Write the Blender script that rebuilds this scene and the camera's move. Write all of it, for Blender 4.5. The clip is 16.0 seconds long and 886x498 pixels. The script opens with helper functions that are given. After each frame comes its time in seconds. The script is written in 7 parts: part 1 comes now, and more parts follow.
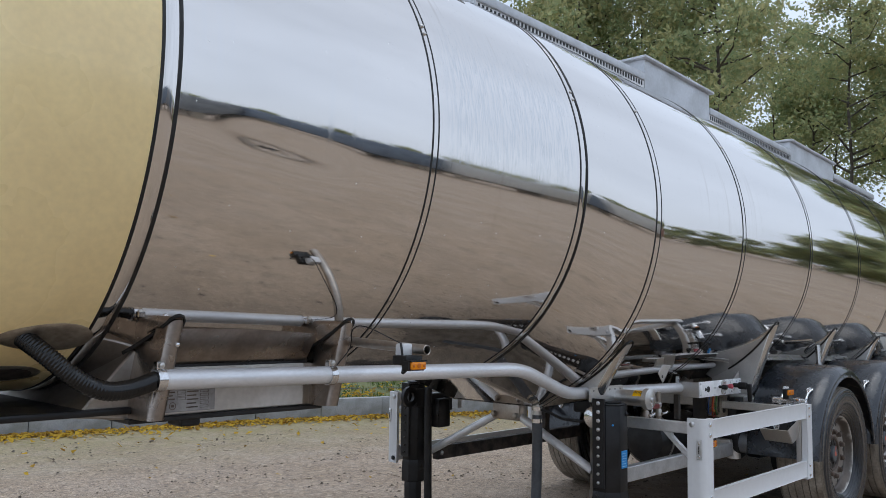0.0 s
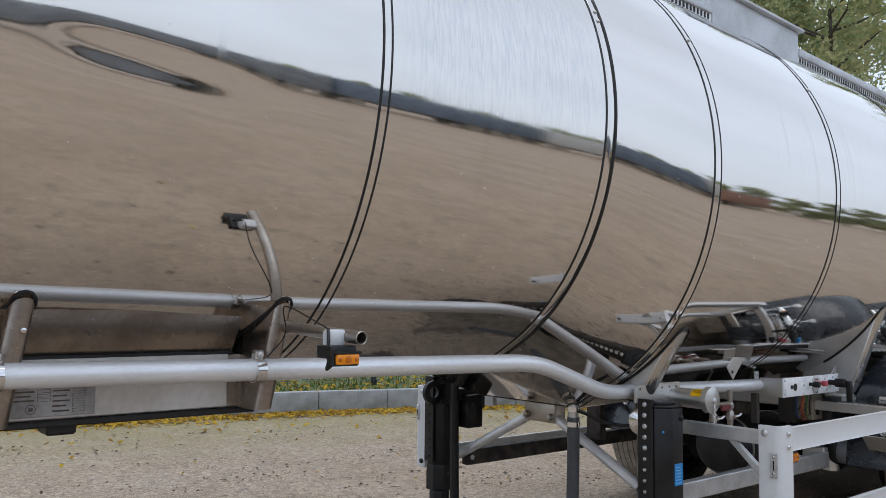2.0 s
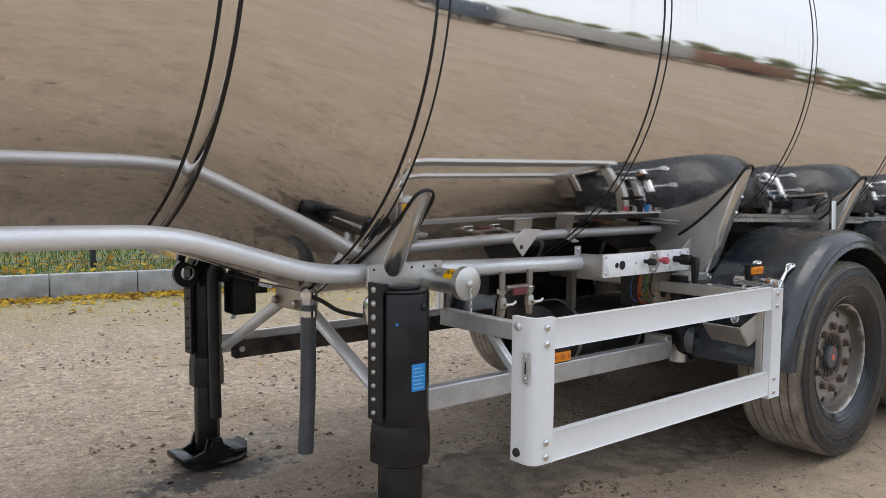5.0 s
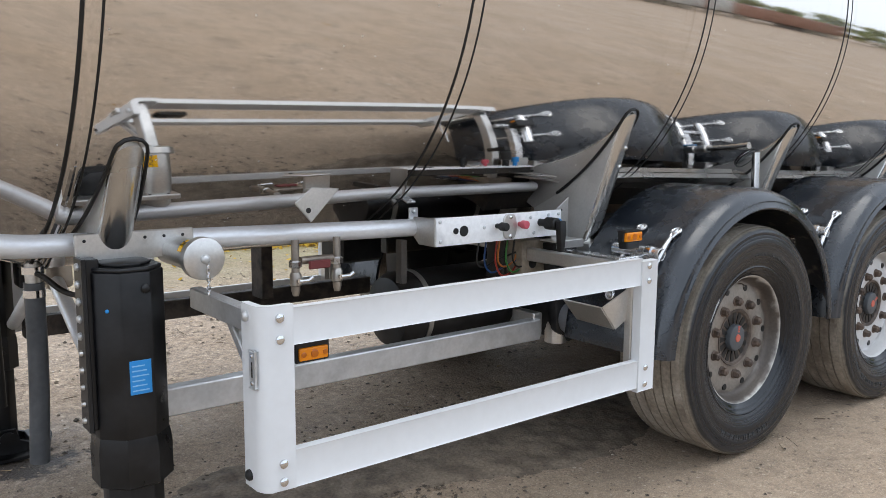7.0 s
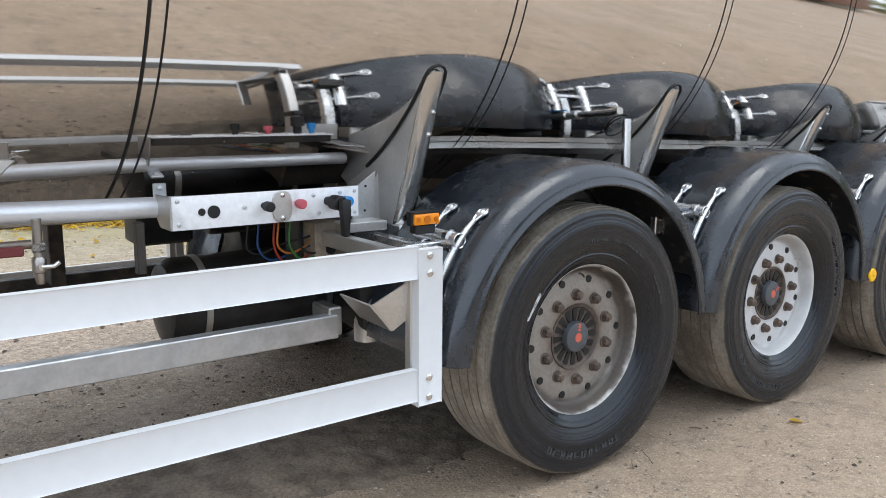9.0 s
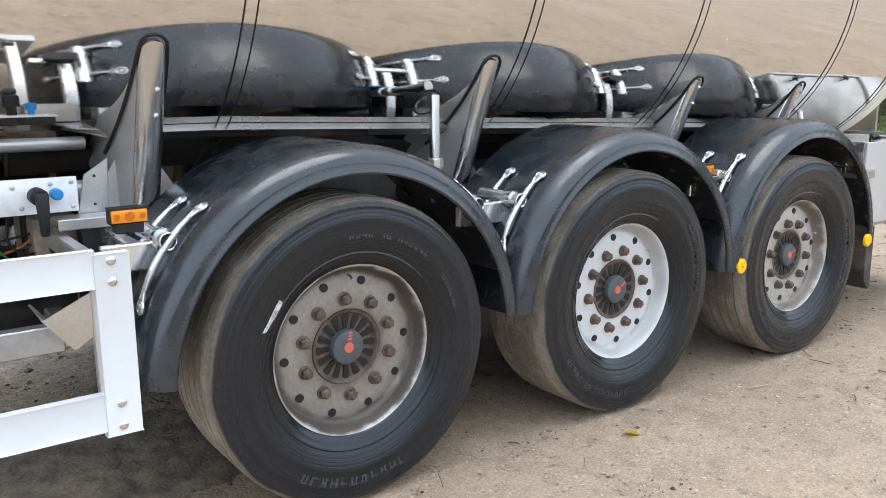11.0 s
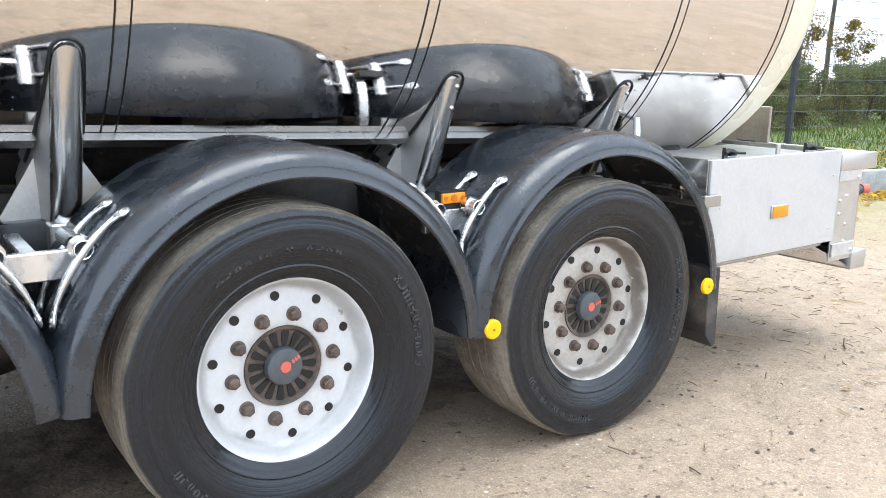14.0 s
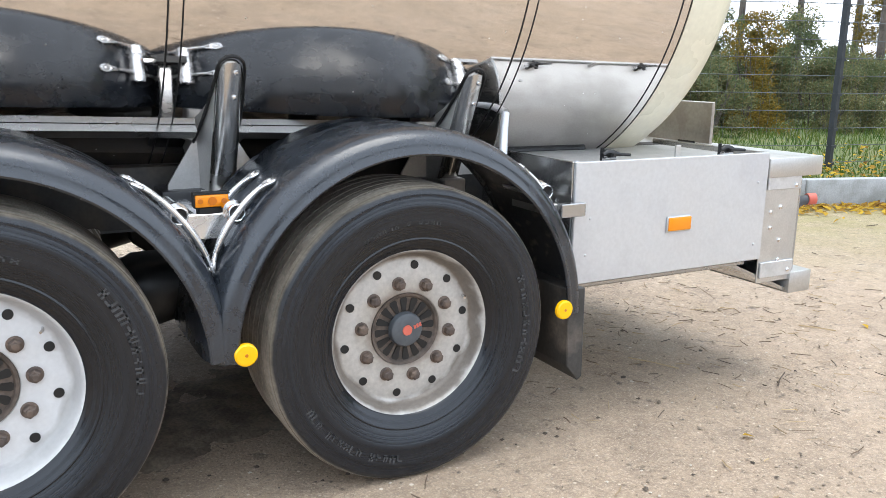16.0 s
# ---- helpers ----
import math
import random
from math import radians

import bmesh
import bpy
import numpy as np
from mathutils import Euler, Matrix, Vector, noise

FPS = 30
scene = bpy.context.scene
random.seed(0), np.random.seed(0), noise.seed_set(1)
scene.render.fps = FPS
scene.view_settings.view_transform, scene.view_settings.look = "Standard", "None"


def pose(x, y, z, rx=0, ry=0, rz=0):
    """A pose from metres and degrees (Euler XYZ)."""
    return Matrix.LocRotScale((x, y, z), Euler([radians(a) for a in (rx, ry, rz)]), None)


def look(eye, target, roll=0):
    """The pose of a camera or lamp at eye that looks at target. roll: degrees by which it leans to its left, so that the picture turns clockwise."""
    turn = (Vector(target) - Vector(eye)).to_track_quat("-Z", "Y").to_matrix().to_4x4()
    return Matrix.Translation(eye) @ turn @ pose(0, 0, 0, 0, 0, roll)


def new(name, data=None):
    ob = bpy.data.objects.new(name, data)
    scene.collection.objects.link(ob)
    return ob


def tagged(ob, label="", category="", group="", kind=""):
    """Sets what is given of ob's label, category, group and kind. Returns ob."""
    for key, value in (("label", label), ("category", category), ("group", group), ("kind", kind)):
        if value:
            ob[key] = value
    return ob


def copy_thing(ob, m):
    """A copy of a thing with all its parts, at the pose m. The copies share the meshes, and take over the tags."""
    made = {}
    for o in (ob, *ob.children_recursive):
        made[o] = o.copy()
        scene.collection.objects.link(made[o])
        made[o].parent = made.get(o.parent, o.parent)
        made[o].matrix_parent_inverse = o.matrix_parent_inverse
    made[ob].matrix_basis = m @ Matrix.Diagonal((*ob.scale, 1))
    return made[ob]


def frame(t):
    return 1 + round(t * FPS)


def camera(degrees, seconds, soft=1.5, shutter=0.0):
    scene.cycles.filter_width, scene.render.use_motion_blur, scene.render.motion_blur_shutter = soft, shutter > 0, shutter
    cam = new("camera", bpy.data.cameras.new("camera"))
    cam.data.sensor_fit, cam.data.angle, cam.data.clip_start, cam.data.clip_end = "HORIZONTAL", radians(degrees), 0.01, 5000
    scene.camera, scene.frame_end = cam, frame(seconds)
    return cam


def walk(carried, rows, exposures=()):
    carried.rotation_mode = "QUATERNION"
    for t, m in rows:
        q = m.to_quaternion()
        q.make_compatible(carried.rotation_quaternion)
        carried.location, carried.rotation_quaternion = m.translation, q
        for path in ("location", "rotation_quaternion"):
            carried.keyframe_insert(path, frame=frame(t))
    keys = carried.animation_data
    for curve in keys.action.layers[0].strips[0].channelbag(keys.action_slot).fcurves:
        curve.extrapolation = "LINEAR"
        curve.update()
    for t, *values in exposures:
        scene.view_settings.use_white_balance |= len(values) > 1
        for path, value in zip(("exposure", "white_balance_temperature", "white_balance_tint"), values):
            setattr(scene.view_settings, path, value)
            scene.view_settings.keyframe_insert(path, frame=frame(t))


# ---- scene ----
cam = camera(56.7, 16.0, soft=0.75)
PATH = [
    (0, (-6.784, -3.334, 1.519), (-5.332, -1.969, 1.69), 0.8),
    (0.5, (-6.627, -3.305, 1.496), (-5.308, -1.811, 1.661), 1.0),
    (1, (-6.367, -3.168, 1.498), (-5.081, -1.646, 1.663), 0.8),
    (1.5, (-6.148, -3.102, 1.492), (-4.868, -1.572, 1.643), 0.6),
    (2, (-5.874, -3.088, 1.495), (-4.601, -1.552, 1.635), 0.7),
    (2.5, (-5.647, -3.067, 1.484), (-4.372, -1.528, 1.562), 0.7),
    (3, (-5.343, -2.972, 1.471), (-4.068, -1.431, 1.49), 0.7),
    (3.5, (-5.089, -2.979, 1.467), (-3.819, -1.435, 1.418), 0.7),
    (4, (-4.814, -3.073, 1.473), (-3.541, -1.533, 1.383), 0.6),
    (4.5, (-4.632, -3.123, 1.463), (-3.36, -1.585, 1.328), 0.5),
    (5, (-4.357, -3.118, 1.439), (-3.08, -1.587, 1.276), 0.5),
    (5.2, (-4.245, -3.105, 1.444), (-2.964, -1.58, 1.261), 0.6),
    (7.3, (-3.117, -3.142, 1.426), (-1.893, -1.585, 1.147), 0.3),
    (7.5, (-3.007, -3.129, 1.429), (-1.788, -1.568, 1.151), 0.3),
    (8, (-2.752, -3.162, 1.409), (-1.558, -1.586, 1.111), 0.5),
    (8.2, (-2.637, -3.186, 1.401), (-1.445, -1.61, 1.096), 0.5),
    (10.3, (-1.631, -3.374, 1.408), (-0.477, -1.791, 1.001), -0.1),
    (10.5, (-1.531, -3.394, 1.422), (-0.37, -1.816, 1.016), -0.0),
    (11, (-1.304, -3.433, 1.404), (-0.141, -1.857, 0.999), -0.1),
    (11.5, (-0.995, -3.391, 1.41), (0.169, -1.819, 0.993), 0.1),
    (12, (-0.76, -3.335, 1.412), (0.418, -1.772, 1.003), 0.2),
    (12.5, (-0.486, -3.409, 1.418), (0.674, -1.834, 1.002), 0.0),
    (13, (-0.254, -3.45, 1.433), (0.907, -1.874, 1.019), 0.2),
    (13.5, (0.016, -3.413, 1.404), (1.15, -1.821, 0.979), 0.4),
    (14, (0.318, -3.37, 1.424), (1.448, -1.776, 0.997), 0.7),
    (14.5, (0.59, -3.453, 1.424), (1.673, -1.828, 0.99), 0.8),
    (15, (0.823, -3.538, 1.448), (1.862, -1.888, 1.005), 1.1),
    (15.5, (1.117, -3.559, 1.396), (2.114, -1.882, 0.957), 1.0),
    (16, (1.427, -3.559, 1.396), (2.369, -1.849, 0.96), 0.9),
]
walk(cam, [(t, look(eye, target, roll)) for t, eye, target, roll in PATH],
     [(0, -0.34, 5980, 9), (1.0, -0.43, 6010, 9), (1.5, -0.37, 6040, 9), (2.5, -0.1, 6230, 9), (3.0, -0.05, 6330, 9), (3.5, 0.2, 6510, 9), (5, 0.16, 6510, 9), (8, 0.55, 6210, 8), (11, 0.9, 6190, 7), (12.5, 1.43, 6080, 7), (14.5, 1.37, 6170, 7), (15.5, 1.35, 6210, 7), (16, 1.08, 6270, 8)])

# ---- world, sun, exposure ----
world = bpy.data.worlds.new("world")
scene.world = world
world.use_nodes = True
wn, wl = world.node_tree.nodes, world.node_tree.links
wn.clear()
sky = wn.new("ShaderNodeTexSky")
sky.sky_type = 'NISHITA'
sky.sun_disc = False
sky.sun_elevation = radians(80)
sky.sun_rotation = radians(27)
sky.air_density, sky.dust_density, sky.ozone_density = 1.0, 6.0, 1.0
cloud_mix = wn.new("ShaderNodeMix")
cloud_mix.data_type = 'RGBA'
cloud_mix.inputs[0].default_value = 0.8
cloud_mix.inputs[7].default_value = (8.3, 9.0, 10.15, 1)
bg = wn.new("ShaderNodeBackground")
bg.inputs[1].default_value = 0.14
wout = wn.new("ShaderNodeOutputWorld")
wco, wnoise, wmap, wtint = wn.new("ShaderNodeTexCoord"), wn.new("ShaderNodeTexNoise"), wn.new("ShaderNodeMapRange"), wn.new("ShaderNodeHueSaturation")
wnoise.inputs["Scale"].default_value, wnoise.inputs["Detail"].default_value = 2.2, 5.0
wmap.inputs[1].default_value, wmap.inputs[2].default_value, wmap.inputs[3].default_value, wmap.inputs[4].default_value = 0.3, 0.7, 0.84, 1.12
wtint.inputs["Color"].default_value = (8.3, 9.0, 10.15, 1)
wl.new(wco.outputs["Generated"], wnoise.inputs["Vector"])
wl.new(wnoise.outputs[0], wmap.inputs[0])
wl.new(wmap.outputs[0], wtint.inputs["Value"])
wl.new(wtint.outputs[0], cloud_mix.inputs[7])
wl.new(sky.outputs[0], cloud_mix.inputs[6])
wl.new(cloud_mix.outputs[2], bg.inputs[0])
wl.new(bg.outputs[0], wout.inputs[0])
sun_data = bpy.data.lights.new("sun", 'SUN')
sun_data.energy = 0.9
sun_data.angle = radians(45)
sun_data.color = (1.0, 0.97, 0.92)
sun = new("sun", sun_data)
sun.matrix_world = look((1.5, -2.5, 20), (0, 0, 0))

# ---- materials ----
def material(name, base, rough=0.6, metal=0.0, var=0.15, scale=6.0, fine=60.0, bump=0.15, stretch=(1, 1, 1), second=None,
             rough_var=0.1, coat=0.0, spec=0.5, bump_dist=0.004, low=0.42, high=0.62):
    """A surface with variation at two scales, in object space (metres)."""
    m = bpy.data.materials.new(name)
    m.use_nodes = True
    n, l = m.node_tree.nodes, m.node_tree.links
    b = n["Principled BSDF"]
    b.inputs["Metallic"].default_value = metal
    b.inputs["Coat Weight"].default_value = coat
    b.inputs["Specular IOR Level"].default_value = spec
    co = n.new("ShaderNodeTexCoord")
    mp = n.new("ShaderNodeMapping")
    mp.inputs["Scale"].default_value = stretch
    l.new(co.outputs["Object"], mp.inputs[0])
    big, small = n.new("ShaderNodeTexNoise"), n.new("ShaderNodeTexNoise")
    for tex, sc, det in ((big, scale, 4.0), (small, fine, 5.0)):
        tex.inputs["Scale"].default_value = sc
        tex.inputs["Detail"].default_value = det
        l.new(mp.outputs[0], tex.inputs["Vector"])
    ramp = n.new("ShaderNodeMapRange")
    ramp.inputs[1].default_value, ramp.inputs[2].default_value = low, high
    l.new(big.outputs[0], ramp.inputs[0])
    mix = n.new("ShaderNodeMix")
    mix.data_type = 'RGBA'
    dark = second or tuple(c * (1 - 2 * var) for c in base)
    mix.inputs[6].default_value, mix.inputs[7].default_value = (*base, 1), (*dark, 1)
    l.new(ramp.outputs[0], mix.inputs[0])
    hsv = n.new("ShaderNodeHueSaturation")
    vr = n.new("ShaderNodeMapRange")
    vr.inputs[1].default_value, vr.inputs[2].default_value = 0.3, 0.7
    vr.inputs[3].default_value, vr.inputs[4].default_value = 1 - var, 1 + var
    l.new(small.outputs[0], vr.inputs[0])
    l.new(vr.outputs[0], hsv.inputs["Value"])
    l.new(mix.outputs[2], hsv.inputs["Color"])
    l.new(hsv.outputs[0], b.inputs["Base Color"])
    rr = n.new("ShaderNodeMapRange")
    rr.inputs[1].default_value, rr.inputs[2].default_value = 0.3, 0.7
    rr.inputs[3].default_value, rr.inputs[4].default_value = max(0.02, rough - rough_var), min(1, rough + rough_var)
    l.new(big.outputs[0], rr.inputs[0])
    l.new(rr.outputs[0], b.inputs["Roughness"])
    if bump:
        bp = n.new("ShaderNodeBump")
        bp.inputs["Strength"].default_value = bump
        bp.inputs["Distance"].default_value = bump_dist
        l.new(small.outputs[0], bp.inputs["Height"])
        l.new(bp.outputs[0], b.inputs["Normal"])
    return m


def plain(name, base, rough=0.5, metal=0.0):
    m = bpy.data.materials.new(name)
    m.use_nodes = True
    b = m.node_tree.nodes["Principled BSDF"]
    b.inputs["Base Color"].default_value, b.inputs["Roughness"].default_value, b.inputs["Metallic"].default_value = (*base, 1), rough, metal
    return m


def mirror_steel():
    """Polished stainless cladding: nearly a mirror, with upright water streaks and a faint waviness."""
    m = bpy.data.materials.new("polished_cladding")
    m.use_nodes = True
    n, l = m.node_tree.nodes, m.node_tree.links
    b = n["Principled BSDF"]
    b.inputs["Metallic"].default_value = 1.0
    co = n.new("ShaderNodeTexCoord")

    def noise_at(scale, stretch, detail=4.0):
        mp, tex = n.new("ShaderNodeMapping"), n.new("ShaderNodeTexNoise")
        mp.inputs["Scale"].default_value = stretch
        tex.inputs["Scale"].default_value, tex.inputs["Detail"].default_value = scale, detail
        l.new(co.outputs["Object"], mp.inputs[0])
        l.new(mp.outputs[0], tex.inputs["Vector"])
        return tex.outputs[0]

    def span(src, a, c, lo, hi):
        r = n.new("ShaderNodeMapRange")
        r.inputs[1].default_value, r.inputs[2].default_value, r.inputs[3].default_value, r.inputs[4].default_value = a, c, lo, hi
        l.new(src, r.inputs[0])
        return r.outputs[0]
    streak = noise_at(1.0, (38, 3, 1.6))
    cloud = noise_at(1.3, (1, 1, 1))
    mul = n.new("ShaderNodeMath")
    mul.operation = 'MULTIPLY'
    l.new(span(streak, 0.55, 0.8, 0, 0.6), mul.inputs[0])
    l.new(span(cloud, 0.45, 0.65, 0, 1), mul.inputs[1])
    mix = n.new("ShaderNodeMix")
    mix.data_type = 'RGBA'
    mix.inputs[6].default_value, mix.inputs[7].default_value = (0.735, 0.702, 0.67, 1), (0.73, 0.71, 0.695, 1)
    l.new(mul.outputs[0], mix.inputs[0])
    film = n.new("ShaderNodeMix")
    film.data_type = 'RGBA'
    film.inputs[7].default_value = (0.66, 0.65, 0.64, 1)
    drip = n.new("ShaderNodeMix")
    drip.data_type = 'RGBA'
    drip.inputs[7].default_value = (0.52, 0.475, 0.43, 1)
    l.new(mix.outputs[2], drip.inputs[6])
    dm = n.new("ShaderNodeMath")
    dm.operation = 'MULTIPLY'
    l.new(span(noise_at(1.0, (24, 2.5, 0.9), 4.0), 0.58, 0.72, 0, 0.4), dm.inputs[0])
    l.new(span(noise_at(1.1, (1, 1, 1)), 0.5, 0.66, 0.0, 1), dm.inputs[1])
    l.new(dm.outputs[0], drip.inputs[0])
    l.new(drip.outputs[2], film.inputs[6])
    # dried specks and drops, thinly scattered
    vor, cell, gate, spot = n.new("ShaderNodeTexVoronoi"), n.new("ShaderNodeSeparateColor"), n.new("ShaderNodeMath"), n.new("ShaderNodeMath")
    vor.inputs["Scale"].default_value = 34.0
    l.new(co.outputs["Object"], vor.inputs["Vector"])
    l.new(vor.outputs["Color"], cell.inputs[0])
    gate.operation, gate.inputs[1].default_value = 'LESS_THAN', 0.09
    l.new(cell.outputs[0], gate.inputs[0])
    spot.operation = 'MULTIPLY'
    l.new(gate.outputs[0], spot.inputs[0])
    l.new(span(vor.outputs["Distance"], 0.07, 0.12, 0.8, 0.0), spot.inputs[1])
    specks = n.new("ShaderNodeMix")
    specks.data_type = 'RGBA'
    specks.inputs[7].default_value = (0.93, 0.91, 0.88, 1)
    l.new(spot.outputs[0], specks.inputs[0])
    l.new(film.outputs[2], specks.inputs[6])
    l.new(specks.outputs[2], b.inputs["Base Color"])
    add = n.new("ShaderNodeMath")
    add.operation = 'ADD'
    sep = n.new("ShaderNodeSeparateXYZ")
    l.new(co.outputs["Object"], sep.inputs[0])

    def times(a, c):
        t = n.new("ShaderNodeMath")
        t.operation = 'MULTIPLY'
        l.new(a, t.inputs[0])
        l.new(c, t.inputs[1])
        return t.outputs[0]
    # dried condensation on the third panel: upright runs with a ragged lower edge
    patch = times(times(span(sep.outputs[0], -4.42, -4.3, 0, 1), span(sep.outputs[0], -3.5, -3.36, 1, 0)), times(span(sep.outputs[2], 2.1, 2.32, 0, 1), span(sep.outputs[2], 2.6, 2.85, 1, 0)))
    runs = times(patch, span(noise_at(1.0, (110, 9, 13), 8.0), 0.43, 0.6, 0.12, 1))
    l.new(runs, film.inputs[0])
    both = n.new("ShaderNodeMath")
    both.operation = 'MAXIMUM'
    l.new(mul.outputs[0], both.inputs[0])
    l.new(runs, both.inputs[1])
    l.new(span(both.outputs[0], 0, 1, 0.0, 0.2), add.inputs[0])
    l.new(span(noise_at(160, (1, 1, 0.3)), 0.3, 0.7, 0.034, 0.07), add.inputs[1])
    wet = n.new("ShaderNodeMath")
    wet.operation = 'MULTIPLY_ADD'
    wet.inputs[1].default_value = 0.5
    l.new(spot.outputs[0], wet.inputs[0])
    l.new(add.outputs[0], wet.inputs[2])
    l.new(wet.outputs[0], b.inputs["Roughness"])
    bp = n.new("ShaderNodeBump")
    bp.inputs["Strength"].default_value, bp.inputs["Distance"].default_value = 0.07, 0.01
    l.new(noise_at(1.6, (1, 0.6, 0.6), 1.0), bp.inputs["Height"])
    l.new(bp.outputs[0], b.inputs["Normal"])
    return m


MIRROR = mirror_steel()
STEEL = material("brushed_stainless_steel", (0.62, 0.61, 0.59), 0.38, 0.9, 0.06, 4, 110, 0.04, second=(0.54, 0.53, 0.51), rough_var=0.07)
SHINY = material("polished_steel_fitting", (0.72, 0.72, 0.72), 0.14, 1.0, 0.06, 20, 120, 0.03, rough_var=0.06)
PIPE = material("satin_steel_tube", (0.8, 0.81, 0.83), 0.4, 0.45, 0.05, 8, 140, 0.04, stretch=(0.3, 1, 1))
DULL_PIPE = material("dull_grey_tube", (0.3, 0.31, 0.33), 0.45, 0.6, 0.06, 8, 140, 0.04, stretch=(0.3, 1, 1))
DIRTY_STEEL = material("stained_steel", (0.46, 0.43, 0.39), 0.36, 0.95, 0.08, 5, 60, 0.08, second=(0.36, 0.32, 0.28))
FRONT_STEEL = material("grimy_brown_steel", (0.34, 0.295, 0.255), 0.3, 0.95, 0.1, 6, 60, 0.08, second=(0.24, 0.2, 0.17))
FLAP = material("dusty_rubber_flap", (0.035, 0.032, 0.029), 0.65, 0.0, 0.2, 7, 70, 0.2, second=(0.12, 0.098, 0.078), low=0.5, high=0.7)
GALV = material("galvanised_beam", (0.64, 0.65, 0.66), 0.42, 0.75, 0.06, 9, 70, 0.06, second=(0.55, 0.555, 0.555))
WHITE = material("white_coated_aluminium", (0.70, 0.71, 0.72), 0.38, 0.0, 0.02, 1.5, 30, 0.02, second=(0.66, 0.67, 0.68), low=0.35, high=0.7)
CREAM = material("cream_enamel", (0.93, 0.75, 0.385), 0.28, 0.0, 0.04, 2.2, 45, 0.05, second=(0.87, 0.69, 0.35), coat=0.3)
PALE_CREAM = material("pale_cream_enamel", (0.74, 0.70, 0.55), 0.3, 0.0, 0.04, 2.2, 45, 0.05, second=(0.68, 0.62, 0.48))
BLACK = material("black_paint", (0.007, 0.0075, 0.0085), 0.38, 0.0, 0.2, 10, 50, 0.08, second=(0.02, 0.02, 0.021))
SEAL = material("black_sealant", (0.007, 0.007, 0.007), 0.5, 0.0, 0.2, 20, 80, 0.2)
MUDDY = material("mud_splashed_plastic", (0.034, 0.034, 0.036), 0.42, 0.0, 0.2, 34, 90, 0.2, stretch=(1, 0.4, 0.5), second=(0.2, 0.172, 0.14), low=0.56, high=0.7)
SILL = material("dull_sill_steel", (0.44, 0.437, 0.425), 0.26, 0.9, 0.06, 4, 90, 0.04)
SADDLE = material("polished_folded_steel", (0.66, 0.65, 0.63), 0.24, 1.0, 0.06, 4, 110, 0.03, second=(0.58, 0.57, 0.55), rough_var=0.06)
BRUSHED = material("brushed_plate", (0.56, 0.55, 0.53), 0.42, 0.55, 0.05, 5, 120, 0.04, second=(0.47, 0.46, 0.44))
PLASTIC = material("wet_black_plastic", (0.0125, 0.0158, 0.0215), 0.24, 0.0, 0.25, 11, 120, 0.12, second=(0.02, 0.0245, 0.0315), rough_var=0.17, spec=0.75)
CAST = material("bright_cast_bracket", (0.8, 0.805, 0.81), 0.22, 0.85, 0.06, 14, 90, 0.05, second=(0.62, 0.62, 0.62))


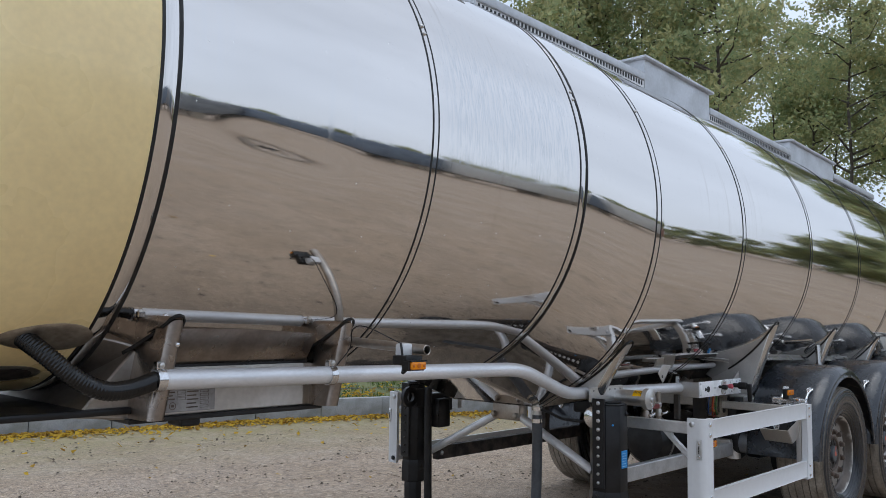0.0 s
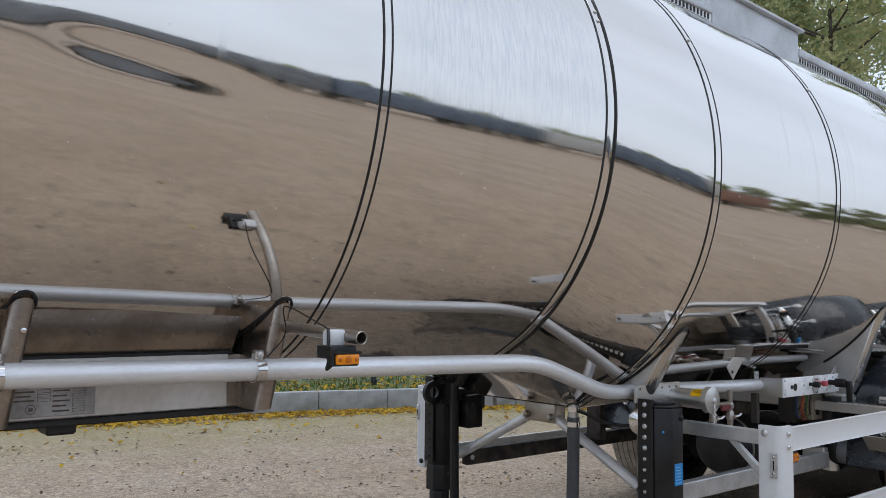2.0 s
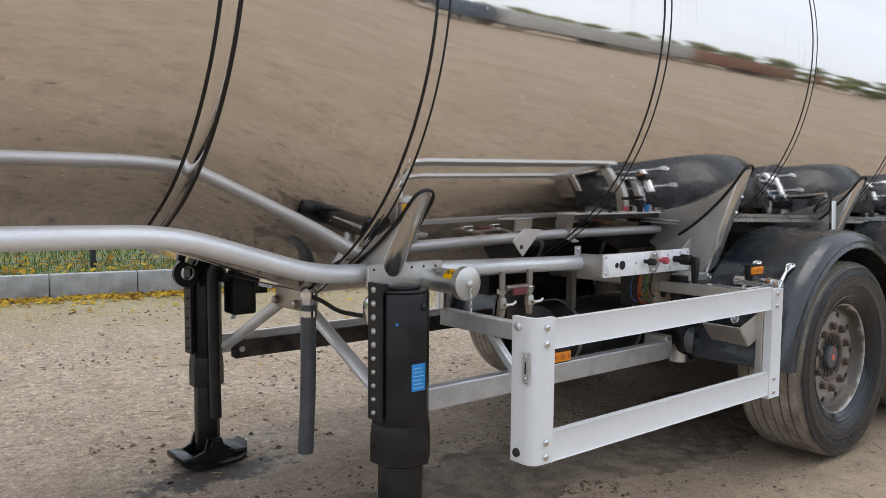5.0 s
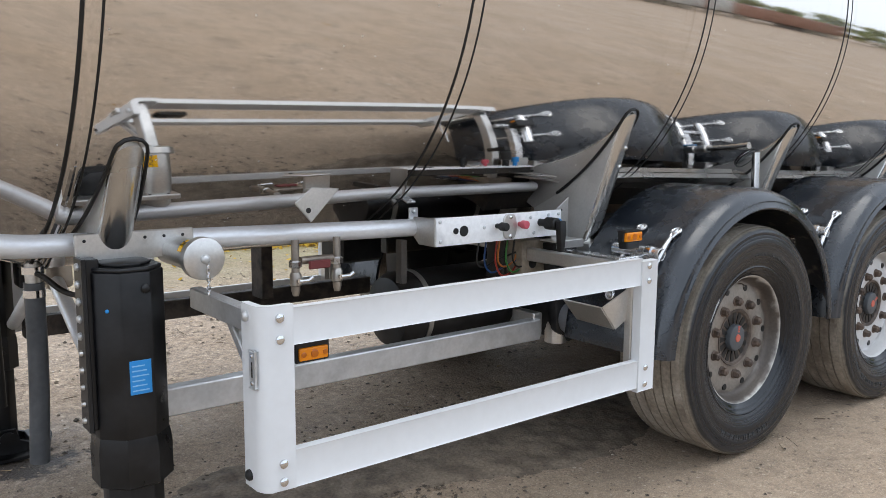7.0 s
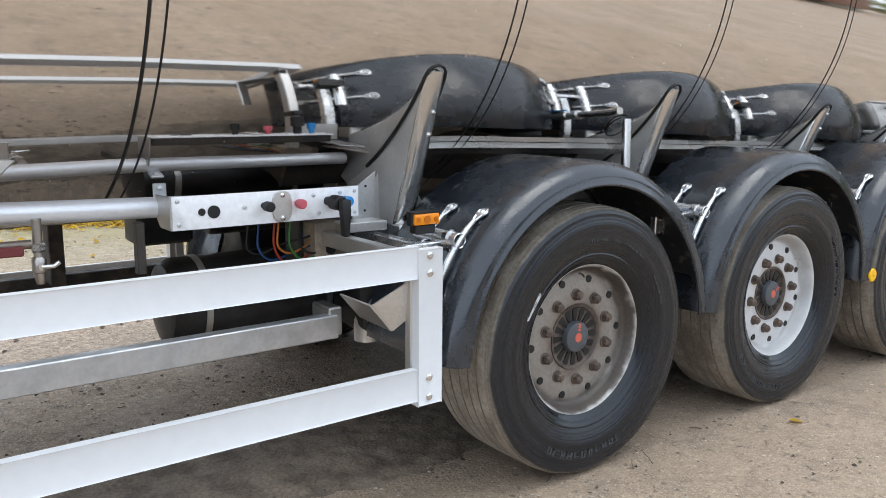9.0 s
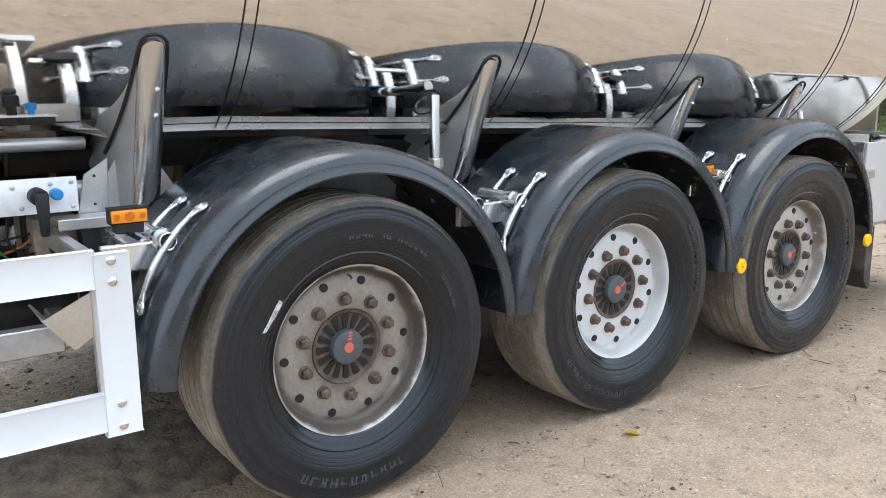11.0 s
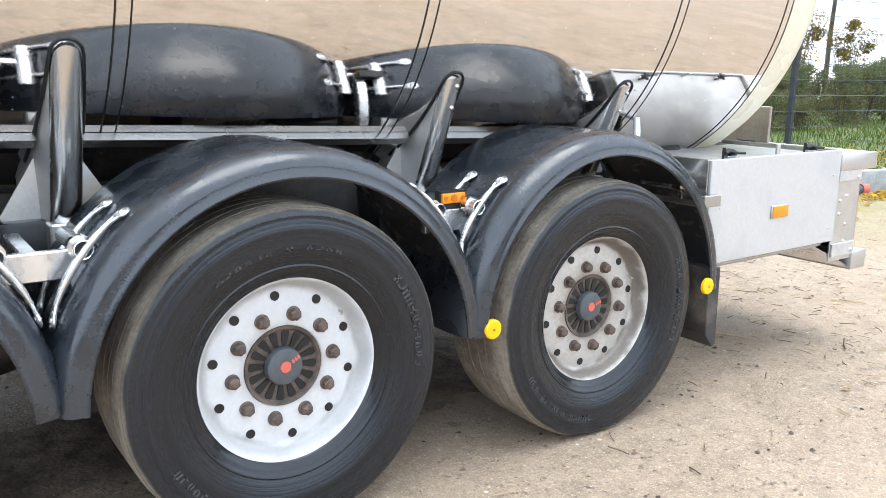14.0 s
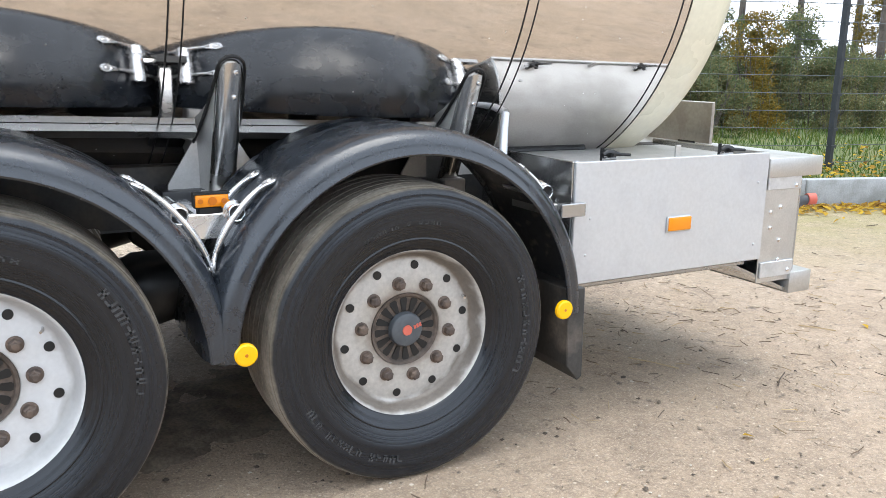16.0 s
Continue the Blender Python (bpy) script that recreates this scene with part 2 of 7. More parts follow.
def turned_material(name, stops, rough, metal=0.0, grain=0.2, rings=0.0, spec=0.5, bump=0.1, ragged=0.05):
    """A surface that changes with the distance from the axle, as rust, brake dust and rubber wear do, and as painted
    shade and highlights need; stops are (radius, colour).
    """
    m = bpy.data.materials.new(name)
    m.use_nodes = True
    n, l = m.node_tree.nodes, m.node_tree.links
    b = n["Principled BSDF"]
    b.inputs["Metallic"].default_value, b.inputs["Specular IOR Level"].default_value = metal, spec
    co, sep, xz, ln = n.new("ShaderNodeTexCoord"), n.new("ShaderNodeSeparateXYZ"), n.new("ShaderNodeCombineXYZ"), n.new("ShaderNodeVectorMath")
    l.new(co.outputs["Object"], sep.inputs[0])
    l.new(sep.outputs[0], xz.inputs[0])
    l.new(sep.outputs[2], xz.inputs[1])
    ln.operation = 'LENGTH'
    l.new(xz.outputs[0], ln.inputs[0])
    big, small = n.new("ShaderNodeTexNoise"), n.new("ShaderNodeTexNoise")
    for tex, sc, det in ((big, 9.0, 5.0), (small, 75.0, 5.0)):
        tex.inputs["Scale"].default_value, tex.inputs["Detail"].default_value = sc, det
        l.new(co.outputs["Object"], tex.inputs["Vector"])
    sway = n.new("ShaderNodeMath")
    sway.operation = 'MULTIPLY_ADD'
    sway.inputs[1].default_value, sway.inputs[2].default_value = ragged, -0.5 * ragged
    l.new(big.outputs[0], sway.inputs[0])
    rad = n.new("ShaderNodeMath")
    l.new(ln.outputs["Value"], rad.inputs[0])
    l.new(sway.outputs[0], rad.inputs[1])
    to = n.new("ShaderNodeMapRange")
    r0, r1 = stops[0][0], stops[-1][0]
    to.inputs[1].default_value, to.inputs[2].default_value = r0, r1
    l.new(rad.outputs[0], to.inputs[0])
    ramp = n.new("ShaderNodeValToRGB")
    while len(ramp.color_ramp.elements) < len(stops):
        ramp.color_ramp.elements.new(0.5)
    for e, (r, c) in zip(ramp.color_ramp.elements, stops):
        e.position, e.color = (r - r0) / (r1 - r0), (*c, 1)
    l.new(to.outputs[0], ramp.inputs[0])
    hsv, vr = n.new("ShaderNodeHueSaturation"), n.new("ShaderNodeMapRange")
    vr.inputs[1].default_value, vr.inputs[2].default_value, vr.inputs[3].default_value, vr.inputs[4].default_value = 0.3, 0.7, 1 - grain, 1 + grain
    l.new(small.outputs[0], vr.inputs[0])
    l.new(vr.outputs[0], hsv.inputs["Value"])
    l.new(ramp.outputs[0], hsv.inputs["Color"])
    l.new(hsv.outputs[0], b.inputs["Base Color"])
    turn = n.new("ShaderNodeTexNoise")
    turn.noise_dimensions = '1D'
    turn.inputs["Scale"].default_value, turn.inputs["Detail"].default_value = 55.0, 4.0
    l.new(ln.outputs["Value"], turn.inputs["W"])
    rr = n.new("ShaderNodeMapRange")
    rr.inputs[1].default_value, rr.inputs[2].default_value = 0.3, 0.7
    rr.inputs[3].default_value, rr.inputs[4].default_value = max(0.05, rough - 0.1 - rings * 0.1), rough + 0.1 + rings * 0.1
    l.new(turn.outputs[0] if rings else big.outputs[0], rr.inputs[0])
    l.new(rr.outputs[0], b.inputs["Roughness"])
    bp = n.new("ShaderNodeBump")
    bp.inputs["Strength"].default_value, bp.inputs["Distance"].default_value = bump, 0.004
    l.new(small.outputs[0], bp.inputs["Height"])
    if rings:
        bp2 = n.new("ShaderNodeBump")
        bp2.inputs["Strength"].default_value, bp2.inputs["Distance"].default_value = 0.5 * rings, 0.004
        l.new(turn.outputs[0], bp2.inputs["Height"])
        l.new(bp.outputs[0], bp2.inputs["Normal"])
        l.new(bp2.outputs[0], b.inputs["Normal"])
    else:
        l.new(bp.outputs[0], b.inputs["Normal"])
    return m


RUBBER = turned_material("tyre_rubber", [(0.29, (0.0042, 0.0054, 0.0082)), (0.36, (0.0056, 0.0076, 0.0112)), (0.42, (0.007, 0.009, 0.0125)), (0.46, (0.0072, 0.0094, 0.0135)), (0.497, (0.012, 0.0138, 0.0172)), (0.5035, (0.17, 0.147, 0.115)), (0.518, (0.3, 0.262, 0.21))], 0.28, 0.0, 0.25, 0.7, 0.5, 0.12, 0.018)
TREAD = material("worn_muddy_tread", (0.33, 0.288, 0.235), 0.85, 0.0, 0.25, 5, 60, 0.6, second=(0.17, 0.14, 0.108))
# Recess ring near 0.26 holds dust and painted shade; the lip's highlight is painted.
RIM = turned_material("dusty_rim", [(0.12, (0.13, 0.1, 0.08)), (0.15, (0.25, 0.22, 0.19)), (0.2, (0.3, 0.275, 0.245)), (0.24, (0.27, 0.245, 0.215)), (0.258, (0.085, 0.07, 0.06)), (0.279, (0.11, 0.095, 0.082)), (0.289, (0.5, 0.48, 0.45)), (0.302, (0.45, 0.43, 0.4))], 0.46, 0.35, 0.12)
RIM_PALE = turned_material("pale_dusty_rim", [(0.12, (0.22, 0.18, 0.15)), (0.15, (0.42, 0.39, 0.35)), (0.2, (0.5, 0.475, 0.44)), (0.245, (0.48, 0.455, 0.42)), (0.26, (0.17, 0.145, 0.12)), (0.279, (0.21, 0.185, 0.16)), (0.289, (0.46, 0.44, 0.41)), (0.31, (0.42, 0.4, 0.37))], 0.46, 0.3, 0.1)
# On the white rim the darker ring is the recess's shade in colour.
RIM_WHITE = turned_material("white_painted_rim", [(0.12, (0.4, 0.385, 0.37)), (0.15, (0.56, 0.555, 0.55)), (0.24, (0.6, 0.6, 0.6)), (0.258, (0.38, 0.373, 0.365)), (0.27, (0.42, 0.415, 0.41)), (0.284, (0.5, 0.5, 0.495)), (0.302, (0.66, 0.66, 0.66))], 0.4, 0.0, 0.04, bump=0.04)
HUB = material("brown_hub_metal", (0.125, 0.096, 0.077), 0.6, 0.3, 0.2, 14, 60, 0.3, second=(0.06, 0.048, 0.04))
NUT = material("rusty_wheel_nut", (0.15, 0.11, 0.085), 0.6, 0.4, 0.2, 30, 120, 0.3, second=(0.09, 0.07, 0.06))
HUBCAP = material("grey_hub_cover", (0.075, 0.083, 0.092), 0.4, 0.0, 0.1, 20, 80, 0.06)
RED = plain("red_mark", (0.55, 0.12, 0.08), 0.4)
PINK = plain("faded_red_knob", (0.55, 0.1, 0.13), 0.4)
AMBER = plain("amber_lens", (0.78, 0.25, 0.005), 0.2)
AMBER_DARK = plain("amber_bulb", (0.5, 0.13, 0.0), 0.3)
BLUE_PALE = plain("pale_blue_print", (0.25, 0.5, 0.75), 0.5)
DARK_STEEL = material("dark_painted_steel", (0.035, 0.034, 0.033), 0.5, 0.2, 0.2, 8, 50, 0.15, second=(0.06, 0.05, 0.04))
RUSTY = material("rusty_dark_beam", (0.07, 0.055, 0.045), 0.65, 0.2, 0.2, 14, 60, 0.2, second=(0.03, 0.026, 0.024))
GREY_RUBBER = material("grey_rubber_hose", (0.075, 0.08, 0.088), 0.5, 0.0, 0.1, 10, 60, 0.08)
COLLAR = material("grimy_dark_steel", (0.4, 0.35, 0.28), 0.42, 0.8, 0.15, 12, 60, 0.1, second=(0.24, 0.2, 0.165))
RIBBED = material("black_ribbed_plastic", (0.0045, 0.0048, 0.0055), 0.22, 0.0, 0.15, 12, 60, 0.05)
TYPE_STEEL = material("stamped_grey_steel", (0.36, 0.36, 0.365), 0.42, 0.5, 0.1, 9, 70, 0.05, second=(0.25, 0.24, 0.235))
WHITE_DIRTY = material("dirty_white_panel", (0.58, 0.56, 0.53), 0.5, 0.0, 0.08, 4, 40, 0.05, second=(0.48, 0.45, 0.41))
PANEL = material("scuffed_white_panel", (0.9, 0.9, 0.9), 0.32, 0.0, 0.05, 10, 60, 0.04, second=(0.7, 0.7, 0.7), low=0.52, high=0.7)
DULL_RED = plain("dull_red_paint", (0.16, 0.03, 0.03), 0.5)
BEIGE = material("beige_cast_metal", (0.3, 0.25, 0.19), 0.6, 0.2, 0.15, 12, 60, 0.15)
WIRE_RED, WIRE_GREEN, WIRE_ORANGE = plain("red_line", (0.3, 0.03, 0.015), 0.4), plain("green_line", (0.03, 0.17, 0.03), 0.4), plain("orange_line", (0.4, 0.13, 0.02), 0.4)
TOPBOX = material("satin_pale_grey_metal", (0.55, 0.57, 0.6), 0.45, 0.3, 0.06, 4, 50, 0.05, second=(0.46, 0.48, 0.5))
BLUE_LINE = plain("blue_line", (0.01, 0.05, 0.16), 0.4)
YELLOW = plain("yellow_reflector", (0.88, 0.48, 0.0), 0.25)
BLUE = plain("blue_plastic", (0.025, 0.25, 0.62), 0.35)
GREY_BOX = material("satin_locker_panel", (0.6, 0.61, 0.62), 0.4, 0.55, 0.04, 3, 70, 0.04, second=(0.55, 0.55, 0.56))
KERB = material("concrete_kerb", (0.33, 0.34, 0.35), 0.8, 0.0, 0.12, 5, 60, 0.3, second=(0.24, 0.25, 0.24))
GRASS = material("verge_grass", (0.08, 0.115, 0.03), 0.7, 0.0, 0.25, 2, 40, 0.2, second=(0.13, 0.14, 0.045))


def leaf_material(name, a, c, scale):
    """Leaves that let some light through, in patches of two tones."""
    m = bpy.data.materials.new(name)
    m.use_nodes = True
    n, l = m.node_tree.nodes, m.node_tree.links
    n.remove(n["Principled BSDF"])
    co, tex, geo = n.new("ShaderNodeTexCoord"), n.new("ShaderNodeTexNoise"), n.new("ShaderNodeNewGeometry")
    tex.inputs["Scale"].default_value = scale
    l.new(co.outputs["Object"], tex.inputs["Vector"])
    add = n.new("ShaderNodeMath")
    add.operation = 'MULTIPLY_ADD'
    add.inputs[1].default_value, add.inputs[2].default_value = 0.5, -0.25
    l.new(geo.outputs["Random Per Island"], add.inputs[0])
    total = n.new("ShaderNodeMath")
    l.new(add.outputs[0], total.inputs[0])
    l.new(tex.outputs[0], total.inputs[1])
    r = n.new("ShaderNodeMapRange")
    r.inputs[1].default_value, r.inputs[2].default_value = 0.3, 0.75
    l.new(total.outputs[0], r.inputs[0])
    mix = n.new("ShaderNodeMix")
    mix.data_type = 'RGBA'
    mix.inputs[6].default_value, mix.inputs[7].default_value = (*a, 1), (*c, 1)
    l.new(r.outputs[0], mix.inputs[0])
    d, t, sh = n.new("ShaderNodeBsdfDiffuse"), n.new("ShaderNodeBsdfTranslucent"), n.new("ShaderNodeMixShader")
    l.new(mix.outputs[2], d.inputs[0])
    l.new(mix.outputs[2], t.inputs[0])
    sh.inputs[0].default_value = 0.45
    l.new(d.outputs[0], sh.inputs[1])
    l.new(t.outputs[0], sh.inputs[2])
    l.new(sh.outputs[0], n["Material Output"].inputs[0])
    return m


FOLIAGE = leaf_material("hedge_foliage", (0.13, 0.165, 0.085), (0.25, 0.22, 0.105), 0.6)
TREE_LEAF = leaf_material("autumn_tree_foliage", (0.35, 0.41, 0.22), (0.55, 0.51, 0.26), 0.45)
BARK = material("tree_bark", (0.12, 0.1, 0.08), 0.85, 0.0, 0.2, 6, 30, 0.5)
FENCE = plain("dark_fence_wire", (0.03, 0.035, 0.04), 0.5, 0.3)


def ground_material():
    m = bpy.data.materials.new("damp_gravel_yard")
    m.use_nodes = True
    n, l = m.node_tree.nodes, m.node_tree.links
    b = n["Principled BSDF"]
    co = n.new("ShaderNodeTexCoord")

    def tex(scale, detail=6.0, rough=0.6):
        t = n.new("ShaderNodeTexNoise")
        t.inputs["Scale"].default_value, t.inputs["Detail"].default_value, t.inputs["Roughness"].default_value = scale, detail, rough
        l.new(co.outputs["Object"], t.inputs["Vector"])
        return t.outputs[0]

    def span(src, a, c, lo=0.0, hi=1.0):
        r = n.new("ShaderNodeMapRange")
        r.inputs[1].default_value, r.inputs[2].default_value, r.inputs[3].default_value, r.inputs[4].default_value = a, c, lo, hi
        l.new(src, r.inputs[0])
        return r.outputs[0]

    def blend(fac, a, c):
        x = n.new("ShaderNodeMix")
        x.data_type = 'RGBA'
        l.new(fac, x.inputs[0])
        for i, v in ((6, a), (7, c)):
            if isinstance(v, tuple):
                x.inputs[i].default_value = (*v, 1)
            else:
                l.new(v, x.inputs[i])
        return x.outputs[2]
    base = blend(span(tex(0.7), 0.38, 0.62), (0.365, 0.272, 0.187), (0.3, 0.222, 0.15))
    base = blend(span(tex(5.0), 0.5, 0.7), base, (0.215, 0.16, 0.112))
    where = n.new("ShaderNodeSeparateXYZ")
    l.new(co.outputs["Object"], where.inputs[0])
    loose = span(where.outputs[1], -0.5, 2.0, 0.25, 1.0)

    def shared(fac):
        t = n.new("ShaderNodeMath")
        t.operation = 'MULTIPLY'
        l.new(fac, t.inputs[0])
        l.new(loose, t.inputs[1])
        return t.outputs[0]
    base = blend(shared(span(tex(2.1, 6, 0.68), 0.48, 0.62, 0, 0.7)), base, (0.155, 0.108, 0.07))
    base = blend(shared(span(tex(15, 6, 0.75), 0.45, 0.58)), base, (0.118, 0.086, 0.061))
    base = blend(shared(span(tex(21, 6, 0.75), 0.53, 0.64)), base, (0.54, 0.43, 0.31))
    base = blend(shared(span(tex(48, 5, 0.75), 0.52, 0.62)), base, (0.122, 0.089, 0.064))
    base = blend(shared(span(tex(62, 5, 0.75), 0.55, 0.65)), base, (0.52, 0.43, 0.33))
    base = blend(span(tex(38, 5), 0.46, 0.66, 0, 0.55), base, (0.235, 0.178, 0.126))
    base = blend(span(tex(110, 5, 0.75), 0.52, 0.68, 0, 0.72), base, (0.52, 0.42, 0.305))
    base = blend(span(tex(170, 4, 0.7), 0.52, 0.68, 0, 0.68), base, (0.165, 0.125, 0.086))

    def stones(scale, part_of, size, colour, amount):
        """Scattered bits: a share of the cells of a pattern carry one."""
        v, sep, gate, both = n.new("ShaderNodeTexVoronoi"), n.new("ShaderNodeSeparateColor"), n.new("ShaderNodeMath"), n.new("ShaderNodeMath")
        v.inputs["Scale"].default_value = scale
        l.new(co.outputs["Object"], v.inputs["Vector"])
        l.new(v.outputs["Color"], sep.inputs[0])
        gate.operation, gate.inputs[1].default_value = 'LESS_THAN', part_of
        l.new(sep.outputs[0], gate.inputs[0])
        both.operation = 'MULTIPLY'
        l.new(gate.outputs[0], both.inputs[0])
        l.new(span(v.outputs["Distance"], size * 0.7, size, amount, 0.0), both.inputs[1])
        return both.outputs[0], colour
    vor = n.new("ShaderNodeTexVoronoi")
    vor.inputs["Scale"].default_value = 55
    l.new(co.outputs["Object"], vor.inputs["Vector"])
    for args in ((90, 0.16, 0.42, (0.5, 0.4, 0.29), 0.5), (70, 0.12, 0.4, (0.2, 0.152, 0.108), 0.5), (45, 0.05, 0.3, (0.56, 0.47, 0.36), 0.6), (26, 0.1, 0.24, (0.17, 0.126, 0.09), 0.5), (19, 0.02, 0.18, (0.6, 0.53, 0.43), 0.8), (13, 0.08, 0.16, (0.1, 0.073, 0.052), 0.75), (8, 0.06, 0.13, (0.085, 0.062, 0.045), 0.7)):
        mask, colour = stones(*args)
        base = blend(mask, base, colour)
    at = n.new("ShaderNodeAttribute")
    at.attribute_name = "moss"
    mo = n.new("ShaderNodeMath")
    mo.operation = 'MULTIPLY'
    l.new(at.outputs["Fac"], mo.inputs[0])
    l.new(span(tex(3.0), 0.3, 0.6, 0.35, 1.0), mo.inputs[1])
    base = blend(mo.outputs[0], base, (0.21, 0.185, 0.07))
    # oil and water stain below the landing gear
    at_x, stain, ragged = n.new("ShaderNodeSeparateXYZ"), n.new("ShaderNodeMath"), n.new("ShaderNodeMath")
    l.new(co.outputs["Object"], at_x.inputs[0])
    stain.operation, ragged.operation = 'MULTIPLY', 'MULTIPLY'
    l.new(span(at_x.outputs[0], -3.2, -2.75, 0.0, 1.0), stain.inputs[0])
    l.new(span(at_x.outputs[0], -2.7, -2.2, 1.0, 0.0), stain.inputs[1])
    cross = n.new("ShaderNodeMath")
    cross.operation = 'MULTIPLY'
    l.new(span(at_x.outputs[1], 0.42, 0.6, 0.0, 1.0), cross.inputs[0])
    l.new(span(at_x.outputs[1], 0.64, 0.8, 1.0, 0.0), cross.inputs[1])
    l.new(stain.outputs[0], ragged.inputs[0])
    l.new(cross.outputs[0], ragged.inputs[1])
    spread = n.new("ShaderNodeMath")
    spread.operation = 'MULTIPLY_ADD'
    spread.inputs[1].default_value = 0.5
    l.new(ragged.outputs[0], spread.inputs[0])
    l.new(tex(9.0, 5.0, 0.7), spread.inputs[2])
    base = blend(span(spread.outputs[0], 0.6, 0.72, 0.0, 0.92), base, (0.035, 0.028, 0.023))
    # Brightness painted into the colour: lighter towards +y, with a swaying edge.
    yard_side, sway, tone = n.new("ShaderNodeMath"), n.new("ShaderNodeMath"), n.new("ShaderNodeHueSaturation")
    sway.operation, sway.inputs[1].default_value, sway.inputs[2].default_value = 'MULTIPLY_ADD', 2.4, -1.2
    l.new(tex(0.45, 3.0), sway.inputs[0])
    l.new(where.outputs[1], yard_side.inputs[0])
    l.new(sway.outputs[0], yard_side.inputs[1])
    l.new(span(yard_side.outputs[0], -0.6, 2.2, 1.06, 1.16), tone.inputs["Value"])
    tone.inputs["Saturation"].default_value = 0.96
    l.new(base, tone.inputs["Color"])
    l.new(tone.outputs[0], b.inputs["Base Color"])
    l.new(span(tex(1.1), 0.35, 0.65, 0.55, 0.9), b.inputs["Roughness"])
    bp = n.new("ShaderNodeBump")
    bp.inputs["Strength"].default_value, bp.inputs["Distance"].default_value = 0.55, 0.012
    h = n.new("ShaderNodeMath")
    h.operation = 'ADD'
    l.new(tex(45, 6, 0.7), h.inputs[0])
    l.new(span(vor.outputs["Distance"], 0.0, 0.5, 0.6, 0.0), h.inputs[1])
    l.new(h.outputs[0], bp.inputs["Height"])
    l.new(bp.outputs[0], b.inputs["Normal"])
    return m


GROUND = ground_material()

# ---- mesh helpers ----
def part(name, bm, mat, parent=None, label="", smooth=35):
    me = bpy.data.meshes.new(name)
    bmesh.ops.recalc_face_normals(bm, faces=bm.faces[:])
    bm.to_mesh(me)
    bm.free()
    me.materials.append(mat)
    me.shade_smooth()
    me.set_sharp_from_angle(angle=radians(smooth))
    ob = new(name, me)
    if parent:
        ob.parent = parent
    if label:
        ob["label"] = label
    return ob


def again(ob, m=None, parent=None, mat=None):
    """A further object on the same mesh."""
    o = new(ob.name.split(".")[0], ob.data)
    o.parent = parent or ob.parent
    if m is not None:
        o.matrix_local = m
    if "label" in ob:
        o["label"] = ob["label"]
    return o


def box(bm, x0, x1, y0, y1, z0, z1, bevel=0.0, seg=2, m=None):
    r = bmesh.ops.create_cube(bm, size=1.0)
    vs = r["verts"]
    for v in vs:
        v.co = Vector(((x0 + x1) / 2 + v.co.x * (x1 - x0), (y0 + y1) / 2 + v.co.y * (y1 - y0), (z0 + z1) / 2 + v.co.z * (z1 - z0)))
    if bevel:
        es = list({e for v in vs for e in v.link_edges})
        r = bmesh.ops.bevel(bm, geom=es, offset=bevel, segments=seg, affect='EDGES', profile=0.5)
        vs = list({v for f in r["faces"] for v in f.verts} | {v for v in vs if v.is_valid})
    if m is not None:
        bmesh.ops.transform(bm, matrix=m, verts=vs)
    return bm


def ring_strip(bm, rings, closed_ring=True, caps=True):
    """Skin a list of rings of points."""
    vs = [[bm.verts.new(p) for p in ring] for ring in rings]
    k = len(vs[0])
    for a, b in zip(vs, vs[1:]):
        for i in range(k if closed_ring else k - 1):
            j = (i + 1) % k
            bm.faces.new((a[i], a[j], b[j], b[i]))
    if caps and closed_ring:
        bm.faces.new(vs[0][::-1])
        bm.faces.new(vs[-1])
    return bm


def tube(bm, pts, r, seg=16, caps=True, radii=None):
    """A round bar along a polyline."""
    pts = [Vector(p) for p in pts]
    rings, side = [], None
    for i, p in enumerate(pts):
        d = (pts[min(i + 1, len(pts) - 1)] - pts[max(i - 1, 0)]).normalized()
        if side is None:
            side = d.cross(Vector((0, 0, 1)))
            if side.length < 0.05:
                side = d.cross(Vector((1, 0, 0)))
        side = (side - d * side.dot(d)).normalized()
        up = d.cross(side)
        rr = radii[i] if radii else r
        rings.append([p + (side * math.cos(a) + up * math.sin(a)) * rr for a in (2 * math.pi * k / seg for k in range(seg))])
    return ring_strip(bm, rings, True, caps)


def smooth_path(pts, n=8, radius=0.12):
    """Rounds the inner corners of a polyline."""
    pts = [Vector(p) for p in pts]
    out = [pts[0]]
    for a, b, c in zip(pts, pts[1:], pts[2:]):
        u, v = (a - b), (c - b)
        d = min(radius, u.length * 0.49, v.length * 0.49)
        p, q = b + u.normalized() * d, b + v.normalized() * d
        for i in range(n + 1):
            s = i / n
            out.append(p * (1 - s) ** 2 + b * 2 * s * (1 - s) + q * s * s)
    out.append(pts[-1])
    return out


def lathe(bm, prof, seg=48, centre=(0, 0, 0), closed=False):
    """Turn a profile of (radius, y) about the y axis through centre."""
    c = Vector(centre)
    rings = []
    for r, y in prof:
        rings.append([c + Vector((r * math.cos(a), y, r * math.sin(a))) for a in (2 * math.pi * k / seg for k in range(seg))])
    if closed:
        rings.append(rings[0])
    vs = [[bm.verts.new(p) for p in ring] for ring in (rings[:-1] if closed else rings)]
    if closed:
        vs.append(vs[0])
    for a, b in zip(vs, vs[1:]):
        for i in range(seg):
            j = (i + 1) % seg
            bm.faces.new((a[i], a[j], b[j], b[i]))
    if not closed:
        if prof[0][0] > 1e-4:
            bm.faces.new(vs[0])
        if prof[-1][0] > 1e-4:
            bm.faces.new(vs[-1][::-1])
    return bm


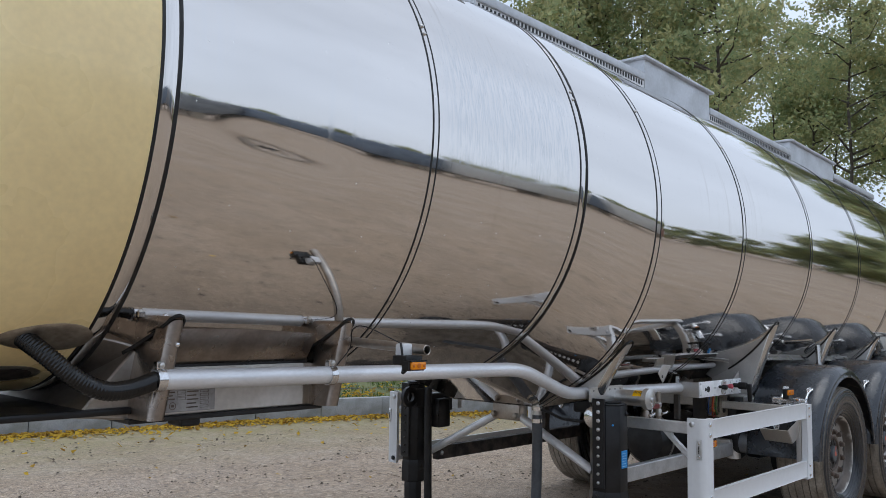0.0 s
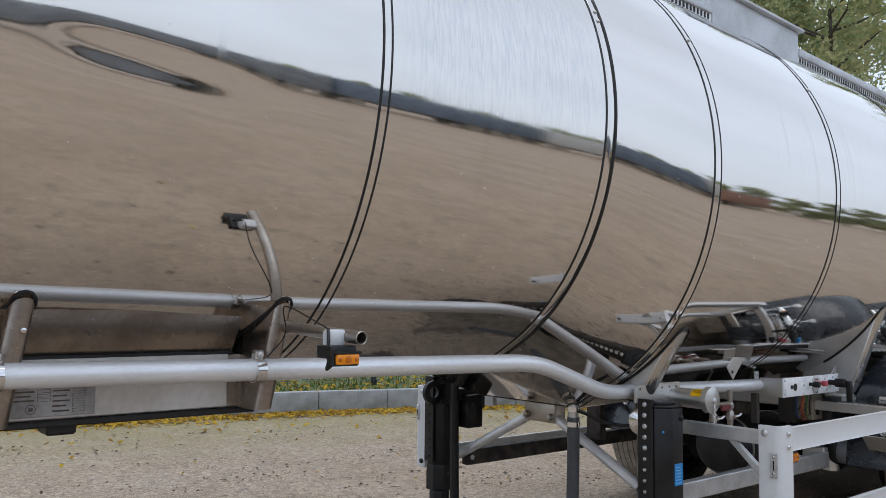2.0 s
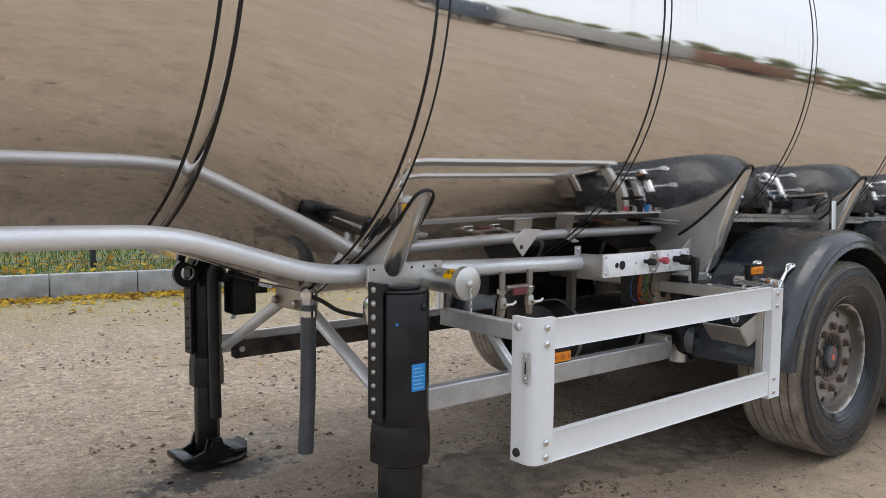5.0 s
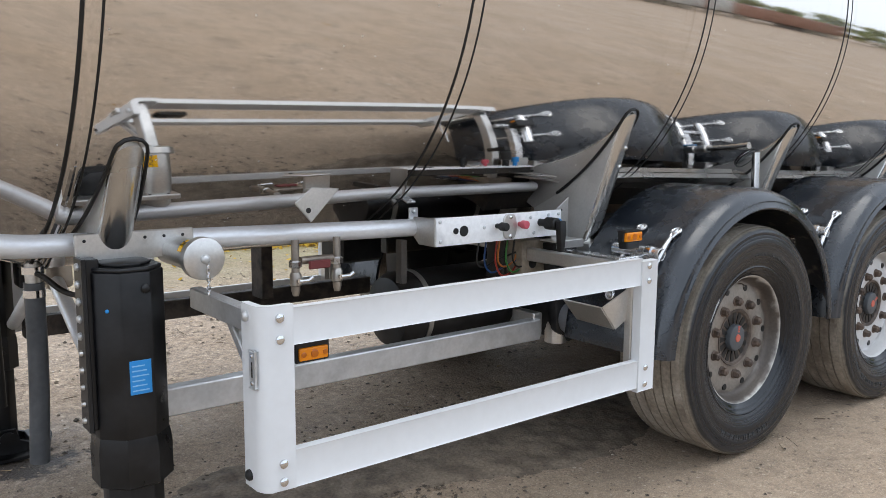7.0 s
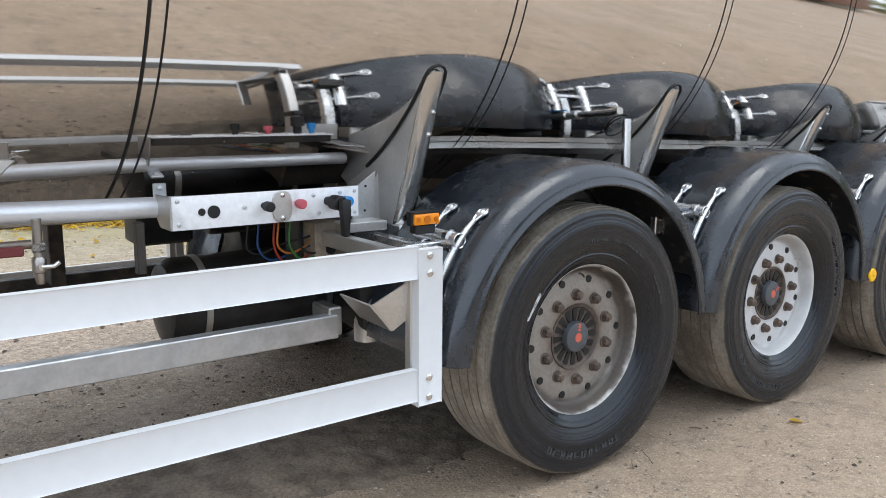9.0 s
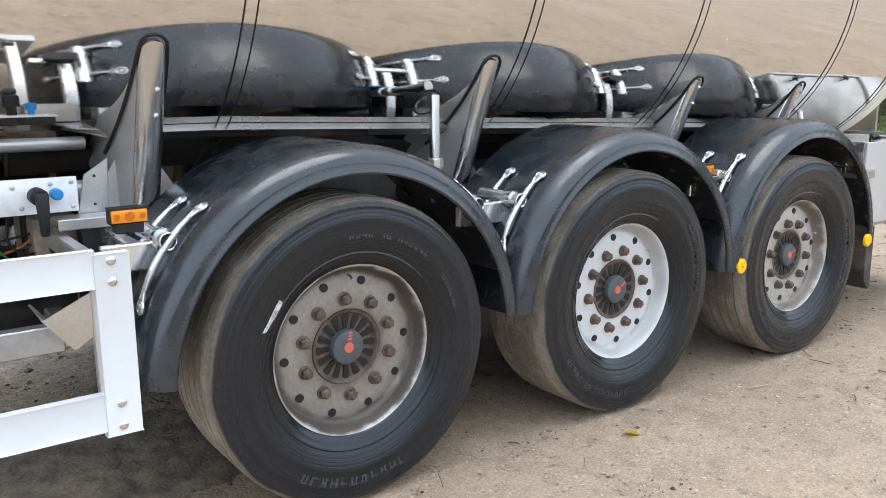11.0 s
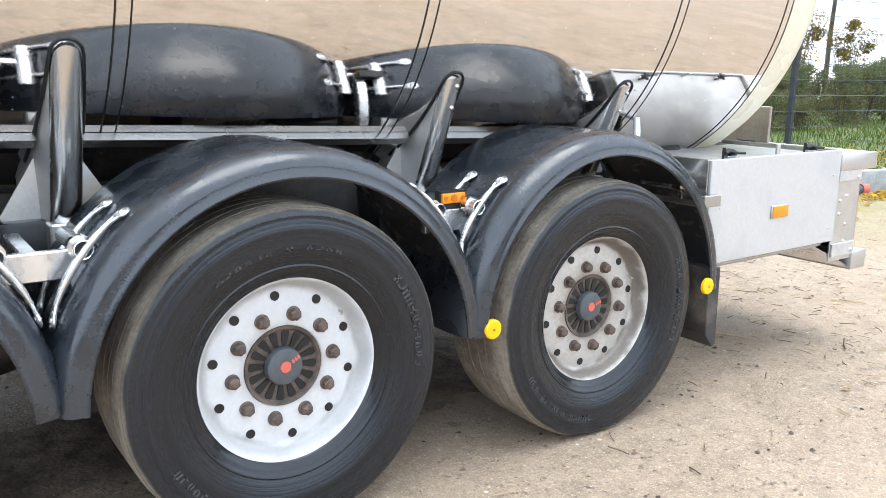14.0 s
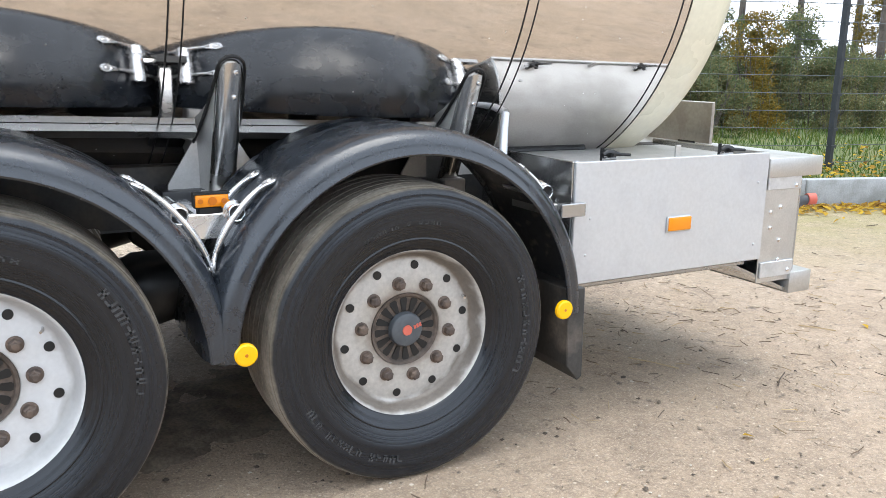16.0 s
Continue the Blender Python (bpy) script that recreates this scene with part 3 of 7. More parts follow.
def prism(bm, poly, axis, a, b, bevel=0.0, seg=2):
    """A flat polygon, given in the two other axes, extruded from a to b along an axis."""
    def at(p, w):
        return {"x": (w, p[0], p[1]), "y": (p[0], w, p[1]), "z": (p[0], p[1], w)}[axis]
    lo, hi = [bm.verts.new(at(p, a)) for p in poly], [bm.verts.new(at(p, b)) for p in poly]
    k = len(poly)
    fs = [bm.faces.new(lo[::-1]), bm.faces.new(hi)] + [bm.faces.new((lo[i], lo[(i + 1) % k], hi[(i + 1) % k], hi[i])) for i in range(k)]
    if bevel:
        es = list({e for f in fs for e in f.edges})
        bmesh.ops.bevel(bm, geom=es, offset=bevel, segments=seg, affect='EDGES', profile=0.5)
    return bm


def bolt(bm, at, d, r=0.012, h=0.01):
    """A domed bolt head at a place, looking along d."""
    d = Vector(d).normalized()
    at = Vector(at)
    tube(bm, [at - d * 0.004, at + d * h * 0.5, at + d * h * 0.85, at + d * h], r, 10, True, [r, r, r * 0.75, r * 0.35])


def B():
    return bmesh.new()


# ---- ground, kerb, verge ----
KERB_LINE = [(-60, 16.5), (-30, 12.4), (-12, 9.4), (-5, 8.1), (-2.3, 7.55), (0.3, 6.95), (2.4, 6.2), (5, 4.75), (7.2, 3.2), (9.0, 2.1), (9.9, 1.85), (12, 1.45), (20, 0.4), (45, -2.5), (80, -7)]


def kerb_at(s):
    """Point and left-hand normal of the kerb's foot, s metres along it."""
    k = 0.0
    for a, b in zip(KERB_LINE, KERB_LINE[1:]):
        a, b = Vector((*a, 0)), Vector((*b, 0))
        d = (b - a).length
        if s <= k + d or b.x > 79:
            u = (b - a) / d
            return a + u * (s - k), Vector((-u.y, u.x, 0)), u
        k += d


KERB_LENGTH = sum((Vector(b) - Vector(a)).length for a, b in zip(KERB_LINE, KERB_LINE[1:]))


def ground_rise(x, y):
    """The yard swells a little under the first two axles."""
    return 0.022 * math.exp(-((x - 0.3) / 1.8) ** 2 - (y / 2.6) ** 2)


def build_ground():
    bm = B()
    xs = [-400, -150, -60, -30] + [-14 + i * 0.35 for i in range(81)] + [22, 40, 70, 150, 400]
    ys = [-400, -150, -60, -30, -16] + [-10 + i * 0.35 for i in range(60)] + [16, 30, 60, 150, 400]
    grid = []
    for y in ys:
        row = []
        for x in xs:
            z = 0.012 * noise.noise(Vector((x * 0.9, y * 0.9, 0))) + 0.008 * noise.noise(Vector((x * 3, y * 3, 4)))
            near = math.exp(-((y + 1.0) / 1.0) ** 2)
            z = z * (1 - 0.7 * near) - 0.006 + ground_rise(x, y)
            row.append(bm.verts.new((x, y, z)))
        grid.append(row)
    for a, b in zip(grid, grid[1:]):
        for i in range(len(xs) - 1):
            bm.faces.new((a[i], a[i + 1], b[i + 1], b[i]))
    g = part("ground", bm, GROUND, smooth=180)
    moss = g.data.attributes.new("moss", 'FLOAT', 'POINT')
    line = [Vector((*q, 0)) for q in KERB_LINE]
    for i, v in enumerate(g.data.vertices):
        best = 99.0
        for a, b in zip(line, line[1:]):
            t = max(0.0, min(1.0, (v.co - a).dot(b - a) / (b - a).length_squared))
            best = min(best, (v.co - a - (b - a) * t).xy.length)
        moss.data[i].value = max(0.0, 1.0 - best / 3.4)
    tagged(g, "brown damp gravel yard with small stones", "ground", kind="structure")
    return g


ground = build_ground()


def build_kerb():
    base = tagged(new("kerb"), "grey concrete kerb stones edging the yard", "kerb", kind="structure")
    s, i = 20.0, 0
    while s < KERB_LENGTH - 45:
        p, nrm, u = kerb_at(s + 0.5)
        bm = B()
        box(bm, -0.496, 0.496, 0.0, 0.14, -0.08, 0.285, 0.012, 2)
        ob = part("kerb_stone", bm, KERB, base)
        ob.matrix_local = Matrix.Translation(p + Vector((0, 0, random.uniform(-0.004, 0.004)))) @ Matrix.Rotation(math.atan2(u.y, u.x) + random.uniform(-0.004, 0.004), 4, 'Z')
        s += 1.0


build_kerb()


def verge():
    """The raised grass bank behind the kerb."""
    bm = B()
    rows = []
    s = 0.0
    while s < KERB_LENGTH:
        p, nrm, u = kerb_at(s)
        rows.append([p + nrm * d + Vector((0, 0, h + 0.03 * noise.noise(p * 0.8 + nrm * d))) for d, h in ((0.135, 0.225), (0.4, 0.25), (1.0, 0.27), (2.0, 0.3), (4.0, 0.36), (9, 0.42), (40, 0.45), (260, 0.5))])
        s += 1.0
    vs = [[bm.verts.new(p) for p in r] for r in rows]
    for a, b in zip(vs, vs[1:]):
        for i in range(len(a) - 1):
            bm.faces.new((a[i], a[i + 1], b[i + 1], b[i]))
    tagged(part("verge", bm, GRASS, smooth=180), "green grass verge strewn with leaves", "grass", kind="structure")


verge()

# ---- the tank trailer ----
TRAILER = tagged(new("tank_trailer"), "polished stainless steel tank trailer with cream ends and three axles", "trailer")
PROFILE = [(-5.7, 2.32, 1.085), (-4.48, 2.29, 1.085), (-3.34, 2.262, 1.068), (-2.68, 2.146, 1.18), (-1.485, 2.134, 1.146), (-0.215, 2.112, 1.12), (3.17, 1.99, 1.1), (4.0, 1.962, 1.085)]
BANDS = [-5.59, -4.44, -3.352, -2.685, -1.485, -0.215, 0.945, 1.94, 3.175, 3.905]


def section(x):
    """Height of the tank's axis and its radius at x."""
    if x <= PROFILE[0][0]:
        return PROFILE[0][1:]
    for a, b in zip(PROFILE, PROFILE[1:]):
        if x <= b[0]:
            s = (x - a[0]) / (b[0] - a[0])
            return a[1] + s * (b[1] - a[1]), a[2] + s * (b[2] - a[2])
    return PROFILE[-1][1:]


def axis_y(x):
    """The axis lies a little off the yard's zero line along the middle of the tank."""
    knots = ((-3.34, 0.0), (-2.68, 0.06), (-1.485, 0.058), (-0.215, 0.045), (3.17, 0.01), (3.9, 0.0))
    for a, b in zip(knots, knots[1:]):
        if a[0] <= x <= b[0]:
            return a[1] + (b[1] - a[1]) * (x - a[0]) / (b[0] - a[0])
    return 0.0


def hull(x, phi, out=0.0):
    """A point of the tank: phi is 0 at the bottom and grows towards -y, in degrees."""
    cz, r = section(x)
    a = radians(phi)
    if -5.56 < x < -4.5 and 60 < phi < 100:
        # a long shallow dent in the first panel
        h = cz - r * math.cos(a)
        out -= 0.0042 * math.exp(-((x + 5.12) / 0.25) ** 4 - ((h - 2.092 + 0.10 * (x + 5.12)) / 0.042) ** 2)
    side, up = math.sin(a) * (r + out), -math.cos(a) * (r + out)
    if math.cos(a) > math.cos(radians(30)) and -4.4 < x < 2.9:
        # between the chassis beams the cladding runs on straight and is closed by a flat belly
        w = min(1.0, (x + 4.4) / 0.6, (2.9 - x) / 0.6)
        run = (30 - math.degrees(math.acos(min(1.0, math.cos(a))))) / 18
        end = Vector((0.5 - 0.866 * 0.225, -0.866 - 0.5 * 0.225))
        flat = Vector((0.5, -0.866)).lerp(end, run) if run < 1 else Vector((end.x * (1.667 - run) / 0.667, end.y))
        side += w * (flat.x * (r + out) * (1 if side >= 0 else -1) - side)
        up += w * (flat.y * (r + out) - up)
    return Vector((x, axis_y(x) - side, cz + up))


def build_tank():
    edges = [-5.565] + [b for b in BANDS[1:-1]] + [3.885]
    for i, (a, b) in enumerate(zip(edges, edges[1:])):
        bm = B()
        nx = max(4, int((b - a) / 0.04))
        seg = 560 if i == 0 else 240
        rings = [[hull(a + (b - a) * k / nx, p * 360 / seg) for p in range(seg)] for k in range(nx + 1)]
        ring_strip(bm, rings, True, False)
        part("cladding_panel", bm, MIRROR, TRAILER, smooth=80)
    for x in BANDS:
        bm = B()
        rings = [[hull(x + dx * (0.012 if x == -4.44 else 0.026 if x < -3 else 0.018), p * 360 / 240, o) for p in range(240)] for dx, o in ((-1.0, 0.0), (-0.98, 0.0008), (0.98, 0.0008), (1.0, 0.0))]
        ring_strip(bm, rings, True, False)
        band = part("band", bm, MIRROR, TRAILER, smooth=60)
        for dx, w in ((-0.016, 0.005), (0.016, 0.0045)) if x == -4.44 else ((-0.03, 0.0062), (0.028, 0.006)) if x < -3 else ((-0.024, 0.0054), (0.024, 0.0036)) if x < -1 else ((-0.022, 0.0029), (0.022, 0.0027)):
            bm = B()
            rings = [[hull(x + dx + w * c, p * 360 / 240, 0.0004 + 0.0022 * s) for p in range(240)] for c, s in ((-1, 0), (-0.6, 1), (0.6, 1), (1, 0))]
            ring_strip(bm, rings, True, False)
            part("seal_line", bm, SEAL, band, "black sealant line")
    for x0, sgn, depth, mat, name in ((-5.6, -1, 0.42, CREAM, "front_end_cap"), (3.935, 1, 0.42, PALE_CREAM, "rear_end_cap")):
        cz, r = section(x0)
        rings = []
        for st in (0.0, 0.06, 0.12) if sgn > 0 else (0.0, 0.06, 0.12, 0.2, 0.3):
            rings.append((x0 + sgn * st, r))
        for k in range(1, 22):
            a = radians(90 * k / 22)
            rings.append((x0 + sgn * ((0.12 if sgn > 0 else 0.3) + depth * math.sin(a) ** 1.0), r * math.cos(a) ** 0.8))
        bm = B()
        ring_strip(bm, [[Vector((x, -rr * math.sin(t), cz - rr * math.cos(t))) for t in (2 * math.pi * p / 128 for p in range(128))] for x, rr in rings], True, True)
        part(name, bm, mat, TRAILER, "cream enamelled end cap", smooth=70)


build_tank()
for bx, z in ((-4.44, 2.728), (-4.44, 2.693), (-3.352, 2.685), (-3.352, 2.643), (-2.685, 2.718), (-1.485, 2.711)):
    cz, r = section(bx)
    q = hull(bx, math.degrees(math.acos((cz - z) / r)))
    bm = B()
    bolt(bm, q, q - Vector((bx, axis_y(bx), cz)), 0.009, 0.009)
    part("band_bolt", bm, STEEL, TRAILER)


# ---- wheels ----
AXLES = [-0.006, 1.308, 2.622]
HUB_Z = 0.511
WHEEL_Z = [0.529, 0.524, 0.507]
WHEEL_Y = -1.056


def rim_mesh():
    """Wheel in its own place: axle through the origin along y, outer side towards -y."""
    prof = [(0.282, 0.13), (0.278, 0.12), (0.276, -0.105), (0.284, -0.112), (0.291, -0.113), (0.296, -0.119), (0.295, -0.125), (0.290, -0.128), (0.285, -0.125), (0.280, -0.116), (0.276, -0.105),
            (0.271, -0.086), (0.264, -0.073), (0.255, -0.068), (0.246, -0.069), (0.225, -0.0735), (0.2, -0.0755), (0.185, -0.0755), (0.132, -0.0755), (0.126, -0.07), (0.126, 0.03), (0.2, 0.06), (0.265, 0.1)]
    return lathe(B(), prof, 72, closed=True)


def tyre_object(parent):
    bm = B()
    t = [(0.277, -0.105), (0.289, -0.126), (0.298, -0.137), (0.312, -0.143), (0.326, -0.1525), (0.332, -0.1555), (0.337, -0.1535), (0.36, -0.164), (0.385, -0.1725), (0.40, -0.1765), (0.405, -0.1755), (0.435, -0.1805), (0.452, -0.1825), (0.457, -0.1805), (0.470, -0.1800),
         (0.476, -0.1775), (0.480, -0.1785), (0.490, -0.1755), (0.4985, -0.171), (0.504, -0.1645), (0.5075, -0.156), (0.511, -0.146)]
    g = []
    for y in (-0.105, -0.055, -0.005, 0.05, 0.102):
        g += [(0.514, y - 0.0036), (0.503, y - 0.0026), (0.503, y + 0.0026), (0.514, y + 0.0036)]
    lathe(bm, t + g + [(r, -y) for r, y in t[::-1]], 96, closed=True)
    me = bpy.data.meshes.new("tyre")
    bmesh.ops.recalc_face_normals(bm, faces=bm.faces[:])
    for f in bm.faces:
        c = f.calc_center_median()
        f.material_index = 1 if math.hypot(c.x, c.z) > 0.5095 and abs(c.y) < 0.152 else 0
    bm.to_mesh(me)
    bm.free()
    me.materials.append(RUBBER)
    me.materials.append(TREAD)
    me.shade_smooth()
    me.set_sharp_from_angle(angle=radians(40))
    ob = new("tyre", me)
    ob.parent = parent
    ob["label"] = "black tyre with a worn muddy tread"
    return ob


def arc_bars(rad, y, a0, a1, words, h, depth):
    """Raised bars that stand in for lettering, in words along an arc of the sidewall."""
    bm = B()
    slots = sum(words) + len(words) - 1
    k = 0
    for w in words:
        for j in range(w):
            a = radians(a0 + (a1 - a0) * (k + 0.5) / slots)
            wd = abs(radians(a1 - a0)) / slots * rad * random.uniform(0.5, 0.8)
            hh = h * (1.0 if j == 0 else random.choice((0.72, 0.72, 1.0)))
            turn = Matrix.Rotation(-a, 4, 'Y')
            st = wd * 0.3
            low = rad - h / 2
            box(bm, low, low + hh, y - depth, y + 0.004, -wd / 2, -wd / 2 + st, 0, 1, turn)
            if j % 3 != 1:
                box(bm, low, low + hh, y - depth, y + 0.004, wd / 2 - st, wd / 2, 0, 1, turn)
            e = random.choice((0.0, 0.4, 0.78))
            box(bm, low + hh * e, low + hh * (e + 0.22), y - depth, y + 0.004, -wd / 2, wd / 2, 0, 1, turn)
            k += 1
        k += 1
    return bm


def build_wheel(rim_mat, label, letters):
    wheel = part("wheel", rim_mesh(), rim_mat, TRAILER, label, smooth=38)
    tyre_object(wheel)
    for rad, y, a0, a1, n, h, d in letters:
        tagged(part("sidewall_lettering", arc_bars(rad, y, a0, a1, n, h, d), LETTER, wheel), "faded raised lettering", kind="stuff")
    bm = B()
    lathe(bm, [(0.0, -0.06), (0.06, -0.062), (0.112, -0.0665), (0.118, -0.075), (0.127, -0.077), (0.13, -0.07), (0.13, 0.02), (0.0, 0.02)], 48)
    hub = part("hub", bm, HUB, wheel, "brown finned wheel hub")
    for k in range(16):
        a = 2 * math.pi * (k + 0.3) / 16
        bm = B()
        slot = [(0.064, -0.0062), (0.062, 0.0), (0.064, 0.0062), (0.09, 0.0108), (0.105, 0.0135), (0.1125, 0.0095), (0.115, 0.0), (0.1125, -0.0095), (0.105, -0.0135), (0.09, -0.0108)]
        prism(bm, slot, "y", -0.0682, -0.055)
        bmesh.ops.transform(bm, matrix=Matrix.Rotation(-a, 4, 'Y'), verts=bm.verts[:])
        part("hub_slot", bm, SEAL, wheel, "dark slot")
    bm = B()
    lathe(bm, [(0.0, -0.09), (0.05, -0.09), (0.057, -0.087), (0.0605, -0.08), (0.0615, -0.03), (0.0, -0.03)], 40)
    part("hub_cover", bm, HUBCAP, wheel, "grey round hub cover")
    bm = B()
    lathe(bm, [(0.0, -0.093), (0.017, -0.093), (0.019, -0.089), (0.0, -0.089)], 24)
    part("centre_mark", bm, RED, wheel, "red round centre mark")
    bm = B()
    for k in range(3):
        box(bm, 0.026 + k * 0.0105, 0.0335 + k * 0.0105, -0.0915, -0.089, -0.0065, 0.0065)
    part("maker_bar", bm, RED, wheel)
    for k in range(10):
        a = 2 * math.pi * (k + 0.27) / 10
        c = Vector((0.1675 * math.cos(a), 0, 0.1675 * math.sin(a)))
        bm = B()
        tube(bm, [c + Vector((0, y, 0)) for y in (-0.07, -0.079, -0.08)], 0.02, 20, True, [0.0235, 0.0235, 0.021])
        tube(bm, [c + Vector((0, y, 0)) for y in (-0.078, -0.100, -0.104)], 0.02, 6, True, [0.0185, 0.0185, 0.014])
        tube(bm, [c + Vector((0, -0.1, 0)), c + Vector((0, -0.106, 0)), c + Vector((0, -0.108, 0))], 0.011, 10, True, [0.011, 0.011, 0.008])
        part("wheel_nut", bm, NUT, wheel)
        a = 2 * math.pi * (k + 0.77) / 10
        out = Vector((math.cos(a), 0, math.sin(a)))
        c, nrm = out * 0.228 + Vector((0, -0.0745, 0)), Vector((0, -1, 0))
        # Black plug just proud of the face paints the hole's dark depth.
        bm = B()
        tube(bm, [c + nrm * 0.002, c - nrm * 0.03], 0.0145, 18)
        part("hand_hole", bm, SEAL, wheel, "dark hand hole")
    bm = B()
    tube(bm, [(0.245, -0.05, 0.02), (0.243, -0.09, 0.02), (0.236, -0.1, 0.02)], 0.0045, 8)
    part("valve", bm, SHINY, wheel)
    return wheel


LETTER = material("faded_sidewall_lettering", (0.055, 0.056, 0.058), 0.6, 0.0, 0.2, 30, 120, 0.1)
BIG, SMALL = (0.432, -0.1802, 0.030, 0.0016), (0.394, -0.1748, 0.02, 0.0008)


def lettering(turn, *rows):
    """Rows of (start, end, words, large), in degrees from level, for a wheel that is turned by that much."""
    return [((BIG if big else SMALL)[0], (BIG if big else SMALL)[1], a - turn, b - turn, words, (BIG if big else SMALL)[2], (BIG if big else SMALL)[3]) for a, b, words, big in rows]


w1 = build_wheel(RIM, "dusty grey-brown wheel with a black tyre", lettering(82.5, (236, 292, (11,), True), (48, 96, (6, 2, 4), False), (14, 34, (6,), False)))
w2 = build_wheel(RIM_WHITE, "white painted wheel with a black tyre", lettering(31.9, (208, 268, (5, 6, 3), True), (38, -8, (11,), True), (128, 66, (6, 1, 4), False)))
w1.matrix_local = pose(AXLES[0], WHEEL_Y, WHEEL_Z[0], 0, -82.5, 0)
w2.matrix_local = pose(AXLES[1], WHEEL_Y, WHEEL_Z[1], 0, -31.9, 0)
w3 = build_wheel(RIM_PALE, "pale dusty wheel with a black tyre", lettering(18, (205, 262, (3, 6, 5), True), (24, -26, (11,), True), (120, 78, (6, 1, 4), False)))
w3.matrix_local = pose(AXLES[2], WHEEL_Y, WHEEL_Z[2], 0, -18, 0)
CHALK = material("chalk_scuff", (0.62, 0.63, 0.64), 0.8, 0.0, 0.2, 60, 200, 0.1, second=(0.3, 0.3, 0.3))
for i, x in enumerate(AXLES):
    copy_thing(w1, pose(x, -WHEEL_Y, WHEEL_Z[i], 0, 11 * i, 180))
bm = B()
ring_strip(bm, [[Vector((r * math.cos(radians(a)), -0.1592 - (r - 0.35) * 0.45 - d, r * math.sin(radians(a)))) for a, r in ((140.5, 0.338), (146, 0.332), (158, 0.348), (158.6, 0.362), (150, 0.353), (141, 0.358))] for d in (-0.003, 0.002)], True, True)
chalk = part("chalk_scuff", bm, CHALK, w1, "white chalky scuff on the sidewall")
chalk.matrix_local = Matrix.Rotation(radians(82.5), 4, 'Y')
for i, x in enumerate(AXLES):
    bm = B()
    tube(bm, [(x, -0.93, HUB_Z), (x, 0.93, HUB_Z)], 0.065, 20)
    axle = part("axle_beam", bm, BLACK, TRAILER)
    for s in (-1, 1):
        bm = B()
        tube(bm, [(x, s * 0.86, HUB_Z), (x, s * 0.72, HUB_Z)], 0.2, 32, True)
        part("brake_drum", bm, BLACK, axle)
        bm = B()
        prism(bm, [(x - 0.55, 0.74), (x - 0.45, 0.70), (x - 0.1, 0.44), (x + 0.35, 0.42), (x + 0.35, 0.5), (x - 0.05, 0.56), (x - 0.42, 0.86), (x - 0.55, 0.86)], "y", s * 0.5, s * 0.6, 0.012)
        part("trailing_arm", bm, BLACK, axle)
        bm = B()
        prism(bm, [(x - 0.70, 0.96), (x - 0.66, 0.56), (x - 0.58, 0.5), (x - 0.48, 0.52), (x - 0.40, 0.72), (x - 0.36, 0.96)], "y", s * 0.44, s * 0.66, 0.01)
        part("arm_hanger", bm, BLACK, axle)
        bm = B()
        tube(bm, [(x + 0.3, s * 0.55, 0.5), (x + 0.3, s * 0.55, 0.56), (x + 0.3, s * 0.55, 0.66), (x + 0.3, s * 0.55, 0.82)], 0.12, 24, True, [0.09, 0.13, 0.14, 0.12])
        part("air_spring", bm, RUBBER, axle)
        bm = B()
        tube(bm, [(x + 0.36, s * 0.66, 0.60), (x + 0.375, s * 0.66, 0.602), (x + 0.50, s * 0.66, 0.62), (x + 0.52, s * 0.66, 0.622), (x + 0.66, s * 0.66, 0.64), (x + 0.70, s * 0.66, 0.645)], 0.12, 24, True, [0.09, 0.12, 0.125, 0.135, 0.12, 0.08])
        part("spring_brake", bm, BLACK, axle)


# ---- mudguards ----
def mudguard(cx, a0, a1, side=-1):
    sec = [(0.672, 0.745), (0.692, 0.74), (0.696, 0.755), (0.696, 1.14), (0.692, 1.183), (0.680, 1.219), (0.660, 1.243), (0.640, 1.2505), (0.626, 1.2485), (0.620, 1.2535), (0.612, 1.2555), (0.606, 1.251), (0.606, 1.243), (0.613, 1.2385), (0.626, 1.239), (0.640, 1.237), (0.655, 1.23), (0.672, 1.209), (0.685, 1.168), (0.69, 1.14), (0.69, 0.755), (0.676, 0.753)]
    bm = B()
    rings = []
    n = 56
    for k in range(n + 1):
        a = radians(a0 + (a1 - a0) * k / n)
        rings.append([Vector((cx + r * math.cos(a), side * y, HUB_Z + r * math.sin(a))) for r, y in sec])
    ring_strip(bm, rings, True, True)
    g = part("mudguard", bm, PLASTIC, TRAILER, "wet black plastic half-round mudguard", smooth=50)
    g.data.materials.append(MUDDY)
    for f in g.data.polygons:
        c = f.center
        if f.normal.dot(Vector((c.x - cx, 0, c.z - HUB_Z)).normalized()) < -0.5 and abs(c.y) < 1.222:
            f.material_index = 1
    return g


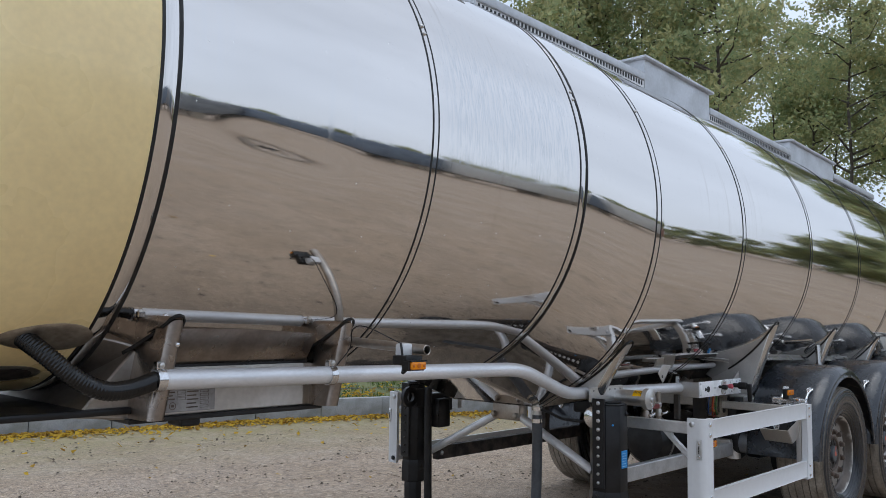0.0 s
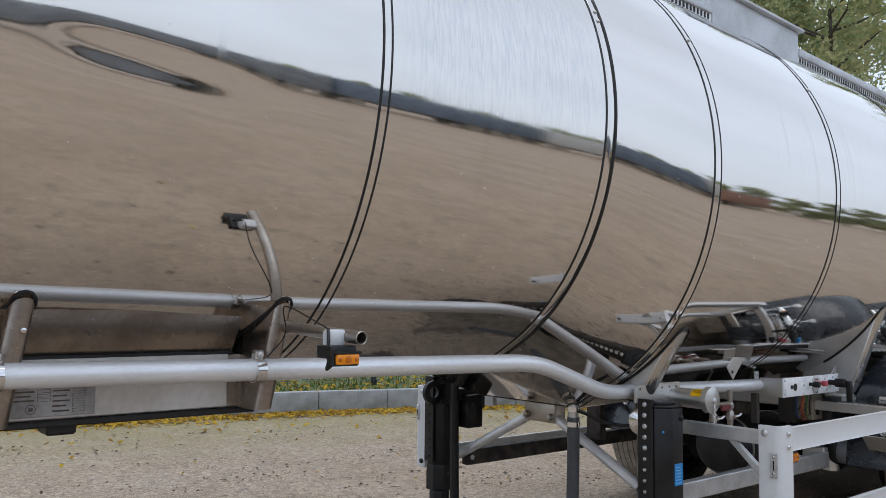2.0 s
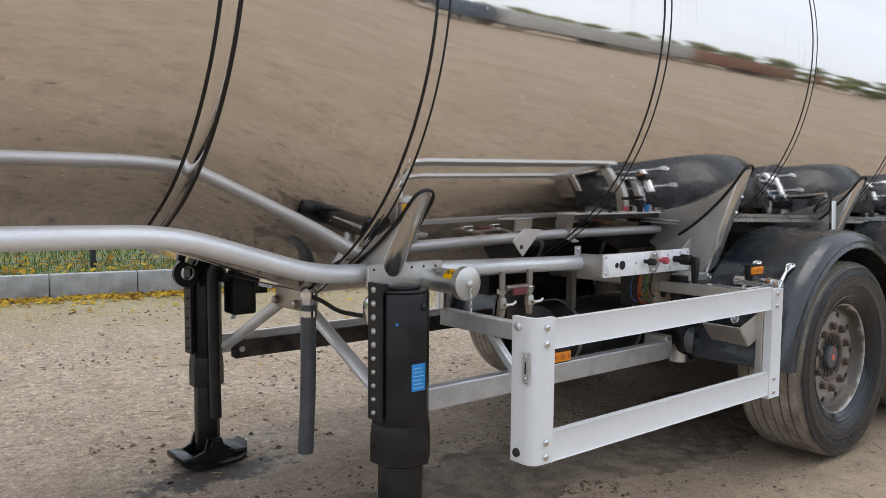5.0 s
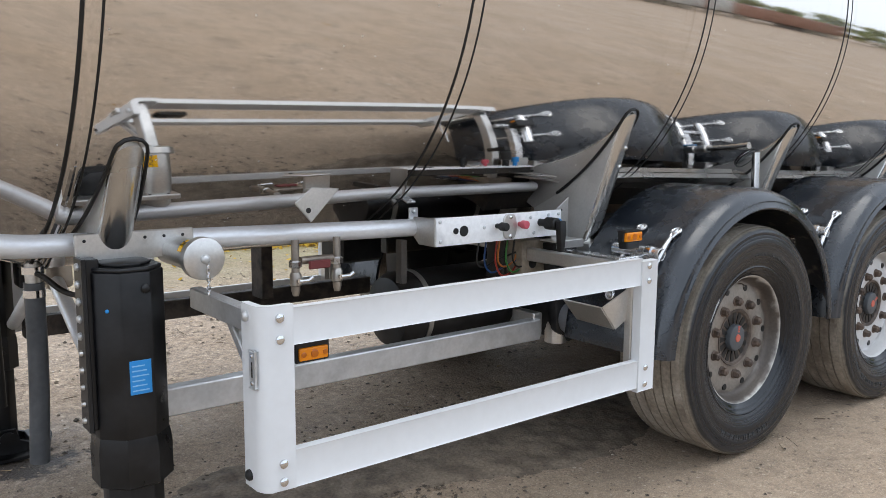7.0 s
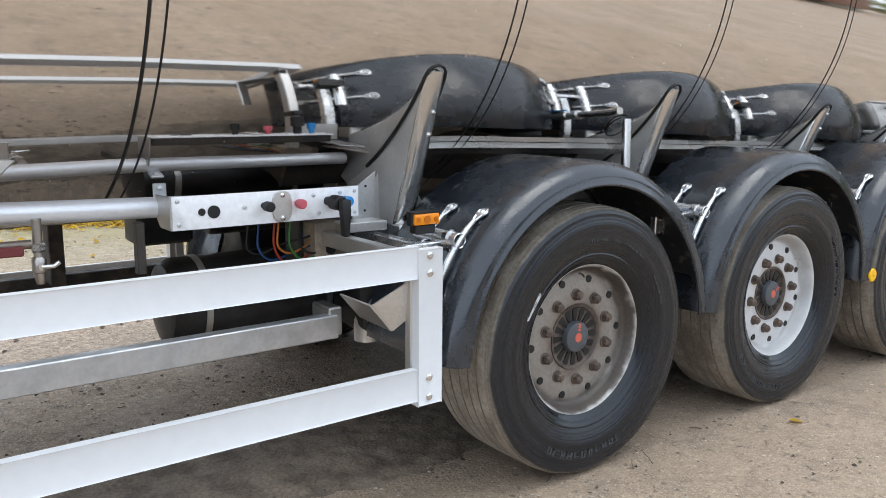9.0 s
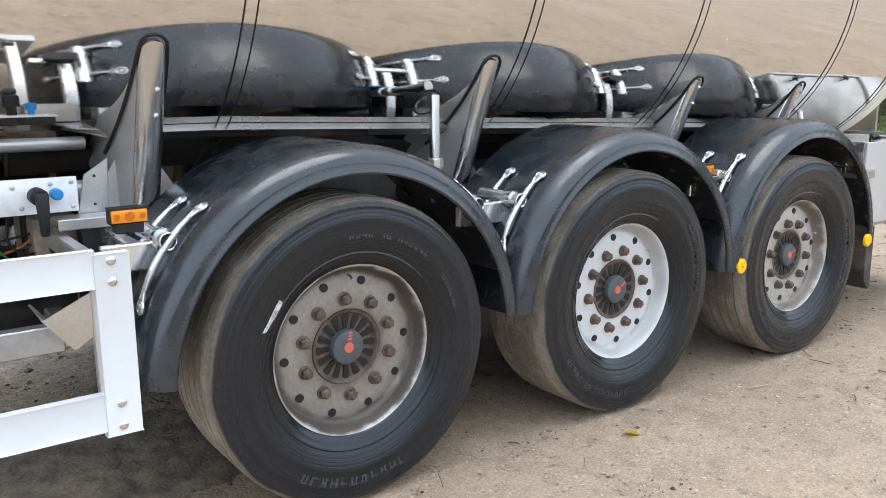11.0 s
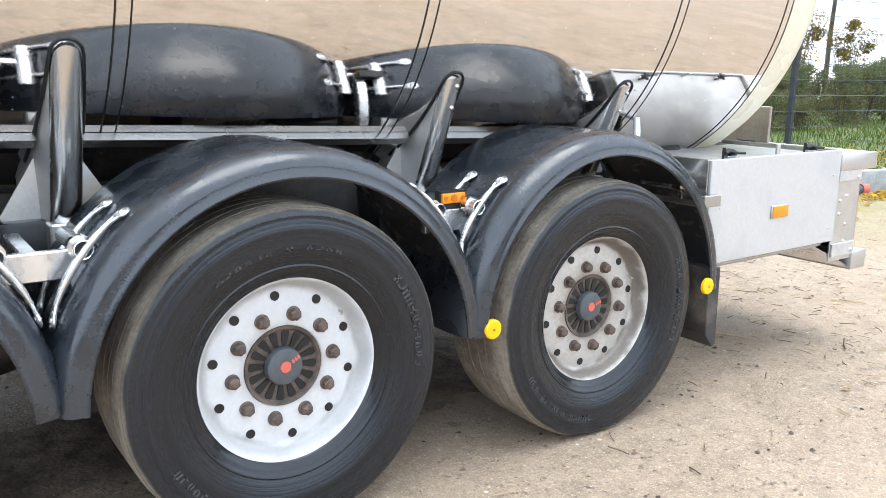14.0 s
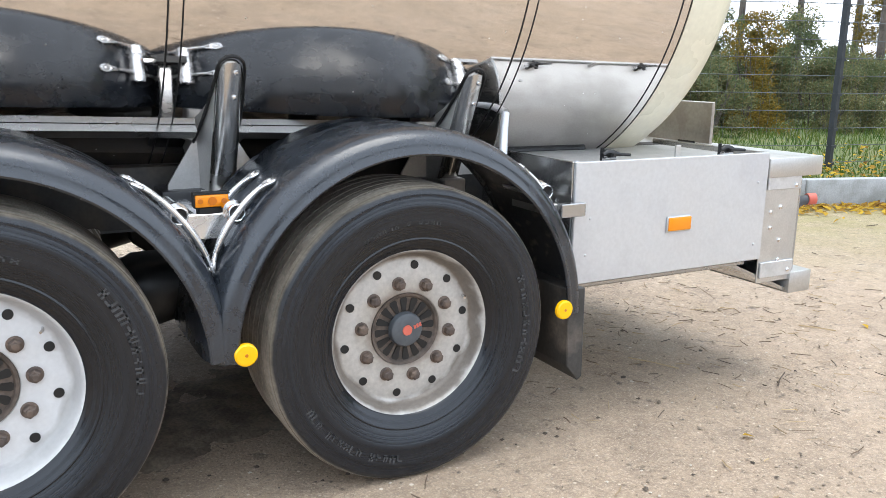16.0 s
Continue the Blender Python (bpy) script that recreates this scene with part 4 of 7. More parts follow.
def strap(g, cx, y, a, front=True):
    """A polished strap with an eye at each end that lies on the mudguard's outside from angle a[0] to a[1]."""
    bm = B()
    pts = []
    for k in range(9):
        t = radians(a[0] + (a[1] - a[0]) * k / 8)
        half = radians(abs(a[1] - a[0]) / 2)
        r = 0.70 * math.cos(half) / math.cos(half * (k - 4) / 4) + 0.034 * math.sin(math.pi * k / 8) ** 0.6
        pts.append((cx + r * math.cos(t), y, HUB_Z + r * math.sin(t)))
    tube(bm, pts[1:-1], 0.011, 12, True, [0.008, 0.0105, 0.0118, 0.0118, 0.0118, 0.0105, 0.008])
    for p, q in ((pts[0], pts[1]), (pts[-1], pts[-2])):
        p, q = Vector(p), Vector(q)
        v = Vector((p.x - cx, 0, p.z - HUB_Z)).normalized()
        along = (p - q).normalized()
        eye = p + v * 0.004
        tube(bm, [eye + (along * math.cos(t) + Vector((0, 1, 0)) * math.sin(t)) * 0.0185 for t in (2 * math.pi * k / 16 for k in range(17))], 0.0062, 8)
        tube(bm, [eye - v * 0.006, eye + v * 0.004, eye + v * 0.009], 0.011, 12, True, [0.011, 0.011, 0.006])
        for s in (-1, 1):
            tube(bm, [eye - along * 0.012 + Vector((0, s * 0.013, 0)), q + Vector((0, s * 0.005, 0))], 0.0058, 8)
    part("strap", bm, CAST, g, "polished clamp strap")


def stub(g, x, z, y0=-0.9, y1=-1.135, r=0.0265):
    """A mudguard carrier tube, open at its outer end."""
    bm = B()
    rings = []
    for y, rr in ((y0, r), (y1, r), (y1 - 0.002, r - 0.002), (y1, r - 0.004), (y1 + (0.1 if y1 < 0 else -0.1), r - 0.004)):
        rings.append([Vector((x + rr * math.cos(t), y, z + rr * math.sin(t))) for t in (2 * math.pi * k / 20 for k in range(20))])
    ring_strip(bm, rings, True, True)
    ct = part("carrier_tube", bm, CAST, g, "polished open tube end")
    # Black disc set inside the open end paints the bore's shade.
    bm = B()
    tube(bm, [(x, y1 + (0.012 if y1 < 0 else -0.012), z), (x, y1 + (0.02 if y1 < 0 else -0.02), z)], r - 0.0035, 20)
    part("tube_bore", bm, SEAL, ct, "black disc for the dark bore")
    bm = B()
    lathe(bm, [(r, -0.012), (r + 0.007, -0.012), (r + 0.007, 0.012), (r, 0.012)], 24, (x, y1 + 0.05, z), closed=True)
    tube(bm, [(x, y1 + 0.05, z - r), (x, y1 + 0.05, z - r - 0.035)], 0.006, 8)
    part("tube_clamp", bm, SHINY, g)


for side in (-1, 1):
    for cx, a0, a1, fr, re in ((-0.01, 176, 4, (158, 131), None), (1.325, 177, 2, (158, 131), (22, 49)), (2.62, 179, 0, (156, 131), None)):
        g = mudguard(cx, a0, a1, side)
        for yy in (1.127, 0.952):
            strap(g, cx, side * yy, fr)
        stub(g, cx - 0.565, 0.955, side * 0.9, side * 1.135)
        if side < 0:
            for yy in (1.127, 0.952):
                strap(g, cx, side * yy, (23, 50))
            stub(g, cx + 0.562, 0.957, side * 0.9, side * 1.135)
        if cx > 2 and side < 0:
            for x, z in ((2.034, 0.547), (3.206, 0.533)):
                bm = B()
                lathe(bm, [(0.0, -0.012), (0.03, -0.012), (0.035, -0.008), (0.036, 0.004), (0.0, 0.004)], 28, (x, -1.25, z))
                rf = part("reflector", bm, YELLOW, g, "round yellow reflector")
                bm = B()
                lathe(bm, [(0.0, -0.0015), (0.005, -0.0015), (0.006, 0.002), (0.0, 0.002)], 12, (x, -1.262, z))
                part("rivet", bm, AMBER_DARK, rf)
            bm = B()
            prism(bm, [(3.235, 0.60), (3.315, 0.60), (3.32, 0.25), (3.30, 0.235), (3.245, 0.30)], "y", -1.235, -0.9, 0.004, 1)
            part("mud_flap", bm, FLAP, g, "dusty brown-black rubber mud flap")
for x0, x1, lampx in ((0.545, 0.76, None), (1.90, 2.07, 2.0), (-0.72, -0.52, -0.655)):
    bm = B()
    box(bm, x0 - 0.02, x1 + 0.02, -1.06, -1.03, 0.865, 0.945, 0.004, 1)
    xm = (x0 + x1) / 2
    box(bm, xm - 0.022, xm + 0.022, -1.03, -0.5, 0.885, 0.93, 0.004, 1)
    arm = part("mudguard_carrier", bm, CAST, TRAILER)
    if lampx:
        z = 0.984 if lampx > 0 else 1.026
        bm = B()
        box(bm, lampx - 0.05, lampx + 0.05, -1.062, -1.049, z - 0.019, z + 0.019, 0.004, 2)
        lamp = part("marker_lamp", bm, AMBER, TRAILER, "amber side marker lamp")
        bm = B()
        box(bm, lampx - 0.04, lampx + 0.04, -1.057, -1.012, z - 0.05, z - 0.018, 0.004, 1)
        box(bm, lampx - 0.054, lampx + 0.054, -1.0495, -1.017, z - 0.024, z + 0.022, 0.004, 1)
        box(bm, lampx - 0.054, lampx + 0.054, -1.0615, -1.017, z + 0.0195, z + 0.0245)
        part("lamp_base", bm, SEAL, lamp, "black rubber lamp base")
        for dx in (-0.036, 0.0, 0.036):
            bm = B()
            lathe(bm, [(0.0, -0.003), (0.008 if dx else 0.013, -0.003), (0.008 if dx else 0.013, 0.002), (0.0, 0.002)], 14, (lampx + dx, -1.062, z))
            part("lens_dot", bm, AMBER_DARK, lamp)


# ---- saddles ----
def saddle(x, top_z, bot_y, bot_z, w=0.092, mat=SADDLE, bolts=(), inner=0.42, gusset=False, lean=0.0):
    cz, r = section(x)
    ty = math.sqrt(max(0.01, r * r - (cz - top_z) ** 2)) - axis_y(x)
    top = None
    for s in (-1, 1):
        bm = B()
        ft = 0.012
        poly = [(s * (ty + ft), top_z), (s * bot_y, bot_z), (s * inner, bot_z), (s * (inner + 0.02), bot_z + 0.32), (s * (ty - 0.12), top_z - 0.02)]
        k = len(poly)
        hw = (w * 0.46, w * 0.46, w * 1.0, w * 1.0, w * 0.56)
        tip = (lean, 0.0, 0.0, 0.0, lean)
        lo, hi = [bm.verts.new((x + d - h, *p)) for h, d, p in zip(hw, tip, poly)], [bm.verts.new((x + d + h, *p)) for h, d, p in zip(hw, tip, poly)]
        fs = [bm.faces.new(lo[::-1]), bm.faces.new(hi)] + [bm.faces.new((lo[i], lo[(i + 1) % k], hi[(i + 1) % k], hi[i])) for i in range(k)]
        bm.edges.ensure_lookup_table()
        es = [e for e in bm.edges if {e.verts[0], e.verts[1]} in ({lo[0], lo[1]}, {hi[0], hi[1]}, {lo[0], lo[-1]}, {hi[0], hi[-1]})]
        bmesh.ops.bevel(bm, geom=es, offset=w * 0.4, segments=6, affect='EDGES', profile=0.5)
        sad = part("saddle_bracket", bm, mat, TRAILER, "folded stainless saddle bracket under the tank", smooth=40)
        sad.data.materials.append(BRUSHED)
        if mat is SADDLE:
            for f in sad.data.polygons:
                if abs(f.normal.x) > 0.93:
                    f.material_index = 1
        bm = B()
        lowphi = math.degrees(math.asin(min(1, (bot_y * 0.78 + axis_y(x)) / r)))
        topphi = math.degrees(math.asin(min(1, (ty + axis_y(x)) / r))) + 0.9
        pts = []
        for k in range(13):
            pts.append(hull(x + lean * k / 12 - (w * 0.47 + w * 0.40 * (1 - k / 12)), lowphi + (topphi - 2 - lowphi) * k / 12, 0.002))
        for k in range(7):
            t = math.pi * k / 6
            pts.append(hull(x + lean - (w * 0.47) * math.cos(t), topphi - 2 + 2.4 * math.sin(t), 0.002))
        for k in range(13):
            pts.append(hull(x + lean * (1 - k / 12) + (w * 0.47 + w * 0.40 * k / 12), topphi - 2 - (topphi - 2 - lowphi) * k / 12, 0.002))
        if s > 0:
            pts = [Vector((p.x, -p.y, p.z)) for p in pts]
        tube(bm, pts, 0.005, 8)
        part("seal_line", bm, SEAL, sad, "black sealant line")
        if bolts or gusset:
            f = Vector((0, s * (ty + ft), top_z))
            g = Vector((0, s * bot_y, bot_z))
            d = (g - f).normalized()
            nrm = Vector((0, -d.z * s, d.y * s)).normalized()
            if nrm.y * s < 0:
                nrm = -nrm
            for q in bolts:
                bm = B()
                p = f + d * q + Vector((x + 0.012 + lean * (1 - q / (g - f).length), 0, 0))
                bolt(bm, p - nrm * 0.002, nrm, 0.0095, 0.011)
                part("bolt", bm, SHINY, sad)
            if not gusset:
                continue
            bm = B()
            prism(bm, [(x - 0.17, bot_z), (x + 0.17, bot_z), (x + 0.17, bot_z + 0.02), (x + 0.06, bot_z + 0.2), (x - 0.06, bot_z + 0.2), (x - 0.17, bot_z + 0.02)], "y", s * (bot_y - 0.10), s * (bot_y - 0.11))
            part("gusset", bm, STEEL, sad)


for x, tz, marks in ((-0.502, 1.515, (0.15, 0.235)), (0.806, 1.474, ()), (2.122, 1.395, (0.035, 0.12)), (3.025, 1.366, (0.035, 0.12))):
    saddle(x, tz, 0.715, 0.955, bolts=marks, gusset=True)
saddle(-2.545, 1.39, 0.66, 1.085, 0.1, SADDLE)
saddle(-5.395, 1.505, 0.725, 1.165, 0.066, FRONT_STEEL, (0.085,), lean=0.055)
saddle(-4.635, 1.5, 0.725, 1.165, 0.066, FRONT_STEEL, lean=0.05)
for a, b in ((-0.44, 0.74), (0.87, 2.04), (2.17, 2.97)):
    for s in (-1, 1):
        bm = B()
        rings = []
        for k in range(9):
            x = a + (b - a) * k / 8
            ring = [hull(x, p, o) for p, o in ((37.7, 0.002), (37.7, 0.02), (39.8, 0.022), (40.1, 0.03), (40.4, 0.03), (40.4, 0.002))]
            rings.append([Vector((q.x, q.y * -s, q.z)) for q in ring])
        ring_strip(bm, rings, True, True)
        part("sill_strip", bm, SILL, TRAILER, "folded stainless sill strip")

# ---- chassis below the tank ----
for s in (-1, 1):
    bm = B()
    box(bm, -0.85, 4.55, s * 0.40, s * 0.50, 0.80, 1.035, 0.008, 1)
    part("chassis_beam", bm, DARK_STEEL, TRAILER)
    bm = B()
    box(bm, -2.43 if s < 0 else -2.55, -0.78, -0.675 if s < 0 else 0.665, -0.62 if s < 0 else 0.72, 0.545, 0.635, 0.004, 1)
    beam = part("lower_beam", bm, GALV if s < 0 else RUSTY, TRAILER, "galvanised lower beam" if s < 0 else "rusty dark lower beam")
    if s > 0:
        bm = B()
        bolt(bm, (-2.515, 0.665, 0.59), (0, -1, 0), 0.016, 0.01)
        part("bolt", bm, GALV, beam)
for x in (-0.5, 0.8, 2.1, 3.03, 4.2):
    bm = B()
    box(bm, x - 0.05, x + 0.05, -0.74, 0.74, 0.86, 0.958, 0.006, 1)
    part("cross_member", bm, STEEL, TRAILER)
bm = B()
box(bm, -2.1, -0.8, -0.1, 0.16, 0.968, 0.988, 0.004, 1)
part("belly_plate", bm, DIRTY_STEEL, TRAILER)


# ---- landing legs ----
def octagon(cx, cy, r, squash=1.0):
    return [(cx + r * math.cos(math.pi / 8 + math.pi / 4 * k), cy + r * squash * math.sin(math.pi / 8 + math.pi / 4 * k)) for k in range(8)]


def landing_leg(x, y, r, near, top=1.06):
    bm = B()
    prism(bm, octagon(x, y, r), "z", 0.42, top, 0.006, 2)
    leg = part("landing_leg", bm, LEG, TRAILER, "black telescopic landing leg")
    bm = B()
    rings = []
    for z, k in ((0.395, 1.0), (0.40, 1.06), (0.50, 1.06), (0.53, 1.03), (0.545, 1.0)):
        rings.append([Vector((*q, z)) for q in octagon(x, y, r * k)])
    ring_strip(bm, rings, True, True)
    part("collar", bm, LEG, leg)
    bm = B()
    prism(bm, octagon(x, y, r * 0.8), "z", 0.07, 0.45, 0.005, 2)
    part("inner_leg", bm, LEG, leg)
    # foot: a dished plate with turned-up ends, two side cheeks and a cross pin
    bm = B()
    rings = []
    for u, w, z in ((-0.19, 0.06, 0.058), (-0.172, 0.1, 0.03), (-0.13, 0.128, 0.008), (-0.06, 0.135, 0.003), (0.06, 0.135, 0.003), (0.13, 0.128, 0.008), (0.172, 0.1, 0.03), (0.19, 0.06, 0.058)):
        rings.append([Vector((x + u, y - w, z)), Vector((x + u, y + w, z)), Vector((x + u, y + w, z + 0.014)), Vector((x + u, y + w - 0.02, z + 0.022)), Vector((x + u, y - w + 0.02, z + 0.022)), Vector((x + u, y - w, z + 0.014))])
    ring_strip(bm, rings, True, True)
    foot = part("foot", bm, LEG, leg, "hinged black steel foot", smooth=30)
    for d in (-1, 1):
        bm = B()
        prism(bm, [(x - 0.135, 0.018), (x + 0.135, 0.018), (x + 0.105, 0.06), (x + 0.05, 0.075), (x + 0.04, 0.135), (x - 0.04, 0.135), (x - 0.05, 0.075), (x - 0.105, 0.06)], "y", y + d * 0.075, y + d * 0.09, 0.004, 1)
        part("cheek", bm, LEG, foot)
    bm = B()
    tube(bm, [(x, y - 0.115, 0.1), (x, y + 0.115, 0.1)], 0.022, 14)
    tube(bm, [(x, y - 0.118, 0.1), (x, y - 0.108, 0.1)], 0.032, 14)
    part("pin", bm, LEG, foot)
    for d in (-1, 1):
        bm = B()
        box(bm, x + d * 0.1375 - 0.0375, x + d * 0.1375 + 0.0375, y - 0.1, y + 0.1, 0.03, 0.062, 0.012, 2)
        part("stop_block", bm, LEG, foot)
    # drilled flange down the front
    fx = x - r - 0.012
    bm = B()
    box(bm, fx - 0.008, fx + 0.006, y - 0.05, y + 0.03, 0.57, 1.075, 0.003, 1)
    box(bm, fx, x - r * 0.7, y - 0.03, y + 0.03, 0.57, 1.07, 0.003, 1)
    fl = part("bolt_flange", bm, LEG, leg)
    for k in range(10):
        bm = B()
        bolt(bm, (fx - 0.007, y - 0.012, 0.60 + 0.05 * k), (-1, 0, 0), (0.012 if k > 4 else 0.009) if near else 0.006, 0.011)
        part("bolt", bm, (GALV if k > 4 else STEEL) if near else DARK_STEEL, fl)
    bm = B()
    prism(bm, octagon(x, y, r * 0.97), "z", top, top + 0.012, 0.004, 1)
    prism(bm, octagon(x, y, r * 0.7), "z", top + 0.011, top + 0.024, 0.008, 2)
    part("top_cap", bm, LEG, leg)
    return leg


LEG = material("glossy_black_leg_paint", (0.0045, 0.0048, 0.0055), 0.36, 0.0, 0.2, 10, 50, 0.08, second=(0.011, 0.011, 0.012), spec=0.4)
leg = landing_leg(-2.54, -0.70, 0.11, True, 1.034)
bm = B()
box(bm, -2.568, -2.506, -0.8045, -0.8002, 0.678, 0.778, 0.001, 1)
st = part("sticker", bm, BLUE, leg, "blue information sticker")
for k in range(6):
    bm = B()
    box(bm, -2.562, -2.514 - 0.006 * (k % 3), -0.8052, -0.8044, 0.688 + 0.0145 * k, 0.6915 + 0.0145 * k)
    part("print_bar", bm, BLUE_PALE, st)
bm = B()
bolt(bm, (-2.512, -0.8, 0.985), (0, -1, 0), 0.014, 0.012)
part("bolt", bm, LEG, leg)
bm = B()
bolt(bm, (-2.612, -0.771, 0.925), (-1, -1, 0), 0.006, 0.006)
part("blue_dot", bm, BLUE, leg, "small blue dot")
bm = B()
box(bm, -2.66, -2.31, -0.66, -0.64, 1.05, 1.135, 0.003, 1)
pl = part("mount_plate", bm, STEEL, TRAILER, "drilled stainless mounting plate")
for k in range(6):
    bm = B()
    bolt(bm, (-2.635 + 0.058 * k, -0.66, 1.115), (0, -1, 0), 0.005, 0.003)
    part("rivet", bm, SEAL, pl)
bm = B()
box(bm, -2.47, -2.435, -0.66, -0.64, 0.70, 1.05, 0.003, 1)
part("hanger_strip", bm, STEEL, pl)

bm = B()
lathe(bm, [(0.0, -0.012), (0.05, -0.01), (0.06, -0.006), (0.063, 0.0), (0.06, 0.012), (0.0, 0.014)], 36)
bmesh.ops.transform(bm, matrix=Matrix.Translation((-2.635, -0.655, 0.961)) @ Matrix.Rotation(-math.pi / 2, 4, 'Z'), verts=bm.verts[:])
part("gear_cap", bm, SHINY, leg, "polished round gear cap")
bm = B()
tube(bm, smooth_path([(-2.70, -0.32, 0.985), (-2.68, -0.37, 0.972), (-2.65, -0.44, 0.935), (-2.60, -0.55, 0.925), (-2.55, -0.6, 0.94)], 8, 0.05), 0.009, 8)
part("hanging_cable", bm, SEAL, TRAILER, "black hanging cable")

FAR_X, FAR_Y = -2.635, 0.825
leg = landing_leg(FAR_X, FAR_Y, 0.08, False)
bm = B()
c = Vector((FAR_X - 0.13, FAR_Y - 0.085, 0.985))
lathe(bm, [(0.034, -0.012), (0.07, -0.012), (0.07, 0.012), (0.034, 0.012)], 28, tuple(c), closed=True)
box(bm, c.x + 0.055, c.x + 0.13, c.y - 0.012, c.y + 0.012, c.z - 0.07, c.z + 0.05, 0.003, 1)
part("lifting_eye", bm, LEG, leg, "black lifting eye plate")
bm = B()
box(bm, -2.56, -2.437, 0.655, 0.78, 0.765, 0.965, 0.012, 2)
gear = part("gear_box", bm, LEG, leg, "black landing gear box")
bm = B()
box(bm, -2.45, -2.425, 0.65, 0.72, 0.88, 0.985, 0.005, 1)
part("gear_flange", bm, LEG, gear)
bm = B()
box(bm, -2.60, -2.46, 0.70, 0.80, 0.93, 1.0, 0.006, 1)
part("gear_bracket", bm, LEG, gear)
bm = B()
tube(bm, smooth_path([(-2.66, 0.66, 1.05), (-2.672, 0.655, 0.95), (-2.672, 0.65, 0.7), (-2.665, 0.648, 0.27)], 6, 0.1), 0.027, 14)
part("drain_hose", bm, SEAL, TRAILER, "black hanging drain hose")
# braces between the legs, carried by a lug under the tank
bm = B()
box(bm, -2.62, -2.53, -0.10, 0.125, 0.885, 1.02, 0.012, 2)
lug = part("brace_lug", bm, DIRTY_STEEL, TRAILER)
for y0, y1 in ((0.10, 0.70), (-0.075, -0.62)):
    bm = B()
    tube(bm, [(-2.585, y0, 0.915), (-2.585, y1, 0.61 if y1 > 0 else 0.645)], 0.026, 16)
    part("brace_tube", bm, PIPE, TRAILER, "satin steel leg brace")
    bm = B()
    bolt(bm, (-2.615, y0, 0.918), (-1, 0, 0), 0.02, 0.03)
    part("bolt", bm, DIRTY_STEEL, lug)
bm = B()
tube(bm, [(-2.70, -0.3, 1.09), (-2.70, -0.3, 0.90)], 0.026, 16)
hose = part("drain_stub", bm, STEEL, TRAILER, "steel drain stub")
for z in (0.99, 0.915):
    bm = B()
    lathe(bm, [(0.03, -0.012), (0.034, -0.012), (0.034, 0.012), (0.03, 0.012)], 20, closed=True)
    bmesh.ops.transform(bm, matrix=Matrix.Translation((-2.70, -0.3, z)) @ Matrix.Rotation(math.pi / 2, 4, 'X'), verts=bm.verts[:])
    part("hose_clip", bm, SHINY, hose)
bm = B()
tube(bm, smooth_path([(-2.70, -0.3, 0.95), (-2.70, -0.3, 0.65), (-2.715, -0.3, 0.352)], 6, 0.15), 0.031, 18)
part("drain_hose", bm, GREY_RUBBER, TRAILER, "grey hanging rubber drain hose")


